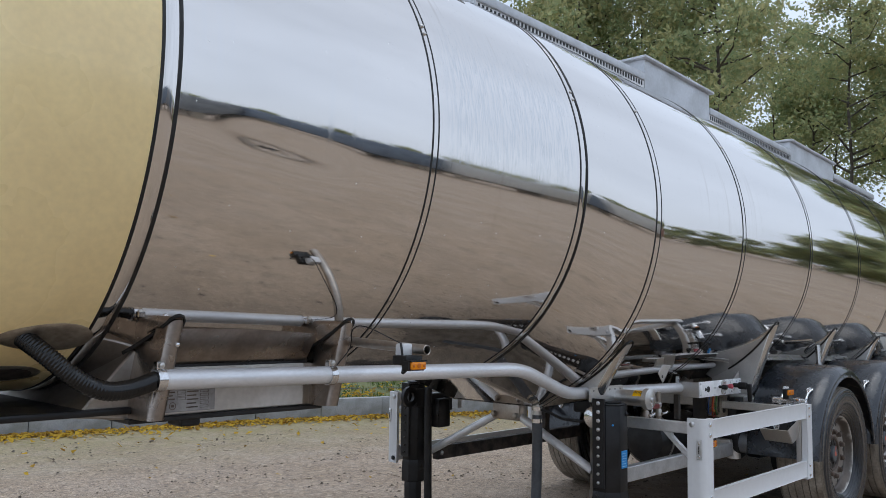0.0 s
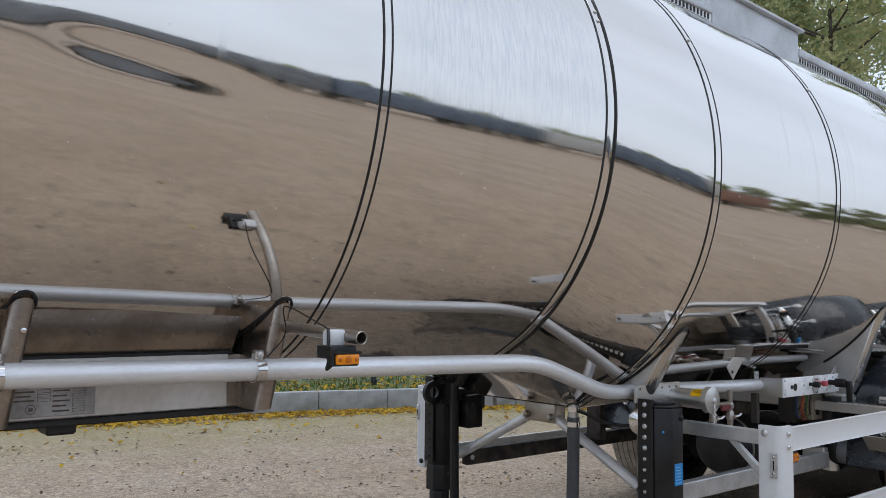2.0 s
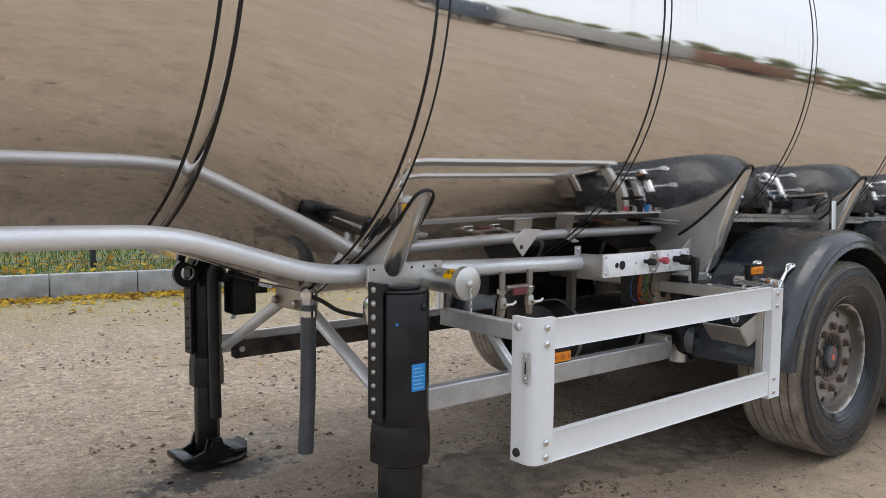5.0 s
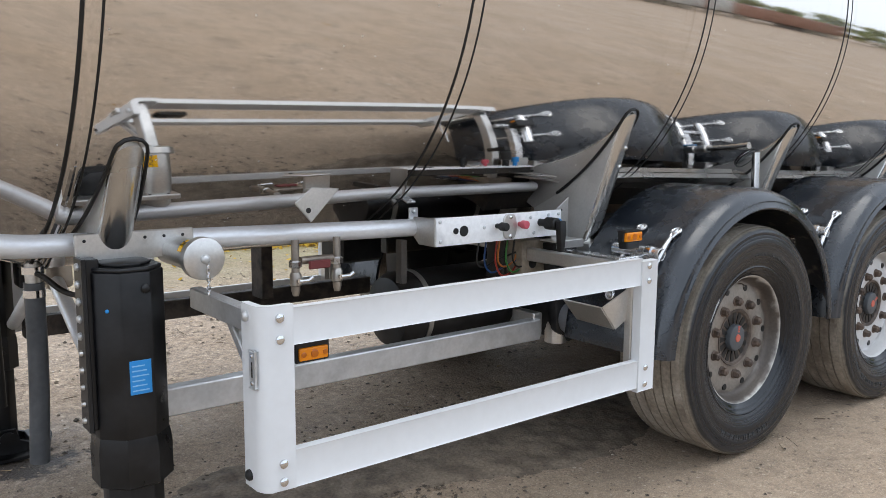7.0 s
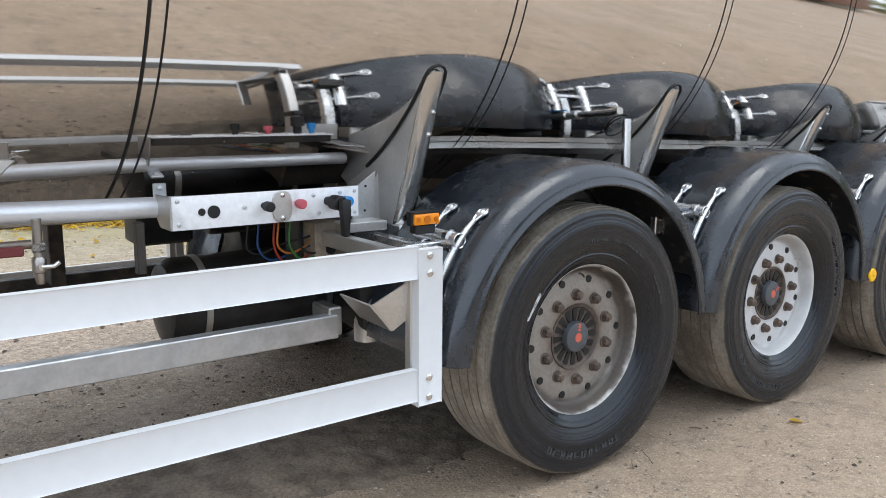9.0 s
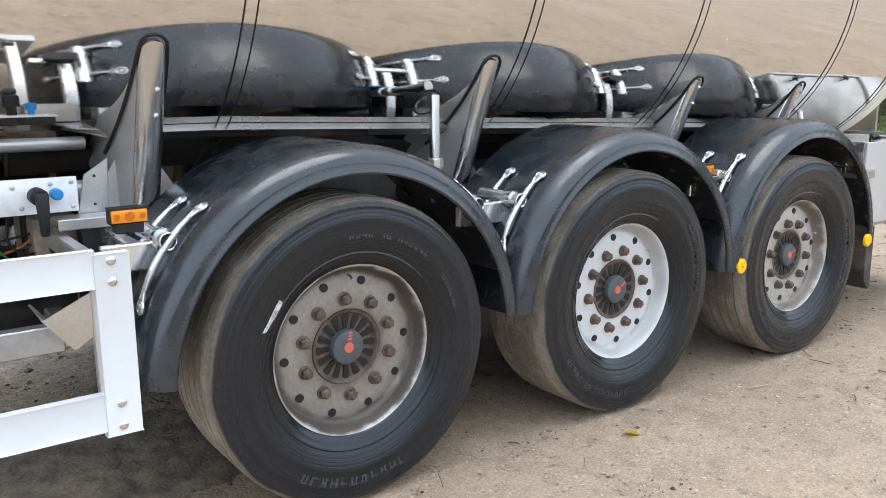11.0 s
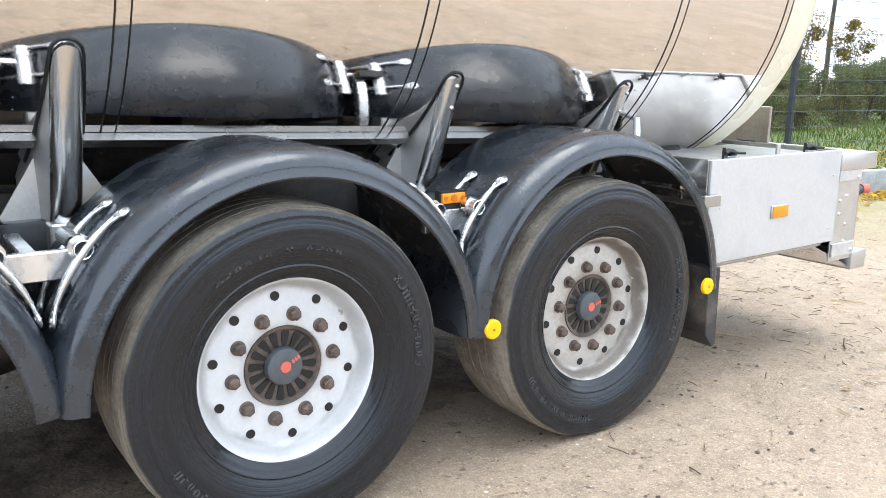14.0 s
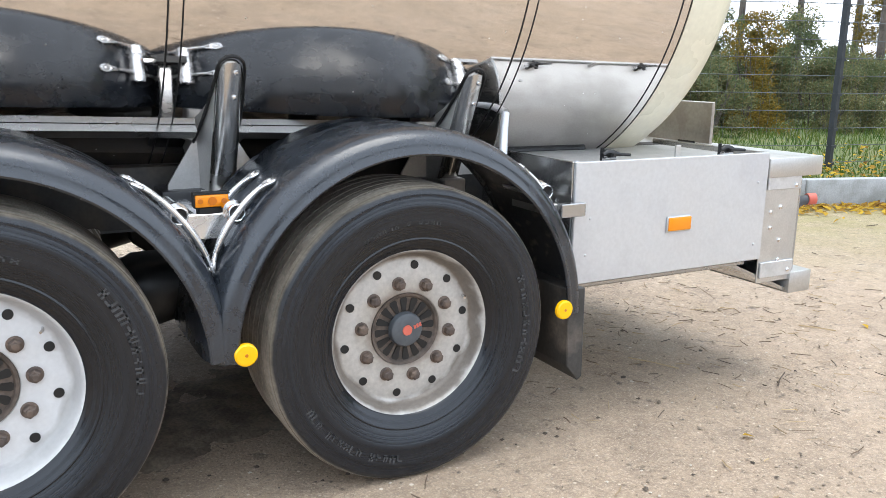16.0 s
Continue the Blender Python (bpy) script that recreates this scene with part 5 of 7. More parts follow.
# ---- side guards ----
def side_guard(s, dx=0.0):
    bm = B()
    poly = [(-2.262, 1.215), (-2.262, 1.192), (-2.318, 1.192), (-2.331, 1.185), (-2.338, 1.170), (-2.339, 1.105), (-2.361, 1.105), (-2.361, 1.172), (-2.357, 1.188), (-2.348, 1.202), (-2.334, 1.2115)]
    prism(bm, [(p[0] + dx, s * p[1]) for p in poly], "z", 0.465, 0.978)
    post = part("side_guard", bm, WHITE, TRAILER, "white coated aluminium side guard", smooth=50)
    for z0, z1 in ((0.866, 0.968), (0.466, 0.572)):
        bm = B()
        box(bm, -2.266 + dx, -0.795, s * 1.187, s * 1.212, z0, z1, 0.003, 2)
        part("rail", bm, WHITE, post)
    bm = B()
    box(bm, -0.799, -0.707, s * 1.183, s * 1.216, 0.450, 0.957, 0.003, 2)
    part("end_post", bm, WHITE, post)
    for x, z in ((-2.303, 0.944), (-2.303, 0.886), (-2.3, 0.541), (-2.3, 0.49), (-0.755, 0.938), (-0.755, 0.881), (-0.757, 0.541), (-0.757, 0.476)):
        bm = B()
        bolt(bm, (x + (dx if x < -2 else 0), s * 1.2155, z), (0, s, 0), 0.0125, 0.008)
        part("bolt", bm, SHINY, post)
    for z in (0.945, 0.50):
        bm = B()
        bolt(bm, (-2.3605 + dx, s * 1.137, z), (-1, 0, 0), 0.016, 0.014)
        part("corner_bolt", bm, GALV if z > 0.7 else SEAL, post)
    bm = B()
    box(bm, -2.368 + dx, -2.359 + dx, s * 1.166, s * 1.190, 0.757, 0.857, 0.004, 2)
    slot = part("slot_plate", bm, GALV, post, "small steel slot plate")
    for z in (0.77, 0.844):
        bm = B()
        bolt(bm, (-2.3675 + dx, s * 1.178, z), (-1, 0, 0), 0.0062, 0.004)
        part("rivet", bm, SHINY, slot)
    bm = B()
    box(bm, -2.3688 + dx, -2.366 + dx, s * 1.175, s * 1.181, 0.786, 0.828)
    part("slot", bm, SEAL, slot, "dark narrow slot")
    bm = B()
    box(bm, -2.338, -2.298, s * 1.19, s * 0.68, 0.885, 0.95, 0.004, 1)
    arm = part("guard_arm", bm, GALV, post, "galvanised guard arm")
    bm = B()
    prism(bm, [(s * 0.93, 0.89), (s * 0.97, 0.89), (s * 1.185, 0.70), (s * 1.185, 0.65)], "x", -2.332, -2.304, 0.003, 1)
    part("brace", bm, GALV, arm)
    bm = B()
    box(bm, -0.80, -0.76, s * 1.18, s * 0.45, 0.885, 0.94, 0.004, 1)
    box(bm, -0.80, -0.765, s * 1.175, s * 1.14, 0.50, 0.94, 0.004, 1)
    part("rear_arm", bm, STEEL, post)
    bm = B()
    box(bm, -2.226, -2.136, s * 1.18, s * 1.168, 0.804, 0.840, 0.004, 2)
    lamp = part("marker_lamp", bm, AMBER, TRAILER, "amber side marker lamp")
    bm = B()
    box(bm, -2.234, -2.126, s * 1.169, s * 1.14, 0.796, 0.866, 0.004, 1)
    part("lamp_base", bm, SEAL, lamp, "black rubber lamp base")
    for d in (-0.034, 0.0, 0.034):
        bm = B()
        bolt(bm, (-2.18 + d, s * 1.18, 0.822), (0, s, 0), 0.008 if d else 0.012, 0.003)
        part("lens_dot", bm, AMBER_DARK, lamp)


side_guard(-1)
side_guard(1, -0.17)

# ---- hose tube along the side ----
bm = B()
tube(bm, smooth_path([(-5.415, -0.73, 1.303), (-3.42, -0.73, 1.272), (-2.86, -0.63, 1.108), (-2.60, -0.575, 1.096), (-0.62, -0.55, 1.045)], 10, 0.14), 0.0345, 24)
hose_tube = part("hose_tube", bm, PIPE, TRAILER, "long bent satin steel hose tube", smooth=60)
for x, z in ((-5.402, 1.303), (-4.667, 1.29)):
    bm = B()
    lathe(bm, [(0.0355, -0.016), (0.04, -0.016), (0.04, 0.016), (0.0355, 0.016)], 28, closed=True)
    bmesh.ops.transform(bm, matrix=Matrix.Translation((x, -0.73, z)) @ Matrix.Rotation(math.pi / 2, 4, 'Z'), verts=bm.verts[:])
    box(bm, x - 0.014, x + 0.014, -0.745, -0.715, z + 0.034, z + 0.062, 0.003, 1)
    cl = part("tube_clamp", bm, SHINY, hose_tube)
    bm = B()
    bolt(bm, (x, -0.745, z + 0.05), (0, -1, 0), 0.011, 0.012)
    part("bolt", bm, STEEL, cl)
# ribbed black hose from the tube's front end up to the front cap
spine = smooth_path([(-5.41, -0.73, 1.303), (-5.50, -0.745, 1.278), (-5.60, -0.755, 1.272), (-5.695, -0.74, 1.325), (-5.77, -0.70, 1.40), (-5.81, -0.63, 1.447)], 8, 0.07)
fine = []
for a, b in zip(spine, spine[1:]):
    n = max(1, int((b - a).length / 0.0025))
    fine += [a + (b - a) * k / n for k in range(n)]
bm = B()
tube(bm, fine, 0.03, 18, True, [0.03 + 0.0019 * math.sin(k * 2 * math.pi * 0.0025 / 0.0095) for k in range(len(fine))])
part("ribbed_hose", bm, RIBBED, TRAILER, "black ribbed suction hose", smooth=80)
bm = B()
rings = []
for o, sc in ((0.0, 1.0), (0.006, 0.97), (0.007, 0.6), (0.007, 0.05)):
    ring = []
    for k in range(36):
        t = 2 * math.pi * k / 36
        x, ph = -5.745 + 0.15 * sc * math.cos(t), 36.3 + (3.9 + 0.9 * math.cos(t)) * sc * math.sin(t)
        ring.append(hull(x, ph, o * 0.6))
    rings.append(ring)
ring_strip(bm, rings, True, True)
part("hose_collar", bm, COLLAR, TRAILER, "oval steel hose collar in the front cap", smooth=60)

bm = B()
rings = []
for o, sc in ((0.0, 1.0), (0.004, 0.96), (0.004, 0.8)):
    rings.append([hull(-5.80 + 0.13 * sc * math.cos(t), 23.0 + 4.0 * sc * math.sin(t), o) for t in (2 * math.pi * k / 32 for k in range(32))])
ring_strip(bm, rings, True, True)
lowc = part("lower_collar", bm, COLLAR, TRAILER, "small oval steel collar low on the cap", smooth=60)
bm = B()
ring_strip(bm, [[hull(-5.80 + 0.1 * math.cos(t), 23.0 + 2.9 * math.sin(t), o) for t in (2 * math.pi * k / 28 for k in range(28))] for o in (0.0, 0.006)], True, True)
part("opening", bm, RUSTY, lowc, "dark brown oval opening")

# ---- front cabinet and coupling plate ----
bm = B()
box(bm, -5.36, -4.66, -0.615, 0.615, 1.165, 1.335, 0.006, 2)
cab = part("front_cabinet", bm, DIRTY_STEEL, TRAILER, "stained steel cabinet below the tank's front")
bm = B()
box(bm, -5.352, -4.715, -0.622, -0.612, 1.17, 1.338, 0.003, 1)
part("blank_panel", bm, WHITE_DIRTY, cab, "plain off-white panel")
bm = B()
box(bm, -5.348, -5.12, -0.6262, -0.621, 1.178, 1.262, 0.0015, 1)
tp = part("type_plate", bm, TYPE_STEEL, cab, "stamped grey steel type plate")
for cx, w, rows in ((-5.337, 0.055, (1.222, 1.234, 1.246)), (-5.235, 0.045, (1.19, 1.204, 1.218, 1.232, 1.246))):
    for k, z in enumerate(rows):
        bm = B()
        box(bm, cx, cx + w - 0.008 * (k % 2), -0.6272, -0.626, z, z + 0.0045)
        part("stamped_bar", bm, HUB, tp)
        bm = B()
        x0, x1, z0, z1 = cx + w + 0.008, cx + w + 0.042, z - 0.002, z + 0.007
        for q in ((x0, x1, z0, z0 + 0.001), (x0, x1, z1 - 0.001, z1), (x0, x0 + 0.001, z0, z1), (x1 - 0.001, x1, z0, z1)):
            box(bm, q[0], q[1], -0.6272, -0.626, q[2], q[3])
        part("stamped_field", bm, HUB, tp)
bm = B()
lathe(bm, [(0.0115, -0.001), (0.0135, -0.001), (0.0135, 0.001), (0.0115, 0.001)], 24, (-5.29, -0.6264, 1.2), closed=True)
box(bm, -5.296, -5.284, -0.6272, -0.626, 1.1955, 1.2045)
part("stamped_ring", bm, HUB, tp)
# Added sheet: its brown stands in for the ground mirrored above the cabinet.
bm = B()
prism(bm, [(-0.606, 1.34), (-0.61, 1.34), (-0.70, 1.475), (-0.694, 1.475)], "x", -5.40, -4.70)
part("added_sheet", bm, FRONT_STEEL, cab, "brown sheet added for the ground's reflection between cabinet and tank")
# Black strip added to stand for the dark gap above the panel.
bm = B()
box(bm, -5.36, -4.70, -0.624, -0.50, 1.336, 1.345, 0.002, 1)
part("gap_strip", bm, SEAL, cab, "dark strip added for the gap above the panel")
bm = B()
box(bm, -5.45, -4.62, -0.63, 0.63, 1.148, 1.166, 0.004, 1)
part("floor_sheet", bm, SEAL, cab, "black rubber edged floor sheet")
bm = B()
prism(bm, [(-5.62, 1.18), (-5.36, 1.15), (-5.36, 1.36), (-5.43, 1.40)], "y", -0.6, 0.6, 0.006, 1)
part("front_fold", bm, DIRTY_STEEL, cab)
bm = B()
box(bm, -6.9, -5.42, -0.62, 0.62, 1.182, 1.206, 0.006, 2)
part("coupling_plate", bm, LEG, TRAILER, "black coupling plate under the front")
bm = B()
box(bm, -5.24, -5.16, -0.6, -0.5, 1.12, 1.15, 0.006, 1)
part("rubber_block", bm, SEAL, cab)

# ---- marker arm ----
bm = B()
rings = []
for y, rr in ((-0.74, 0.019), (-1.21, 0.019), (-1.212, 0.017), (-1.21, 0.0155), (-1.1, 0.0155)):
    rings.append([Vector((-4.575 + (y + 0.74) * 0.06, y, 1.425 + (y + 0.74) * 0.04) ) + Vector((rr * math.cos(t), 0, rr * math.sin(t))) for t in (2 * math.pi * k / 18 for k in range(18))])
ring_strip(bm, rings, True, True)
arm = part("marker_arm", bm, DIRTY_STEEL, TRAILER, "steel tube arm holding a marker lamp")
bm = B()
box(bm, -4.662, -4.61, -1.145, -1.10, 1.38, 1.428, 0.008, 2)
part("junction_box", bm, WHITE, arm, "small white junction box")
bm = B()
box(bm, -4.685, -4.60, -1.185, -1.11, 1.35, 1.385, 0.005, 2)
part("lamp_base", bm, SEAL, arm)
bm = B()
box(bm, -4.683, -4.611, -1.215, -1.203, 1.336, 1.364, 0.004, 2)
ml = part("lamp_lens", bm, AMBER, arm, "amber lamp lens")
bm = B()
box(bm, -4.690, -4.604, -1.204, -1.17, 1.331, 1.369, 0.004, 1)
box(bm, -4.689, -4.605, -1.2145, -1.17, 1.3645, 1.3702)
part("lens_back", bm, SEAL, ml)
for d in (-0.026, 0.0, 0.026):
    bm = B()
    bolt(bm, (-4.647 + d, -1.2145, 1.350), (0, -1, 0), 0.006 if d else 0.010, 0.003)
    part("lens_dot", bm, AMBER_DARK, ml)
bm = B()
tube(bm, smooth_path([(-4.66, -1.13, 1.43), (-4.672, -1.15, 1.40), (-4.675, -1.16, 1.34), (-4.69, -1.17, 1.318), (-4.675, -1.18, 1.335)], 6, 0.03), 0.0045, 8)
part("lamp_cable", bm, SEAL, arm, "thin black lamp cable")
bm = B()
tube(bm, smooth_path([(-4.655, -1.12, 1.43), (-4.70, -0.95, 1.50), (-4.62, -0.80, 1.47), (-4.58, -0.76, 1.40), (-4.64, -0.74, 1.33)], 8, 0.1), 0.0022, 8)
part("wire", bm, SEAL, arm, "thin black wire")

# ---- control panel, valves and tubes in the middle ----
bm = B()
box(bm, -1.36, -0.683, -0.675, -0.667, 1.0, 1.109, 0.002, 2)
panel = part("control_panel", bm, PANEL, TRAILER, "white metal control panel with knobs")
bm = B()
box(bm, -1.354, -0.689, -0.667, -0.63, 1.006, 1.101, 0.003, 1)
part("panel_back", bm, DARK_STEEL, panel, "dark back of the panel")
bm = B()
prism(bm, [(-0.673, 1.0), (-0.673, 1.109), (-0.535, 1.106), (-0.535, 1.03), (-0.57, 1.0)], "x", -1.366, -1.36, 0.002, 1)
part("side_fold", bm, STEEL, panel)
bm = B()
box(bm, -1.362, -1.318, -0.505, -0.495, 1.06, 1.138, 0.003, 1)
bolt(bm, (-1.34, -0.505, 1.122), (0, -1, 0), 0.009, 0.008)
part("hook", bm, GALV, panel)
for x, z, r in ((-1.265, 1.055, 0.012), (-1.225, 1.053, 0.021)):
    bm = B()
    tube(bm, [(x, -0.678, z), (x, -0.67, z)], r, 20)
    part("round_hole", bm, SEAL, panel)
for x, z in ((-1.343, 1.094), (-1.34, 1.018), (-0.70, 1.092), (-0.70, 1.016), (-0.865, 1.085), (-0.845, 1.02), (-0.76, 1.09), (-1.12, 1.06)):
    bm = B()
    bolt(bm, (x, -0.675, z), (0, -1, 0), 0.0075, 0.005)
    part("screw", bm, GALV, panel)
bm = B()
prism(bm, [(-0.986 + 0.036 * math.copysign(abs(math.cos(t)) ** 0.6, math.cos(t)), 1.055 + 0.052 * math.copysign(abs(math.sin(t)) ** 0.6, math.sin(t))) for t in (2 * math.pi * (k + 0.5) / 20 for k in range(20))], "y", -0.683, -0.674, 0.003, 1)
part("knob_plate", bm, STEEL, panel, "rounded steel knob plate")
for x, z in ((-0.986, 1.094), (-0.986, 1.016)):
    bm = B()
    bolt(bm, (x, -0.683, z), (0, -1, 0), 0.009, 0.008)
    part("bolt", bm, SHINY, panel)


def knob(x, z, r, ln, mat, label):
    bm = B()
    tube(bm, [(x, y, z) for y in (-0.674, -0.676 - ln * 0.4, -0.676 - ln * 0.42, -0.676 - ln * 0.94, -0.676 - ln)], r, 18, True, [r * 0.6, r * 0.6, r, r, r * 0.8])
    return part("knob", bm, mat, panel, label)


knob(-1.052, 1.062, 0.017, 0.06, SEAL, "black push knob")
knob(-0.928, 1.062, 0.017, 0.045, PINK, "faded red push knob")
knob(-0.753, 1.062, 0.0175, 0.06, BLUE, "blue push knob")
kn = knob(-0.809, 1.062, 0.026, 0.10, SEAL, "black lever knob")
bm = B()
prism(bm, [(-0.828, 1.078), (-0.79, 1.078), (-0.792, 1.04), (-0.797, 0.95), (-0.82, 0.95), (-0.824, 1.04)], "y", -0.81, -0.782, 0.006, 2)
part("lever", bm, SEAL, kn)
panel.matrix_local = Matrix.Translation((-0.027, -0.035, 0.003))
# lug plate on the tank's flank
bm = B()
prism(bm, [(-1.99, 1.199), (-1.925, 1.250), (-1.818, 1.242), (-1.929, 1.131)], "y", -0.726, -0.718, 0.003, 1)
lugp = part("lug_plate", bm, STEEL, TRAILER, "rhombic steel lug plate with a hole")
bm = B()
tube(bm, [(-1.94, -0.7275, 1.173), (-1.94, -0.72, 1.173)], 0.0095, 14)
part("lug_hole", bm, SEAL, lugp)
bm = B()
box(bm, -1.925, -1.825, -0.722, -0.62, 1.228, 1.243, 0.003, 1)
part("lug_foot", bm, STEEL, lugp)
# document tube with a chained cap
bm = B()
tube(bm, [(-2.365, -0.60, 1.066), (-2.365, -0.862, 1.066)], 0.047, 28)
doc = part("document_tube", bm, STEEL, TRAILER, "steel document tube with a chained cap")
bm = B()
lathe(bm, [(0.0, -0.02), (0.056, -0.02), (0.062, -0.016), (0.063, 0.012), (0.05, 0.014), (0.0, 0.014)], 36, (-2.365, -0.86, 1.066))
cap = part("cap", bm, STEEL, doc, "round polished cap")
bm = B()
bolt(bm, (-2.365, -0.881, 1.066), (0, -1, 0), 0.014, 0.014)
part("cap_screw", bm, GALV, cap)
bm = B()
for k in range(7):
    c = Vector((-2.358, -0.885, 1.045 - 0.013 * k))
    pts = [c + Vector((0.005 * math.cos(t) * (k % 2), 0.005 * math.cos(t) * (1 - k % 2), 0.0085 * math.sin(t))) for t in (2 * math.pi * q / 8 for q in range(9))]
    tube(bm, pts, 0.0018, 5)
part("chain", bm, SHINY, cap, "fine steel chain")
bm = B()
rings = [[Vector((-2.365 + rr * math.cos(t), y, 1.066 + rr * math.sin(t))) for t in (radians(100 + 60 * k / 8) for k in range(9))] for y, rr in ((-0.782, 0.0479), (-0.838, 0.0479))]
ring_strip(bm, rings, False, False)
lab = part("yellow_label", bm, YELLOW, doc, "yellow label")
cu = bpy.data.curves.new("doc_word", 'FONT')
cu.body, cu.size, cu.align_x, cu.align_y, cu.extrude = "DOC", 0.026, 'CENTER', 'CENTER', 0.0004
txt = new("doc_word", cu)
deps = bpy.context.evaluated_depsgraph_get()
word = bpy.data.meshes.new_from_object(txt.evaluated_get(deps))
bpy.data.objects.remove(txt)
word.materials.clear()
word.materials.append(SEAL)
wo = new("lettering", word)
wo.parent = lab
wo.matrix_local = Matrix.Translation((-2.365 + 0.0487 * math.cos(radians(128)), -0.81, 1.066 + 0.0487 * math.sin(radians(128)))) @ Matrix(((0, -0.788, -0.616, 0), (-1, 0, 0, 0), (0, -0.616, 0.788, 0), (0, 0, 0, 1))).to_3x3().to_4x4() @ Matrix.Rotation(math.pi, 4, 'Z')
bm = B()
box(bm, -0.785, -0.622, -0.765, -0.757, 0.952, 0.985, 0.002, 1)
box(bm, -0.785, -0.622, -0.757, -0.66, 0.977, 0.985, 0.002, 1)
part("shelf_angle", bm, STEEL, TRAILER, "bright steel angle")
# web plate at the foot of the first wheel saddle
bm = B()
prism(bm, [(-0.597, 1.157), (-0.608, 0.962), (-0.703, 0.972), (-0.674, 1.108)], "y", -0.648, -0.64, 0.002, 1)
wp = part("web_plate", bm, STEEL, TRAILER, "flat steel web plate with two holes")
for x, z in ((-0.643, 1.102), (-0.647, 1.011)):
    bm = B()
    tube(bm, [(x, -0.6495, z), (x, -0.642, z)], 0.005, 10)
    part("plate_hole", bm, SEAL, wp)
# two drain tubes with taps and a red valve between
for x in (-1.925, -1.757):
    bm = B()
    tube(bm, [(x, -0.6, 1.06), (x, -0.6, 0.94)], 0.014, 16)
    dt = part("drain_tube", bm, DIRTY_STEEL, TRAILER, "steel drain tube with a tap")
    bm = B()
    tube(bm, [(x, -0.6, z) for z in (0.945, 0.935, 0.90, 0.895, 0.88, 0.862)], 0.02, 14, True, [0.017, 0.021, 0.021, 0.016, 0.016, 0.011])
    tap = part("tap", bm, DIRTY_STEEL, dt)
    bm = B()
    tube(bm, [(x, -0.6, z) for z in (0.988, 0.983, 0.965, 0.96)], 0.02, 6, True, [0.018, 0.0225, 0.0225, 0.018])
    part("union_nut", bm, SADDLE, tap)
    bm = B()
    tube(bm, [(x, -0.6, 0.918), (x, -0.632, 0.918)], 0.009, 10)
    part("valve_stem", bm, SHINY, tap)
    bm = B()
    tube(bm, [(x, -0.628, 0.918), (x + 0.035, -0.63, 0.918), (x + 0.05, -0.635, 0.93)], 0.007, 8)
    part("tap_handle", bm, SHINY, tap)
bm = B()
tube(bm, [(-1.905, -0.6, 0.985), (-1.85, -0.6, 0.985), (-1.80, -0.6, 0.985), (-1.775, -0.6, 0.985)], 0.014, 12)
lv = part("valve_link", bm, COLLAR, TRAILER)
bm = B()
box(bm, -1.885, -1.80, -0.632, -0.618, 0.955, 0.985, 0.004, 1)
part("red_handle", bm, DULL_RED, lv, "dull red valve handle")
# air vessel and fittings behind the guard
bm = B()
prof = [(0.0, 0.0), (0.08, 0.0), (0.15, 0.02), (0.172, 0.06), (0.172, 0.8), (0.15, 0.84), (0.08, 0.86), (0.0, 0.86)]
lathe(bm, prof, 40)
bmesh.ops.transform(bm, matrix=Matrix.Translation((-1.30, -0.22, 0.655)) @ Matrix.Rotation(-math.pi / 2, 4, 'Z'), verts=bm.verts[:])
av = part("air_vessel", bm, BLACK, TRAILER, "black compressed air vessel")
for x in (-1.16, -0.66):
    bm = B()
    lathe(bm, [(0.173, -0.012), (0.177, -0.012), (0.177, 0.012), (0.173, 0.012)], 40, closed=True)
    bmesh.ops.transform(bm, matrix=Matrix.Translation((x, -0.22, 0.655)) @ Matrix.Rotation(-math.pi / 2, 4, 'Z'), verts=bm.verts[:])
    part("vessel_band", bm, STEEL, av)
bm = B()
tube(bm, [(-0.62, -0.61, 0.93), (-0.62, -0.61, 0.50)], 0.05, 24)
sl = part("steel_leg", bm, STEEL, TRAILER, "upright steel tube")
bm = B()
box(bm, -0.81, -0.755, -0.66, -0.52, 0.55, 0.66, 0.006, 1)
part("beam_bracket", bm, STEEL, sl)
bm = B()
lathe(bm, [(0.0, -0.03), (0.05, -0.03), (0.068, -0.022), (0.072, -0.01), (0.072, 0.05), (0.05, 0.07), (0.0, 0.07)], 32, (-0.585, -0.71, 0.615))
part("brake_chamber", bm, DULL_PIPE, sl, "dull grey round brake chamber")
bm = B()
for quad in (((-0.915, -0.93, 0.781), (-0.918, -1.125, 0.781), (-0.843, -1.13, 0.688), (-0.845, -0.94, 0.695)),
             ((-0.915, -1.127, 0.781), (-0.756, -1.165, 0.87), (-0.742, -1.165, 0.765), (-0.841, -1.132, 0.688))):
    a, b, c, d = (Vector(p) for p in quad)
    n = (b - a).cross(d - a).normalized() * 0.003
    ring_strip(bm, [[a + n, b + n, c + n, d + n], [a - n, b - n, c - n, d - n]], True, True)
part("chock_holder", bm, STEEL, TRAILER, "folded steel wheel chock holder")
bm = B()
box(bm, -0.832, -0.688, -0.60, -0.50, 0.82, 0.972, 0.01, 2)
vb = part("valve_block", bm, BEIGE, TRAILER, "beige cast valve block")
bm = B()
tube(bm, [(-0.768, -0.606, 0.87), (-0.768, -0.595, 0.87)], 0.02, 18)
part("port", bm, SEAL, vb)
bm = B()
box(bm, -0.66, -0.42, -0.62, -0.56, 0.90, 0.945, 0.005, 1)
part("valve_arm", bm, BEIGE, vb)
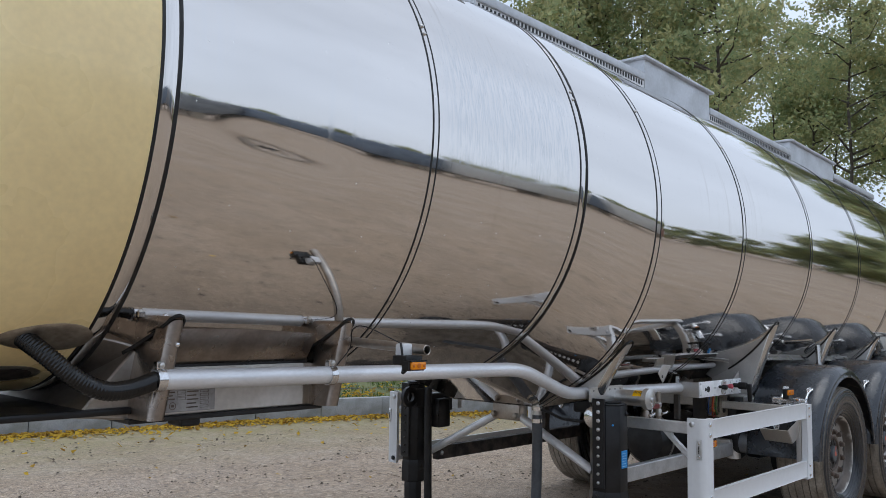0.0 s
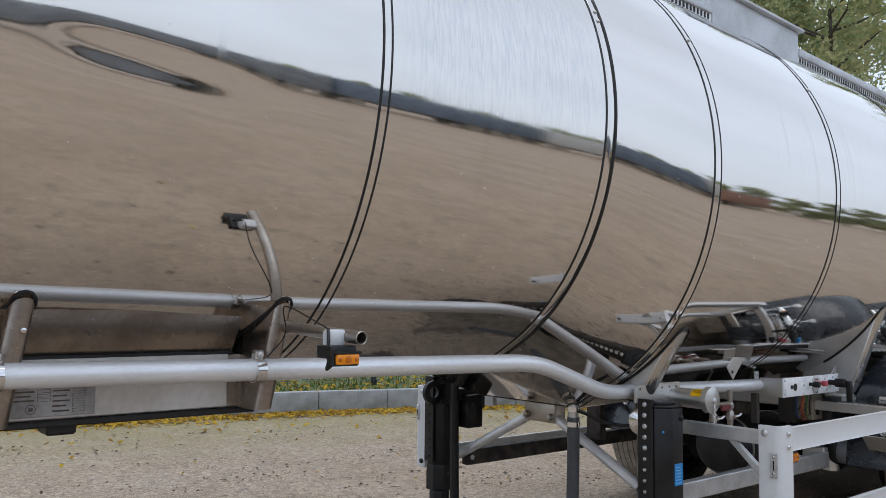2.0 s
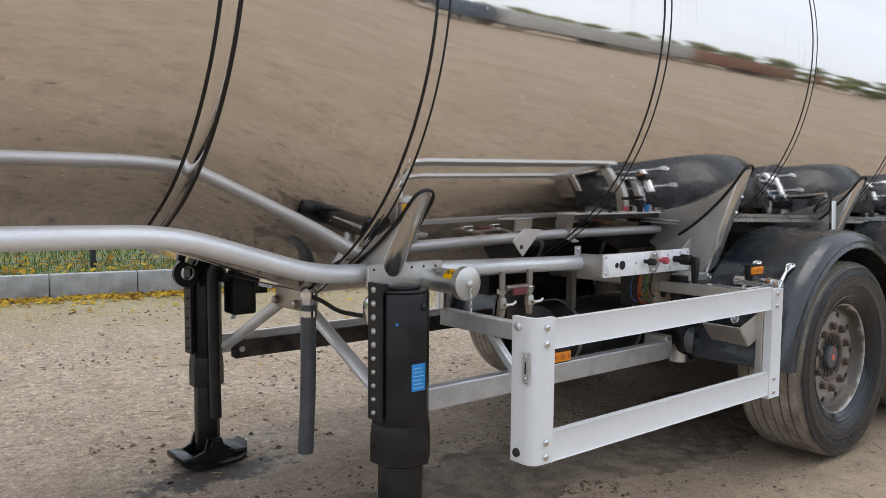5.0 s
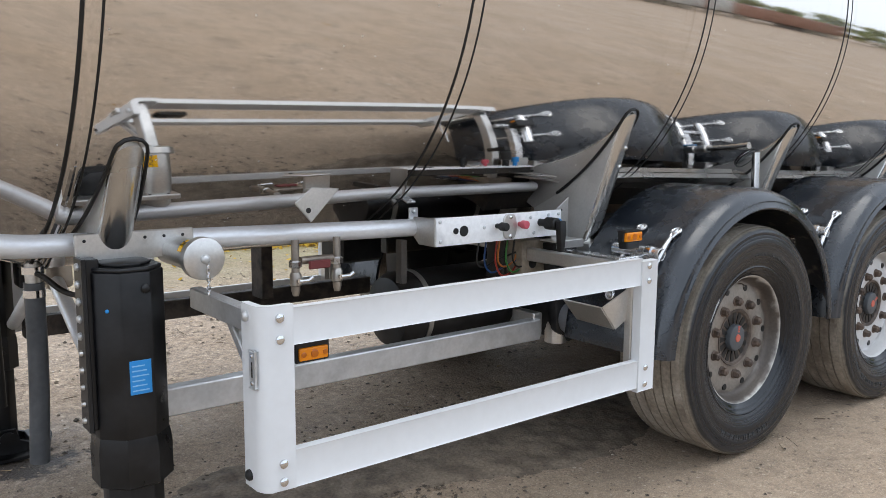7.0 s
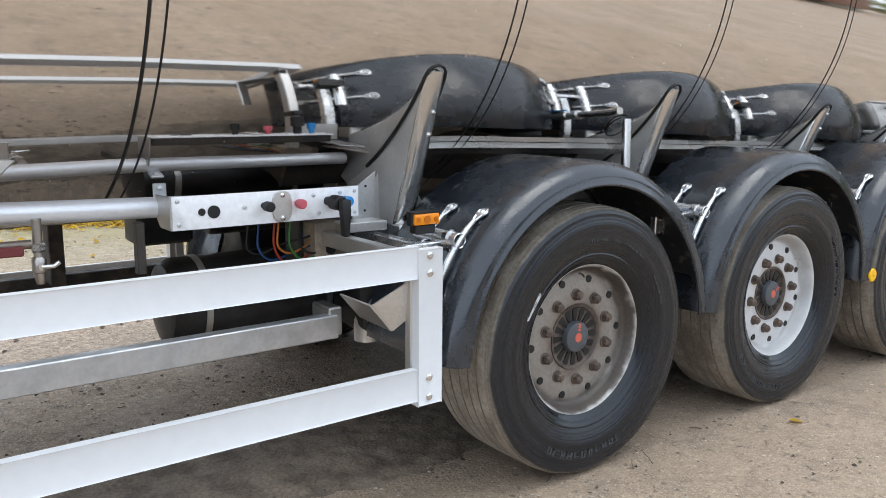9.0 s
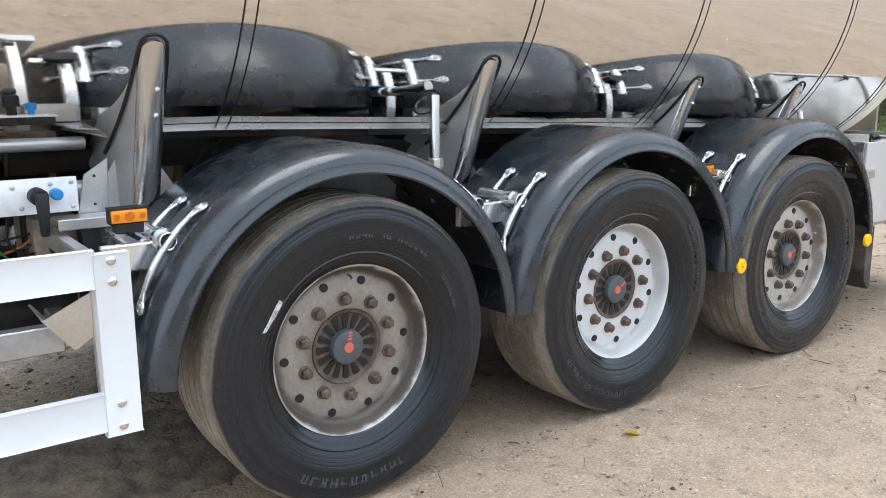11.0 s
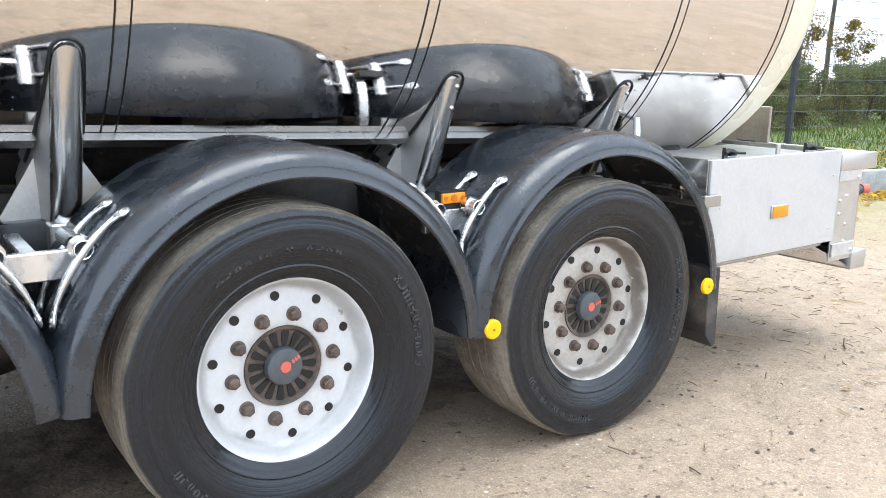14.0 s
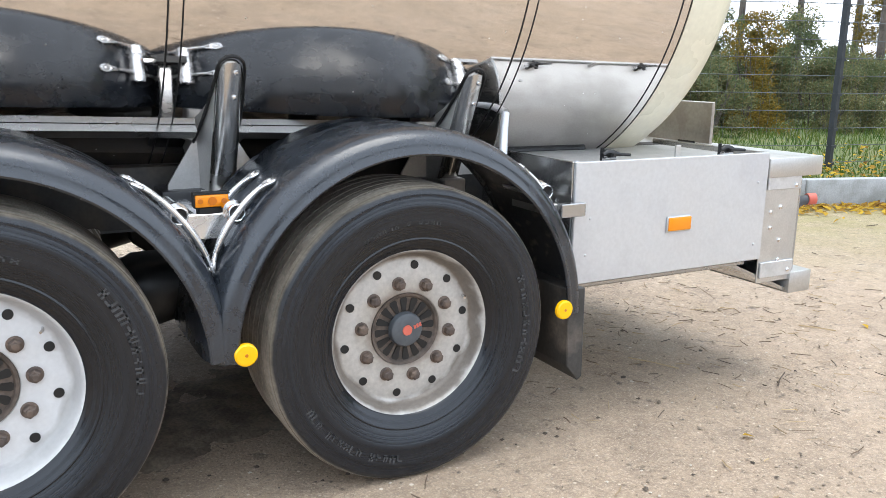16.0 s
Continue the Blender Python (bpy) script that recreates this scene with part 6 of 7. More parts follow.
for k, (mat, dx) in enumerate(((WIRE_RED, 0.0), (WIRE_GREEN, 0.06), (BLUE_LINE, -0.06), (SEAL, 0.1), (WIRE_ORANGE, 0.015), (SEAL, -0.1))):
    bm = B()
    x = -1.0 + dx
    tube(bm, smooth_path([(x, -0.63, 1.02), (x - 0.01, -0.62, 0.90), (x + 0.05, -0.60, 0.825 + 0.01 * k), (x + 0.13, -0.58, 0.84 + 0.012 * k), (-0.83, -0.56, 0.86 + 0.012 * k)], 8, 0.08), 0.004, 8)
    part("air_line", bm, mat, vb)
bm = B()
prism(bm, [(-1.44, 1.02), (-1.412, 1.02), (-1.412, 0.85), (-1.44, 0.85)], "y", -0.56, -0.52, 0.003, 1)
part("panel_post", bm, DARK_STEEL, panel)
bm = B()
box(bm, -1.22, -0.98, 0.25, 0.45, 0.80, 0.97, 0.012, 1)
part("black_case", bm, BLACK, TRAILER)
bm = B()
box(bm, -1.98, -1.72, -0.02, 0.2, 0.955, 0.985, 0.006, 1)
part("flat_box", bm, BLACK, TRAILER)
bm = B()
box(bm, -1.52, -1.46, 0.5, 0.62, 0.62, 1.12, 0.004, 1)
part("far_post", bm, RUSTY, TRAILER)


# ---- upright drain with ball valve between the first wheels ----
bm = B()
tube(bm, [(0.575, -0.835, 1.345), (0.565, -0.85, 1.10)], 0.021, 18)
dv = part("drain_pipe", bm, SADDLE, TRAILER, "upright steel drain pipe with a ball valve")
bm = B()
tube(bm, [(0.565, -0.85, z) for z in (1.105, 1.10, 1.07, 1.065, 1.03, 1.025, 0.99, 0.985, 0.93)], 0.03, 8, True, [0.026, 0.033, 0.033, 0.025, 0.025, 0.033, 0.033, 0.027, 0.027])
part("ball_valve", bm, STEEL, dv)
bm = B()
prism(bm, [(-0.89, 1.06), (-0.88, 1.06), (-0.885, 0.94), (-0.90, 0.94)], "x", 0.515, 0.535, 0.003, 1)
part("valve_handle", bm, BLUE, dv, "blue valve handle")
bm = B()
p = hull(0.583, 46.5)
nrm = Vector((0, -math.sin(radians(46.5)), -math.cos(radians(46.5))))
t1 = Vector((1, 0, 0))
t2 = nrm.cross(t1)
ring_strip(bm, [[p + nrm * o + (t1 * math.cos(a) + t2 * math.sin(a)) * r for a in (2 * math.pi * k / 24 for k in range(24))] for o, r in ((-0.002, 0.058), (0.006, 0.056), (0.008, 0.045), (0.008, 0.01))], True, True)
fl = part("flange", bm, SADDLE, dv, "round polished flange with a black seal")
bm = B()
tube(bm, [p + nrm * 0.004 + (t1 * math.cos(a) + t2 * math.sin(a)) * 0.059 for a in (2 * math.pi * k / 28 for k in range(29))], 0.004, 6)
part("flange_ring", bm, SEAL, fl)

# ---- rear locker, bumper ----
bm = B()
box(bm, 3.318, 4.33, -1.136, -0.45, 0.60, 1.024, 0.005, 1)
lk = part("rear_locker", bm, STEEL, TRAILER, "satin steel rear locker box")
bm = B()
box(bm, 3.309, 4.342, -1.152, -1.136, 0.588, 1.056, 0.003, 1)
door = part("locker_door", bm, GREY_BOX, lk, "pale grey locker door")
bm = B()
box(bm, 3.32, 4.328, -1.134, -0.45, 1.025, 1.033, 0.003, 1)
part("lid", bm, BRUSHED, lk, "sunken brushed steel lid")
for q in ((3.305, 3.317, -1.1355, -0.44), (4.331, 4.343, -1.1355, -0.44)):
    bm = B()
    box(bm, *q, 0.60, 1.0565, 0.003, 1)
    part("end_sheet", bm, SILL, lk, "bright folded end sheet")
# rubber strip between the tank and the lid
bm = B()
pts = []
for k in range(13):
    x = 3.2 + 0.05 * k
    cz, r = section(x)
    pts.append(hull(x, math.degrees(math.acos((cz - 1.04) / r)), 0.004))
tube(bm, pts, 0.014, 8)
part("rubber_strip", bm, SEAL, lk, "black rubber strip along the tank")
bm = B()
box(bm, 3.312, 4.27, -1.135, -0.6, 0.565, 0.588, 0.006, 1)
part("floor_fold", bm, SILL, lk, "dark folded floor edge")
bm = B()
box(bm, 3.772, 3.904, -1.160, -1.152, 0.755, 0.820, 0.005, 2)
refl = part("reflector_frame", bm, GALV, door, "pale reflector frame")
bm = B()
box(bm, 3.778, 3.898, -1.166, -1.158, 0.760, 0.815, 0.004, 2)
part("amber_reflector", bm, AMBER, refl, "rectangular amber reflector")
for x, z in ((3.385, 0.84), (4.285, 0.93), (3.37, 0.70), (4.29, 0.66)):
    bm = B()
    bolt(bm, (x, -1.152, z), (0, -1, 0), 0.006, 0.004)
    part("rivet", bm, GALV, door)
for x, y in ((3.52, -1.09), (4.13, -1.11)):
    bm = B()
    box(bm, x - 0.035, x + 0.02, y - 0.012, y + 0.012, 1.032, 1.062, 0.002, 1)
    lt = part("latch", bm, SHINY, lk, "rubber lid latch")
    bm = B()
    tube(bm, [(x - 0.04, y, 1.072), (x - 0.02, y, 1.08), (x + 0.005, y - 0.003, 1.078), (x + 0.03, y - 0.006, 1.072), (x + 0.085, y - 0.014, 1.068)], 0.012, 10, True, [0.008, 0.014, 0.013, 0.0075, 0.006])
    part("latch_strap", bm, SEAL, lt)
    bm = B()
    tube(bm, [(x - 0.005, y - 0.03, 1.07), (x - 0.005, y + 0.03, 1.07)], 0.008, 8)
    tube(bm, [(x - 0.03, y + 0.016, 1.032), (x - 0.03, y + 0.016, 1.096)], 0.008, 8)
    part("latch_pin", bm, SEAL, lt)
bm = B()
box(bm, 3.83, 3.856, -1.12, -1.108, 1.03, 1.10, 0.002, 1)
part("lid_tab", bm, STEEL, lk)
bm = B()
bolt(bm, (3.44, -0.98, 1.033), (0, 0, 1), 0.01, 0.008)
part("rivet", bm, GALV, lk)
bm = B()
box(bm, 3.215, 3.325, -1.20, -1.165, 0.862, 0.912, 0.003, 1)
hb = part("hinge_bracket", bm, SILL, lk, "folded steel bracket")
bm = B()
box(bm, 3.3255, 3.328, -1.194, -1.171, 0.868, 0.906)
part("bracket_mouth", bm, SEAL, hb)
bm = B()
box(bm, 3.195, 3.235, -1.165, -0.9, 0.865, 0.908, 0.003, 1)
part("bracket_arm", bm, STEEL, hb)
stub(lk, 3.175, 0.955, -0.9, -1.16, 0.026)
bm = B()
box(bm, 4.352, 4.575, -1.135, -1.127, 0.47, 1.0, 0.002, 1)
bp = part("rear_bumper", bm, STEEL, TRAILER, "folded steel rear bumper")
bm = B()
box(bm, 4.348, 4.69, -1.155, 1.155, 0.945, 1.03, 0.006, 2)
part("cross_fold", bm, STEEL, bp)
bm = B()
box(bm, 4.555, 4.70, -1.15, 1.15, 0.405, 0.505, 0.006, 2)
part("cross_fold", bm, STEEL, bp)
bm = B()
prism(bm, [(4.19, 0.565), (4.56, 0.41), (4.56, 0.425), (4.19, 0.58)], "y", -1.13, 1.13)
part("under_sheet", bm, SILL, bp)
for z in (0.925, 0.53):
    bm = B()
    box(bm, 4.36, 4.57, -1.146, -1.136, z - 0.036, z + 0.036, 0.003, 1)
    part("splice_plate", bm, GALV, bp)
for x, z in ((4.40, 0.79), (4.405, 0.72), (4.47, 0.66), (4.46, 0.81), (4.475, 0.57), (4.535, 0.905), (4.535, 0.52)):
    bm = B()
    bolt(bm, (x, -1.1345 if 0.56 < z < 0.88 else -1.1455, z), (0, -1, 0), 0.010, 0.009)
    part("bolt", bm, SHINY, bp)
bm = B()
box(bm, 4.575, 4.60, -1.127, 1.127, 0.50, 0.95, 0.004, 1)
part("rear_sheet", bm, SILL, bp)
bm = B()
tube(bm, smooth_path([(4.60, -1.02, 0.76), (4.64, -1.05, 0.77), (4.675, -1.06, 0.81), (4.72, -1.08, 0.82)], 6, 0.03), 0.022, 14, True)
la = part("lamp_arm", bm, GREY_RUBBER, TRAILER, "black rubber outline lamp with a red end")
bm = B()
tube(bm, [(4.71, -1.075, 0.82), (4.745, -1.09, 0.822)], 0.027, 16)
part("red_lens", bm, RED, la)
bm = B()
box(bm, 4.62, 4.64, -0.545, 0.9, 0.98, 1.238, 0.004, 1)
part("rear_cabinet", bm, DIRTY_STEEL, TRAILER, "brown stained steel rear cabinet side")
bm = B()
tube(bm, [(3.20, -0.82, 1.0), (3.215, -0.80, 1.16), (3.235, -0.775, 1.215)], 0.0165, 14)
part("vent_pipe", bm, PIPE, TRAILER, "short bent vent pipe")

# ---- on top of the tank ----
def top_z(x, y, up=0.0):
    cz, r = section(x)
    return cz + math.sqrt(r * r - y * y) + up


for x0, x1, hz in ((-4.75, -3.51, 0.17), (-1.70, -0.68, 0.19), (1.02, 2.2, 0.17)):
    bm = B()
    pts = [(x0, top_z(x0, 0.48, -0.06)), (x1, top_z(x1, 0.48, -0.06)), (x1, top_z(x1, 0.48, hz)), (x0, top_z(x0, 0.48, hz))]
    prism(bm, pts, "y", -0.48, 0.48, 0.005, 1)
    mb = part("manhole_box", bm, TOPBOX, TRAILER, "pale grey manhole box on the tank's top")
    bm = B()
    pts = [(x0 - 0.03, top_z(x0, 0.48, hz)), (x1 + 0.03, top_z(x1, 0.48, hz)), (x1 + 0.03, top_z(x1, 0.48, hz + 0.02)), (x0 - 0.03, top_z(x0, 0.48, hz + 0.02))]
    prism(bm, pts, "y", -0.51, 0.51, 0.004, 1)
    part("lid", bm, TOPBOX, mb)
for a, b in ((-3.51, -1.70), (-0.68, 1.02), (2.2, 3.6)):
    for s in (-1, 1):
        bm = B()
        prism(bm, [(a, top_z(a, 0.48, 0.03)), (b, top_z(b, 0.48, 0.03)), (b, top_z(b, 0.48, 0.085)), (a, top_z(a, 0.48, 0.085))], "y", s * 0.44, s * 0.49, 0.01, 2)
        rail = part("walkway_rail", bm, TOPBOX, TRAILER, "pale walkway edge rail")
        bm = B()
        prism(bm, [(a, top_z(a, 0.5, -0.03)), (b, top_z(b, 0.5, -0.03)), (b, top_z(b, 0.48, 0.032)), (a, top_z(a, 0.48, 0.032))], "y", s * 0.45, s * 0.475)
        part("perforated_skirt", bm, STEEL, rail)
        if s < 0:
            bm = B()
            n = int((b - a) / 0.035)
            for k in range(n):
                x = a + 0.02 + k * 0.035
                z = top_z(x, 0.48, 0.004)
                box(bm, x, x + 0.014, -0.478, -0.474, z - 0.012, z + 0.02)
            tagged(part("perforated_strip", bm, SEAL, rail), "row of dark slots", kind="stuff")


# ---- greenery ----
def leaf_cloud(n, spots, size, rng):
    """Many small bent leaves round the given (centre, radii) clumps."""
    verts, faces = [], []
    for _ in range(n):
        c, rad = rng.choice(spots)
        while True:
            v = Vector((rng.uniform(-1, 1), rng.uniform(-1, 1), rng.uniform(-1, 1)))
            if 0.1 < v.length < 1:
                break
        p = Vector(c) + Vector((v.x * rad[0], v.y * rad[1], v.z * rad[2]))
        u = Vector((rng.gauss(0, 1), rng.gauss(0, 1), rng.gauss(0, 1))).normalized()
        w = u.cross(Vector((rng.gauss(0, 1), rng.gauss(0, 1), rng.gauss(0, 1)))).normalized()
        s = size * rng.uniform(0.5, 1.2)
        k = len(verts)
        nn = u.cross(w) * s * 0.25
        verts += [p - u * s, p + w * s * 0.55 + nn, p + u * s, p - w * s * 0.55 + nn]
        faces += [(k, k + 1, k + 2), (k, k + 2, k + 3)]
    me = bpy.data.meshes.new("leaves")
    me.from_pydata([tuple(v) for v in verts], [], faces)
    return me


def make_tree(seed, height, spread, leaves=9000, size=0.095, low=0.4):
    rng = random.Random(seed)
    tree = new("tree")
    bm = B()
    pts = [(rng.uniform(-0.2, 0.2) * k / 6, rng.uniform(-0.2, 0.2) * k / 6, height * 0.92 * k / 6) for k in range(7)]
    pts[0] = (0, 0, -0.3)
    tube(bm, pts, 0.2, 10, True, [0.085 * (1 - 0.12 * k) for k in range(7)])
    trunk = part("trunk", bm, BARK, tree)
    spots = []
    for k in range(30):
        f = rng.uniform(low, 0.97)
        z = height * f
        a = rng.uniform(0, 2 * math.pi)
        reach = spread * (1.1 - f * 0.75) * rng.uniform(0.5, 1.05)
        e = Vector((reach * math.cos(a), reach * math.sin(a), z + reach * rng.uniform(0.25, 0.6)))
        bm = B()
        b0 = Vector((0, 0, z))
        mid = b0.lerp(e, 0.5) + Vector((rng.uniform(-0.2, 0.2), rng.uniform(-0.2, 0.2), rng.uniform(-0.1, 0.2)))
        tube(bm, [b0, mid, e], 0.05, 6, True, [0.075 * (1.1 - f), 0.045 * (1.1 - f) + 0.008, 0.008])
        part("limb", bm, BARK, tree)
        for q in (0.55, 0.8, 1.0):
            r = rng.uniform(0.5, 1.1) * (1.15 - 0.35 * f)
            spots.append((b0.lerp(e, q) + Vector((rng.uniform(-0.3, 0.3), rng.uniform(-0.3, 0.3), rng.uniform(-0.2, 0.3))), (r, r, r * 0.8)))
    spots.append(((0, 0, height), (0.7, 0.7, 1.2)))
    me = leaf_cloud(leaves, spots, size, rng)
    me.materials.append(TREE_LEAF)
    crown = new("crown", me)
    crown.parent = tree
    return tree


trees = [make_tree(3, 13.0, 3.8), make_tree(5, 15.0, 3.4), make_tree(8, 12.0, 4.0), make_tree(11, 14.0, 3.2), make_tree(14, 9.0, 3.6, 5000, 0.3, 0.04), make_tree(15, 8.0, 4.0, 5000, 0.3, 0.04)]
for i, t in enumerate(trees):
    tagged(t, "tall broadleaf tree with thinning autumn foliage" if i < 4 else "bushy green tree at the yard's far edge", "tree", "trees behind the fence" if i < 4 else "trees across the yard")
rng = random.Random(21)
spots_t = []
for k in range(7):
    a, d = radians(24.5 + 2.4 * k), rng.uniform(28, 36)
    spots_t.append((-6.8 + d * math.cos(a), -3.3 + d * math.sin(a), 1.22, k % 4))
for k in range(7):
    spots_t.append((rng.uniform(33, 40), 1 + 2.5 * k, 1.25, (k + 2) % 4))
for k in range(8):
    spots_t.append((rng.uniform(43, 50), -2 + 3.2 * k, 1.4, k % 4))
for k in range(26):
    a, d = radians(-2 - 2.7 * k), 58 + rng.uniform(-3, 3) + 0.4 * k
    spots_t.append((d * math.cos(a), d * math.sin(a), rng.uniform(0.95, 1.1) * max(0.66, min(1.35, 2.75 - 0.093 * (2 + 2.7 * k))), 4 + k % 2))
for k in range(6):
    for row in (0, 1):
        a, d = radians(-0.5 - 2.2 * k - 1.1 * row), 35 + 0.8 * k + 5 * row + rng.uniform(-1, 1)
        spots_t.append((d * math.cos(a), d * math.sin(a), 1.5 - 0.11 * k + rng.uniform(-0.06, 0.06), 4 + (k + row) % 2))
used = set()
for x, y, sc, kind in spots_t:
    m = pose(x, y, 0.2 if kind < 4 else -0.1, 0, 0, rng.uniform(0, 360))
    t = copy_thing(trees[kind], m) if kind in used else trees[kind]
    used.add(kind)
    t.matrix_basis = m @ Matrix.Scale(sc, 4)


def make_shrub(seed, h, w, mat, n=8000, size=0.047):
    rng = random.Random(seed)
    sh = new("shrub")
    bm = B()
    for k in range(9):
        a = rng.uniform(0, 6.28)
        tube(bm, [(0.1 * math.cos(a), 0.1 * math.sin(a), -0.1), (0.3 * w * math.cos(a), 0.3 * w * math.sin(a), h * 0.5), (0.5 * w * math.cos(a), 0.5 * w * math.sin(a), h * rng.uniform(0.7, 0.95))], 0.02, 5, True, [0.03, 0.018, 0.006])
    part("rootstock", bm, BARK, sh)
    spots = []
    for k in range(26):
        a, f = rng.uniform(0, 6.28), rng.uniform(0.08, 1.0)
        d = w * rng.uniform(0.1, 0.95) * (1 - 0.45 * f)
        r = rng.uniform(0.22, 0.5)
        spots.append(((d * math.cos(a), d * math.sin(a), h * f * rng.uniform(0.85, 1.1)), (r, r, r * 0.9)))
    me = leaf_cloud(n, spots, size, rng)
    me.materials.append(mat)
    c = new("crown", me)
    c.parent = sh
    return sh


AUTUMN = leaf_material("yellowing_foliage", (0.28, 0.19, 0.04), (0.13, 0.12, 0.04), 0.8)
shrubs = [make_shrub(31, 2.9, 1.5, FOLIAGE), make_shrub(32, 2.4, 1.7, FOLIAGE), make_shrub(33, 3.2, 1.4, AUTUMN), make_shrub(34, 2.2, 1.4, FOLIAGE)]
for i, sh in enumerate(shrubs):
    tagged(sh, "shrub with yellowing autumn leaves behind the fence" if i == 2 else "dense dark green shrub behind the fence", "shrub", "shrubs behind the fence")
rng = random.Random(40)
s, i = 54.0, 0
while s < KERB_LENGTH - 38:
    at_bend = 4.0 < kerb_at(s)[0].x < 26.0
    for off in (4.6, 6.2, 8.0, 10.5) if at_bend else (5.5, 7.5):
        p, nrm, u = kerb_at(s + rng.uniform(-0.5, 0.5))
        p = p + nrm * (off + rng.uniform(-0.7, 0.7))
        k = i if i < 4 else rng.choice((0, 1, 3, 0, 1, 3, 2))
        size = rng.uniform(0.78, 1.08) * (0.56 + 0.025 * off if at_bend else 1.0)
        m = pose(p.x, p.y, 0.28, 0, 0, rng.uniform(0, 360)) @ Matrix.Scale(size, 4)
        if i < 4:
            shrubs[i].matrix_basis = m
        else:
            copy_thing(shrubs[k], m)
        i += 1
    s += rng.uniform(1.4, 2.0)
for x, y, size in ((16.6, 9.0, 1.0), (17.9, 9.9, 1.05), (15.9, 10.2, 1.12)):
    copy_thing(shrubs[0], pose(x, y, 0.28, 0, 0, rng.uniform(0, 360)) @ Matrix.Scale(size, 4))


def tufts():
    """Grass blades and low weeds of the verge."""
    rng = random.Random(50)
    verts, faces = [], []
    for _ in range(70000):
        s = rng.uniform(28, KERB_LENGTH - 42)
        p, nrm, u = kerb_at(s)
        d = 0.16 + rng.random() ** 1.6 * 6.0
        p = p + nrm * d + Vector((0, 0, 0.22 + 0.035 * min(d, 4)))
        h = rng.uniform(0.03, 0.085) * (1 + 0.2 * min(d, 4)) * (1.6 if rng.random() < 0.06 else 1)
        a = rng.uniform(0, 6.28)
        w = Vector((math.cos(a), math.sin(a), 0)) * rng.uniform(0.003, 0.011)
        lean = Vector((rng.gauss(0, 0.35), rng.gauss(0, 0.35), 1)) * h
        k = len(verts)
        verts += [p - w, p + w, p + lean * 0.6 + w * 0.8, p + lean, p + lean * 0.6 - w * 0.8]
        faces += [(k, k + 1, k + 2, k + 4), (k + 4, k + 2, k + 3)]
    me = bpy.data.meshes.new("grass")
    me.from_pydata([tuple(v) for v in verts], [], faces)
    me.materials.append(BLADE)
    tagged(new("grass", me), "green grass and weeds of the verge", "grass", kind="stuff")


BLADE = leaf_material("grass_blades", (0.065, 0.125, 0.03), (0.16, 0.185, 0.055), 0.9)
tufts()


LEAF_Y = leaf_material("fallen_yellow_leaf", (0.62, 0.42, 0.06), (0.25, 0.14, 0.04), 1.5)


def leaf_litter():
    rng = random.Random(60)
    verts, faces = [], []

    def leaf(p, s):
        a, b = rng.uniform(0, 6.28), rng.gauss(0, 0.35)
        u, w = Vector((math.cos(a), math.sin(a), b)), Vector((-math.sin(a), math.cos(a), rng.gauss(0, 0.3)))
        k = len(verts)
        up = Vector((0, 0, s * rng.uniform(0.05, 0.4)))
        verts.extend([p - u * s, p - u * s * 0.2 + w * s * 0.7 + up, p + u * s, p - u * s * 0.2 - w * s * 0.7 + up, p + Vector((0, 0, 0.002))])
        faces.extend([(k, k + 4, k + 1), (k + 1, k + 4, k + 2), (k + 2, k + 4, k + 3), (k + 3, k + 4, k)])
    for _ in range(22000):
        s = rng.uniform(30, KERB_LENGTH - 45)
        p, nrm, u = kerb_at(s)
        d = -abs(rng.gauss(0.0, 0.24)) - 0.015
        if rng.random() < 0.3:
            d = 0.16 + abs(rng.gauss(0, 0.9))
        elif rng.random() < 0.09:
            d = -abs(rng.gauss(0, 0.9))
        z = 0.012 if d < 0 else 0.25 + 0.035 * min(d, 4) + rng.uniform(0, 0.06)
        leaf(p + nrm * d + Vector((0, 0, z + rng.uniform(0, 0.012))), rng.uniform(0.02, 0.052))
    for _ in range(75):
        x, y = rng.uniform(-5, 9), rng.uniform(-4, 6.5)
        leaf(Vector((x, y, 0.004 + ground_rise(x, y))), rng.uniform(0.016, 0.035))
    me = bpy.data.meshes.new("leaf_litter")
    me.from_pydata([tuple(v) for v in verts], [], faces)
    me.materials.append(LEAF_Y)
    tagged(new("leaf_litter", me), "yellow fallen leaves lying along the kerb", "leaves", kind="stuff")


leaf_litter()


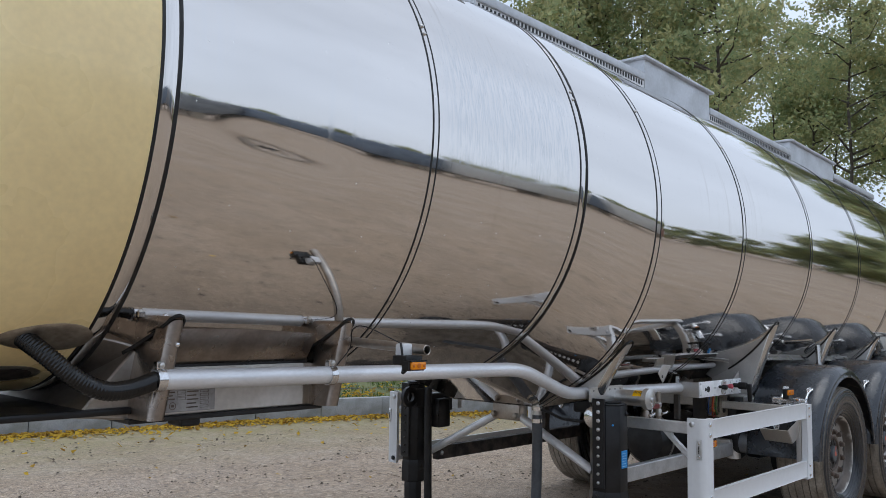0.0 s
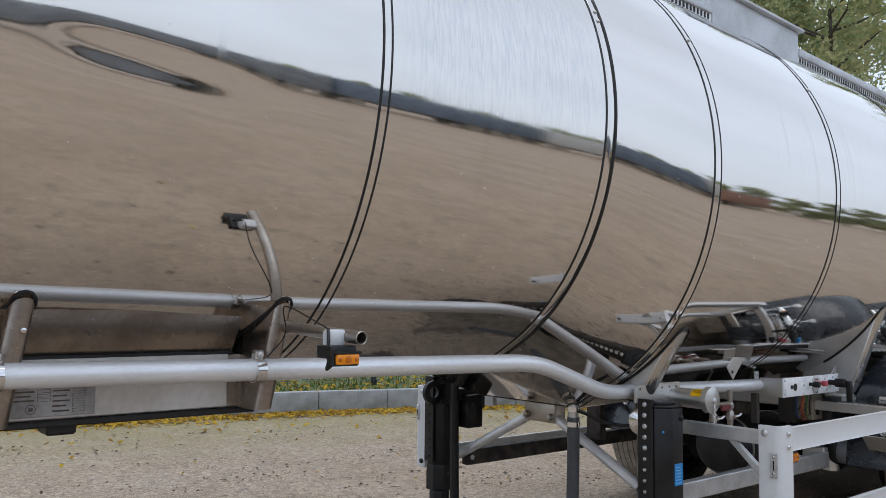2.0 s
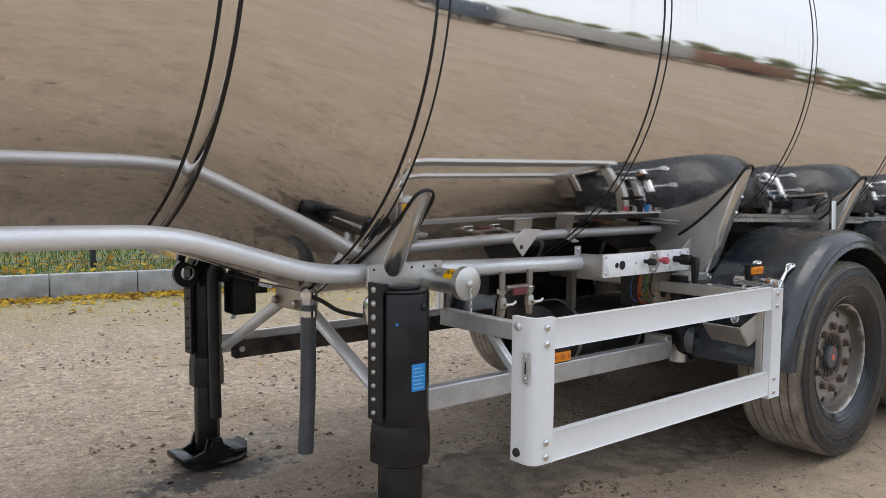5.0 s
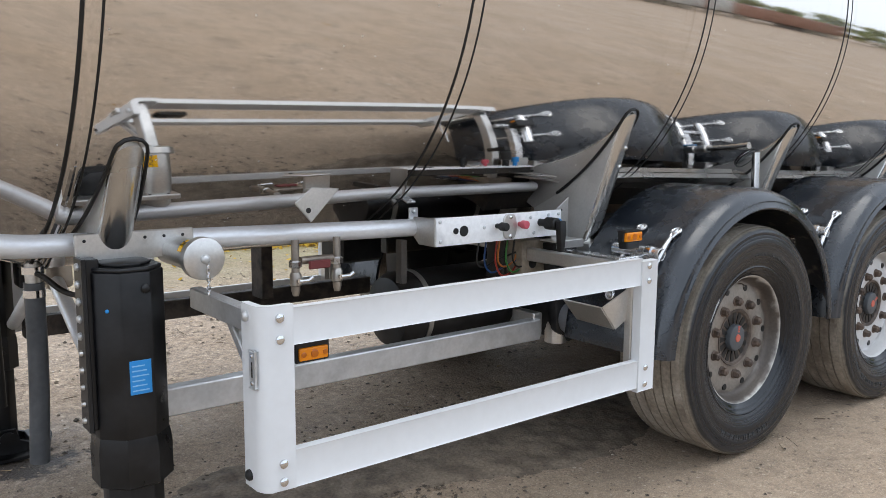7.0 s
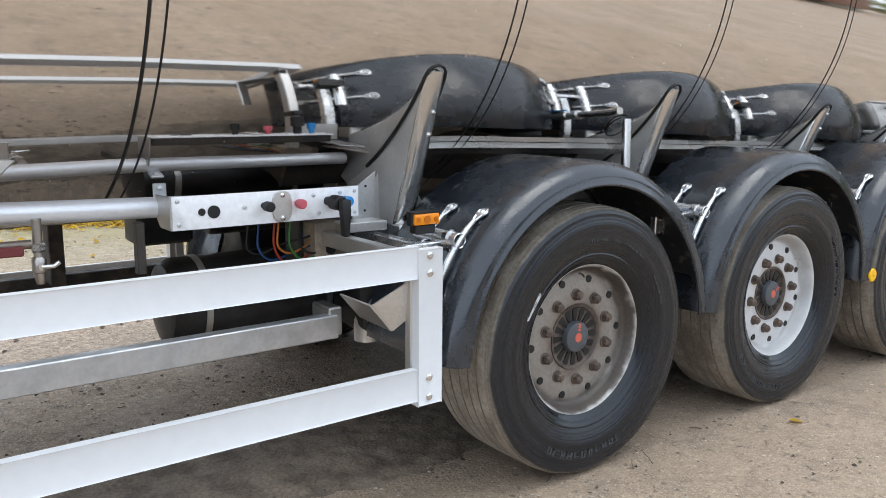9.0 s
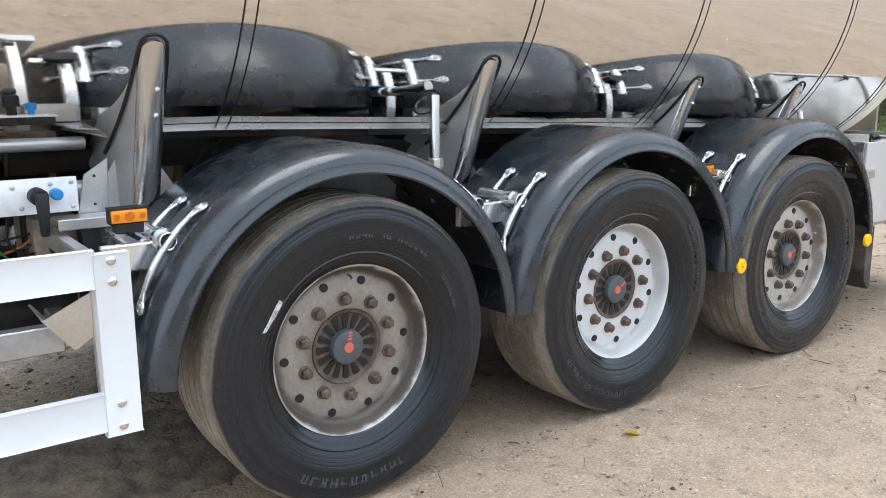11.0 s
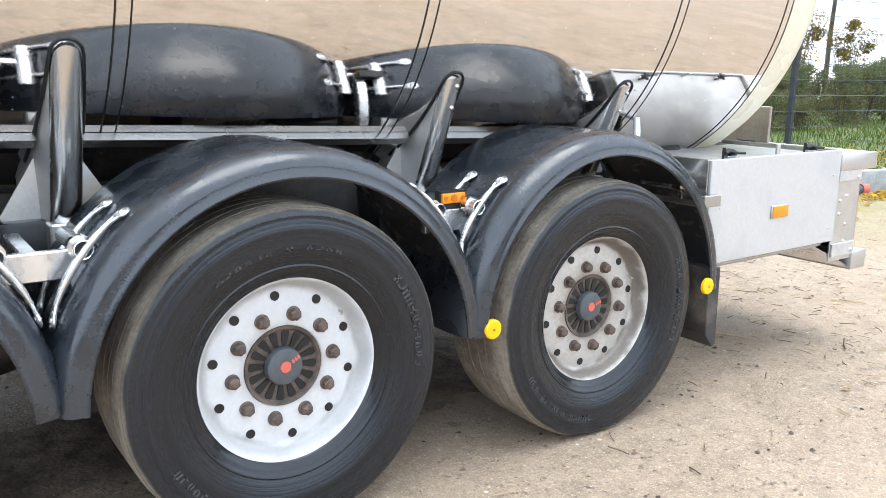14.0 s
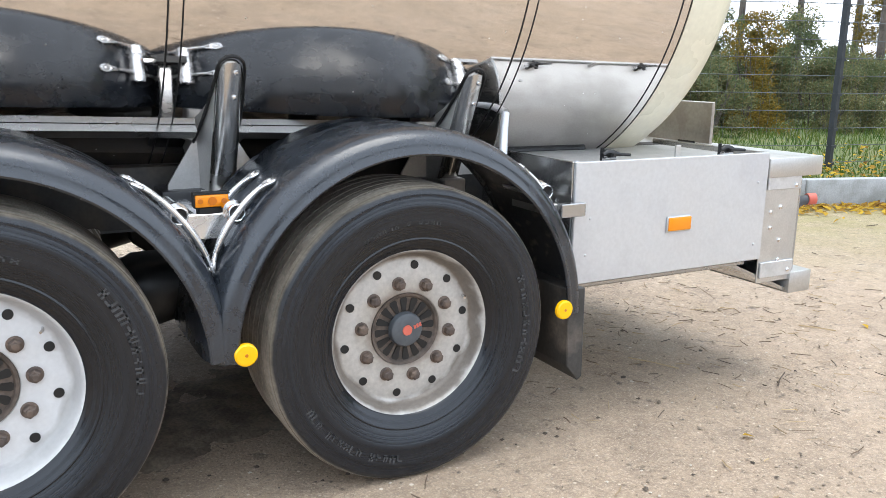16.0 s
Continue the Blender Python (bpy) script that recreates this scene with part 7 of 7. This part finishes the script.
def gravel():
    rng = random.Random(70)
    verts, faces = [], []
    for i in range(34000):
        x, y = rng.uniform(-6, 9), rng.uniform(-3.2, 6.8)
        if rng.random() < 0.55:
            x, y = rng.uniform(-3, 6), rng.uniform(-3, 1.2)
        r = 0.0025 + 0.006 * rng.random() ** 3
        if rng.random() < 0.008:
            r *= 2.0
        if i >= 26000:
            x, y = rng.uniform(-9, 4), rng.uniform(0.6, 7.4)
            r = 0.005 + 0.011 * rng.random() ** 3
        c = Vector((x, y, r * 0.3 - 0.004 + ground_rise(x, y)))
        k = len(verts)
        a0 = rng.uniform(0, 6.28)
        for q in range(4):
            a = a0 + q * 1.571 + rng.uniform(-0.4, 0.4)
            rr = r * rng.uniform(0.8, 1.3)
            verts.append(c + Vector((rr * math.cos(a), rr * math.sin(a), rng.uniform(-0.2, 0.2) * r)))
        verts.append(c + Vector((rng.uniform(-0.3, 0.3) * r, rng.uniform(-0.3, 0.3) * r, r * rng.uniform(0.3, 0.7))))
        faces += [(k, k + 1, k + 4), (k + 1, k + 2, k + 4), (k + 2, k + 3, k + 4), (k + 3, k, k + 4)]
    me = bpy.data.meshes.new("gravel")
    me.from_pydata([tuple(v) for v in verts], [], faces)
    me.materials.append(STONE)
    tagged(new("gravel", me), "loose small stones on the yard", "gravel", kind="stuff")


def island_material(name, stops, rough):
    """One colour for each separate piece, picked from a ramp."""
    m = bpy.data.materials.new(name)
    m.use_nodes = True
    n, l = m.node_tree.nodes, m.node_tree.links
    geo, ramp = n.new("ShaderNodeNewGeometry"), n.new("ShaderNodeValToRGB")
    while len(ramp.color_ramp.elements) < len(stops):
        ramp.color_ramp.elements.new(0.5)
    for e, (pos, c) in zip(ramp.color_ramp.elements, stops):
        e.position, e.color = pos, (*c, 1)
    l.new(geo.outputs["Random Per Island"], ramp.inputs[0])
    l.new(ramp.outputs[0], n["Principled BSDF"].inputs["Base Color"])
    n["Principled BSDF"].inputs["Roughness"].default_value = rough
    return m


def clods():
    """Dark crumbs of soil under the trailer and along the tyres' tracks."""
    rng = random.Random(75)
    verts, faces = [], []
    for i in range(13000):
        if i >= 5600:
            x, y = rng.uniform(-10, 5), rng.uniform(0.6, 7.2)
            if noise.noise(Vector((x * 0.55, y * 1.7, 2))) + 0.5 * noise.noise(Vector((x * 2, y * 4, 6))) < 0.12:
                continue
        elif rng.random() < 0.8:
            x = rng.uniform(-2.9, -0.2)
            y = rng.gauss(-0.35, 0.28) + 0.12 * (x + 1.5)
        else:
            x, y = rng.uniform(-3, 6.5), rng.uniform(-2.4, 1.6)
            if rng.random() < 0.6:
                x, y = round(x * 1.3) / 1.3 + rng.gauss(0, 0.12), round(y * 1.7) / 1.7 + rng.gauss(0, 0.05)
        r = 0.003 + (0.009 if i < 5600 else 0.017) * rng.random() ** 3
        c = Vector((x, y, r * 0.2 - 0.003 + ground_rise(x, y)))
        k, a0 = len(verts), rng.uniform(0, 6.28)
        for q in range(5):
            a = a0 + q * 1.2566 + rng.uniform(-0.3, 0.3)
            rr = r * rng.uniform(0.7, 1.5)
            verts.append(c + Vector((rr * math.cos(a), rr * math.sin(a), rng.uniform(-0.3, 0.1) * r)))
        verts.append(c + Vector((0, 0, r * rng.uniform(0.4, 0.8))))
        faces += [(k + q, k + (q + 1) % 5, k + 5) for q in range(5)]
    me = bpy.data.meshes.new("soil_crumbs")
    me.from_pydata([tuple(v) for v in verts], [], faces)
    me.materials.append(SOIL)
    tagged(new("soil_crumbs", me), "dark damp crumbs of soil on the gravel", "soil", kind="stuff")


def soil_ridge():
    """A low ridge of churned damp soil under the trailer, coloured darker for the shade there."""
    verts, faces = [], []
    nx, ny = 330, 70
    for j in range(ny + 1):
        for i in range(nx + 1):
            u, v = i / nx, j / ny
            x = -3.1 + 6.6 * u
            y = -0.98 + 1.25 * v + 0.1 * math.sin(3 * x)
            ragged = noise.noise(Vector((x * 2.2, y * 2.2, 3))) * 0.35 + noise.noise(Vector((x * 7, y * 7, 8))) * 0.25
            body = min(u / 0.06, (1 - u) / 0.06, v / 0.3, (1 - v) / 0.3, 1.0) + ragged - 0.25
            lump = 0.5 + 0.6 * noise.noise(Vector((x * 16, y * 16, 1))) + 0.45 * noise.noise(Vector((x * 38, y * 38, 5)))
            verts.append((x, y, ground_rise(x, y) - 0.034 + 0.034 * max(0.0, min(1.0, body * 1.6)) + 0.022 * max(0.0, lump) * max(0.0, min(1.0, body))))
    for j in range(ny):
        for i in range(nx):
            k = j * (nx + 1) + i
            faces.append((k, k + 1, k + nx + 2, k + nx + 1))
    me = bpy.data.meshes.new("soil_ridge")
    me.from_pydata(verts, [], faces)
    me.materials.append(DAMP_SHADE)
    me.shade_smooth()
    tagged(new("soil_ridge", me), "low ridge of churned damp soil, darkened for shade under the trailer", "soil", kind="stuff")


DAMP_SHADE = material("churned_damp_soil_shade", (0.2, 0.158, 0.115), 0.8, 0.0, 0.3, 9, 70, 0.5, second=(0.12, 0.093, 0.067), bump_dist=0.01)
soil_ridge()


def straw():
    """Twigs and dry stalks strewn over the yard."""
    rng = random.Random(77)
    verts, faces = [], []
    for _ in range(800):
        x, y = rng.uniform(-3, 9), rng.uniform(-3, 6)
        if rng.random() < 0.5:
            x, y = rng.gauss(4.9, 0.9), rng.gauss(-0.6, 0.8)
        ln, w, a = rng.uniform(0.01, 0.05), rng.uniform(0.001, 0.0028), rng.uniform(0, 6.28)
        if rng.random() < 0.03:
            ln, w = ln * 2.5, w * 1.5
        u, v = Vector((math.cos(a), math.sin(a), rng.gauss(0, 0.06))) * ln, Vector((-math.sin(a), math.cos(a), 0)) * w
        c, k = Vector((x, y, 0.003 + ground_rise(x, y))), len(verts)
        bend = v * rng.uniform(-3, 3)
        for p in (c - u, c + bend, c + u):
            verts += [p - v, p + v, p + Vector((0, 0, w * 1.6))]
        for q in (0, 3):
            faces += [(k + q, k + q + 3, k + q + 5, k + q + 2), (k + q + 1, k + q + 2, k + q + 5, k + q + 4)]
    me = bpy.data.meshes.new("straw")
    me.from_pydata([tuple(v) for v in verts], [], faces)
    me.materials.append(STALK)
    tagged(new("straw", me), "twigs and dry stalks strewn over the gravel", "straw", kind="stuff")


SOIL = island_material("damp_soil", [(0.0, (0.045, 0.034, 0.025)), (0.6, (0.1, 0.076, 0.055)), (1.0, (0.17, 0.13, 0.095))], 0.8)
STALK = island_material("dry_stalk", [(0.0, (0.05, 0.036, 0.024)), (0.5, (0.16, 0.11, 0.07)), (1.0, (0.42, 0.31, 0.17))], 0.75)
clods()
straw()
STONE = island_material("loose_stone", [(0.0, (0.17, 0.133, 0.1)), (0.25, (0.26, 0.208, 0.155)), (0.88, (0.35, 0.285, 0.215)), (1.0, (0.5, 0.45, 0.38))], 0.85)
gravel()

# ---- fence ----
def build_fence():
    f = tagged(new("fence"), "dark wire mesh fence with steel posts behind the kerb", "fence")
    rows = []
    s = 27.05
    while s < KERB_LENGTH - 40:
        p, nrm, u = kerb_at(s)
        rows.append(p + nrm * 0.95)
        s += 0.5
    post_mesh = None
    pts = rows[::5]
    for p in pts:
        if post_mesh is None:
            bm = B()
            box(bm, -0.033, 0.033, -0.033, 0.033, 0.0, 2.6, 0.006, 1)
            for k in range(13):
                box(bm, -0.037, 0.037, -0.046, -0.031, 0.12 + 0.2 * k, 0.15 + 0.2 * k)
            post_mesh = part("post", bm, FENCE, f)
            post_mesh.location = p
        else:
            o = again(post_mesh)
            o.location = p
    for k in range(13):
        bm = B()
        tube(bm, [q + Vector((0, 0, 0.15 + 0.2 * k)) for q in rows[::2]], 0.0045, 5)
        part("wire", bm, FENCE_WIRE, f)
    bm = B()
    for a, b in zip(rows, rows[1:]):
        for k in range(5):
            q = a.lerp(b, k / 5)
            v = [bm.verts.new(q + Vector(d)) for d in ((-0.002, 0, 0.1), (0.002, 0, 0.1), (0.002, 0, 2.55), (-0.002, 0, 2.55))]
            bm.faces.new(v)
    part("fence_mesh", bm, FENCE_WIRE, f)


FENCE_WIRE = plain("fence_wire", (0.1, 0.11, 0.11), 0.45, 0.6)
build_fence()


# ---- vehicles and trees on the far side of the yard, seen in the polished tank ----
def parked_trailer(x, y, turn, body_mat, label, ln=12.5):
    t = tagged(new("parked_trailer"), label, "trailer", "parked trailers across the yard")
    t.matrix_basis = pose(x, y, 0, 0, 0, turn)
    bm = B()
    box(bm, -ln / 2, ln / 2, -1.25, 1.25, 1.05, 3.7, 0.04, 2)
    part("body", bm, body_mat, t)
    bm = B()
    box(bm, -ln / 2 + 0.2, ln / 2 - 0.2, -0.5, 0.5, 0.75, 1.05, 0.02, 1)
    part("chassis", bm, DARK_STEEL, t)
    for ax in (ln / 2 - 4.2, ln / 2 - 2.9, ln / 2 - 1.6, -ln / 2 + 1.0):
        for sy in (-1.05, 1.05):
            bm = B()
            lathe(bm, [(0.0, -0.16), (0.28, -0.14), (0.5, -0.17), (0.52, -0.1), (0.52, 0.1), (0.5, 0.17), (0.28, 0.14), (0.0, 0.16)], 24, (ax, sy, 0.52))
            part("wheel", bm, RUBBER, t)
    return t


NAVY = material("blue_grey_tarpaulin", (0.17, 0.21, 0.27), 0.5, 0.0, 0.15, 2, 20, 0.1)
DARKGREY = material("grey_tarpaulin", (0.24, 0.26, 0.28), 0.5, 0.0, 0.15, 2, 20, 0.1)
ORANGE = material("faded_red_tarpaulin", (0.36, 0.2, 0.15), 0.5, 0.0, 0.1, 2, 20, 0.1)
OFFWHITE = material("off_white_body", (0.6, 0.6, 0.58), 0.5, 0.0, 0.1, 2, 20, 0.1)
for k, (mat, lab) in enumerate(((DARKGREY, "grey covered trailer parked across the yard"), (NAVY, "blue-grey covered trailer parked across the yard"), (DARKGREY, "grey covered trailer parked across the yard"), (NAVY, "blue-grey covered trailer parked across the yard"),
                                (DARKGREY, "grey covered trailer parked across the yard"), (NAVY, "blue-grey covered trailer parked across the yard"), (OFFWHITE, "off-white box trailer parked across the yard"), (ORANGE, "faded red covered trailer parked across the yard"))):
    parked_trailer(-48 + 12.9 * k, -27 - 0.25 * (k % 3), (1.5, -1.0, 0.5)[k % 3], mat, lab)
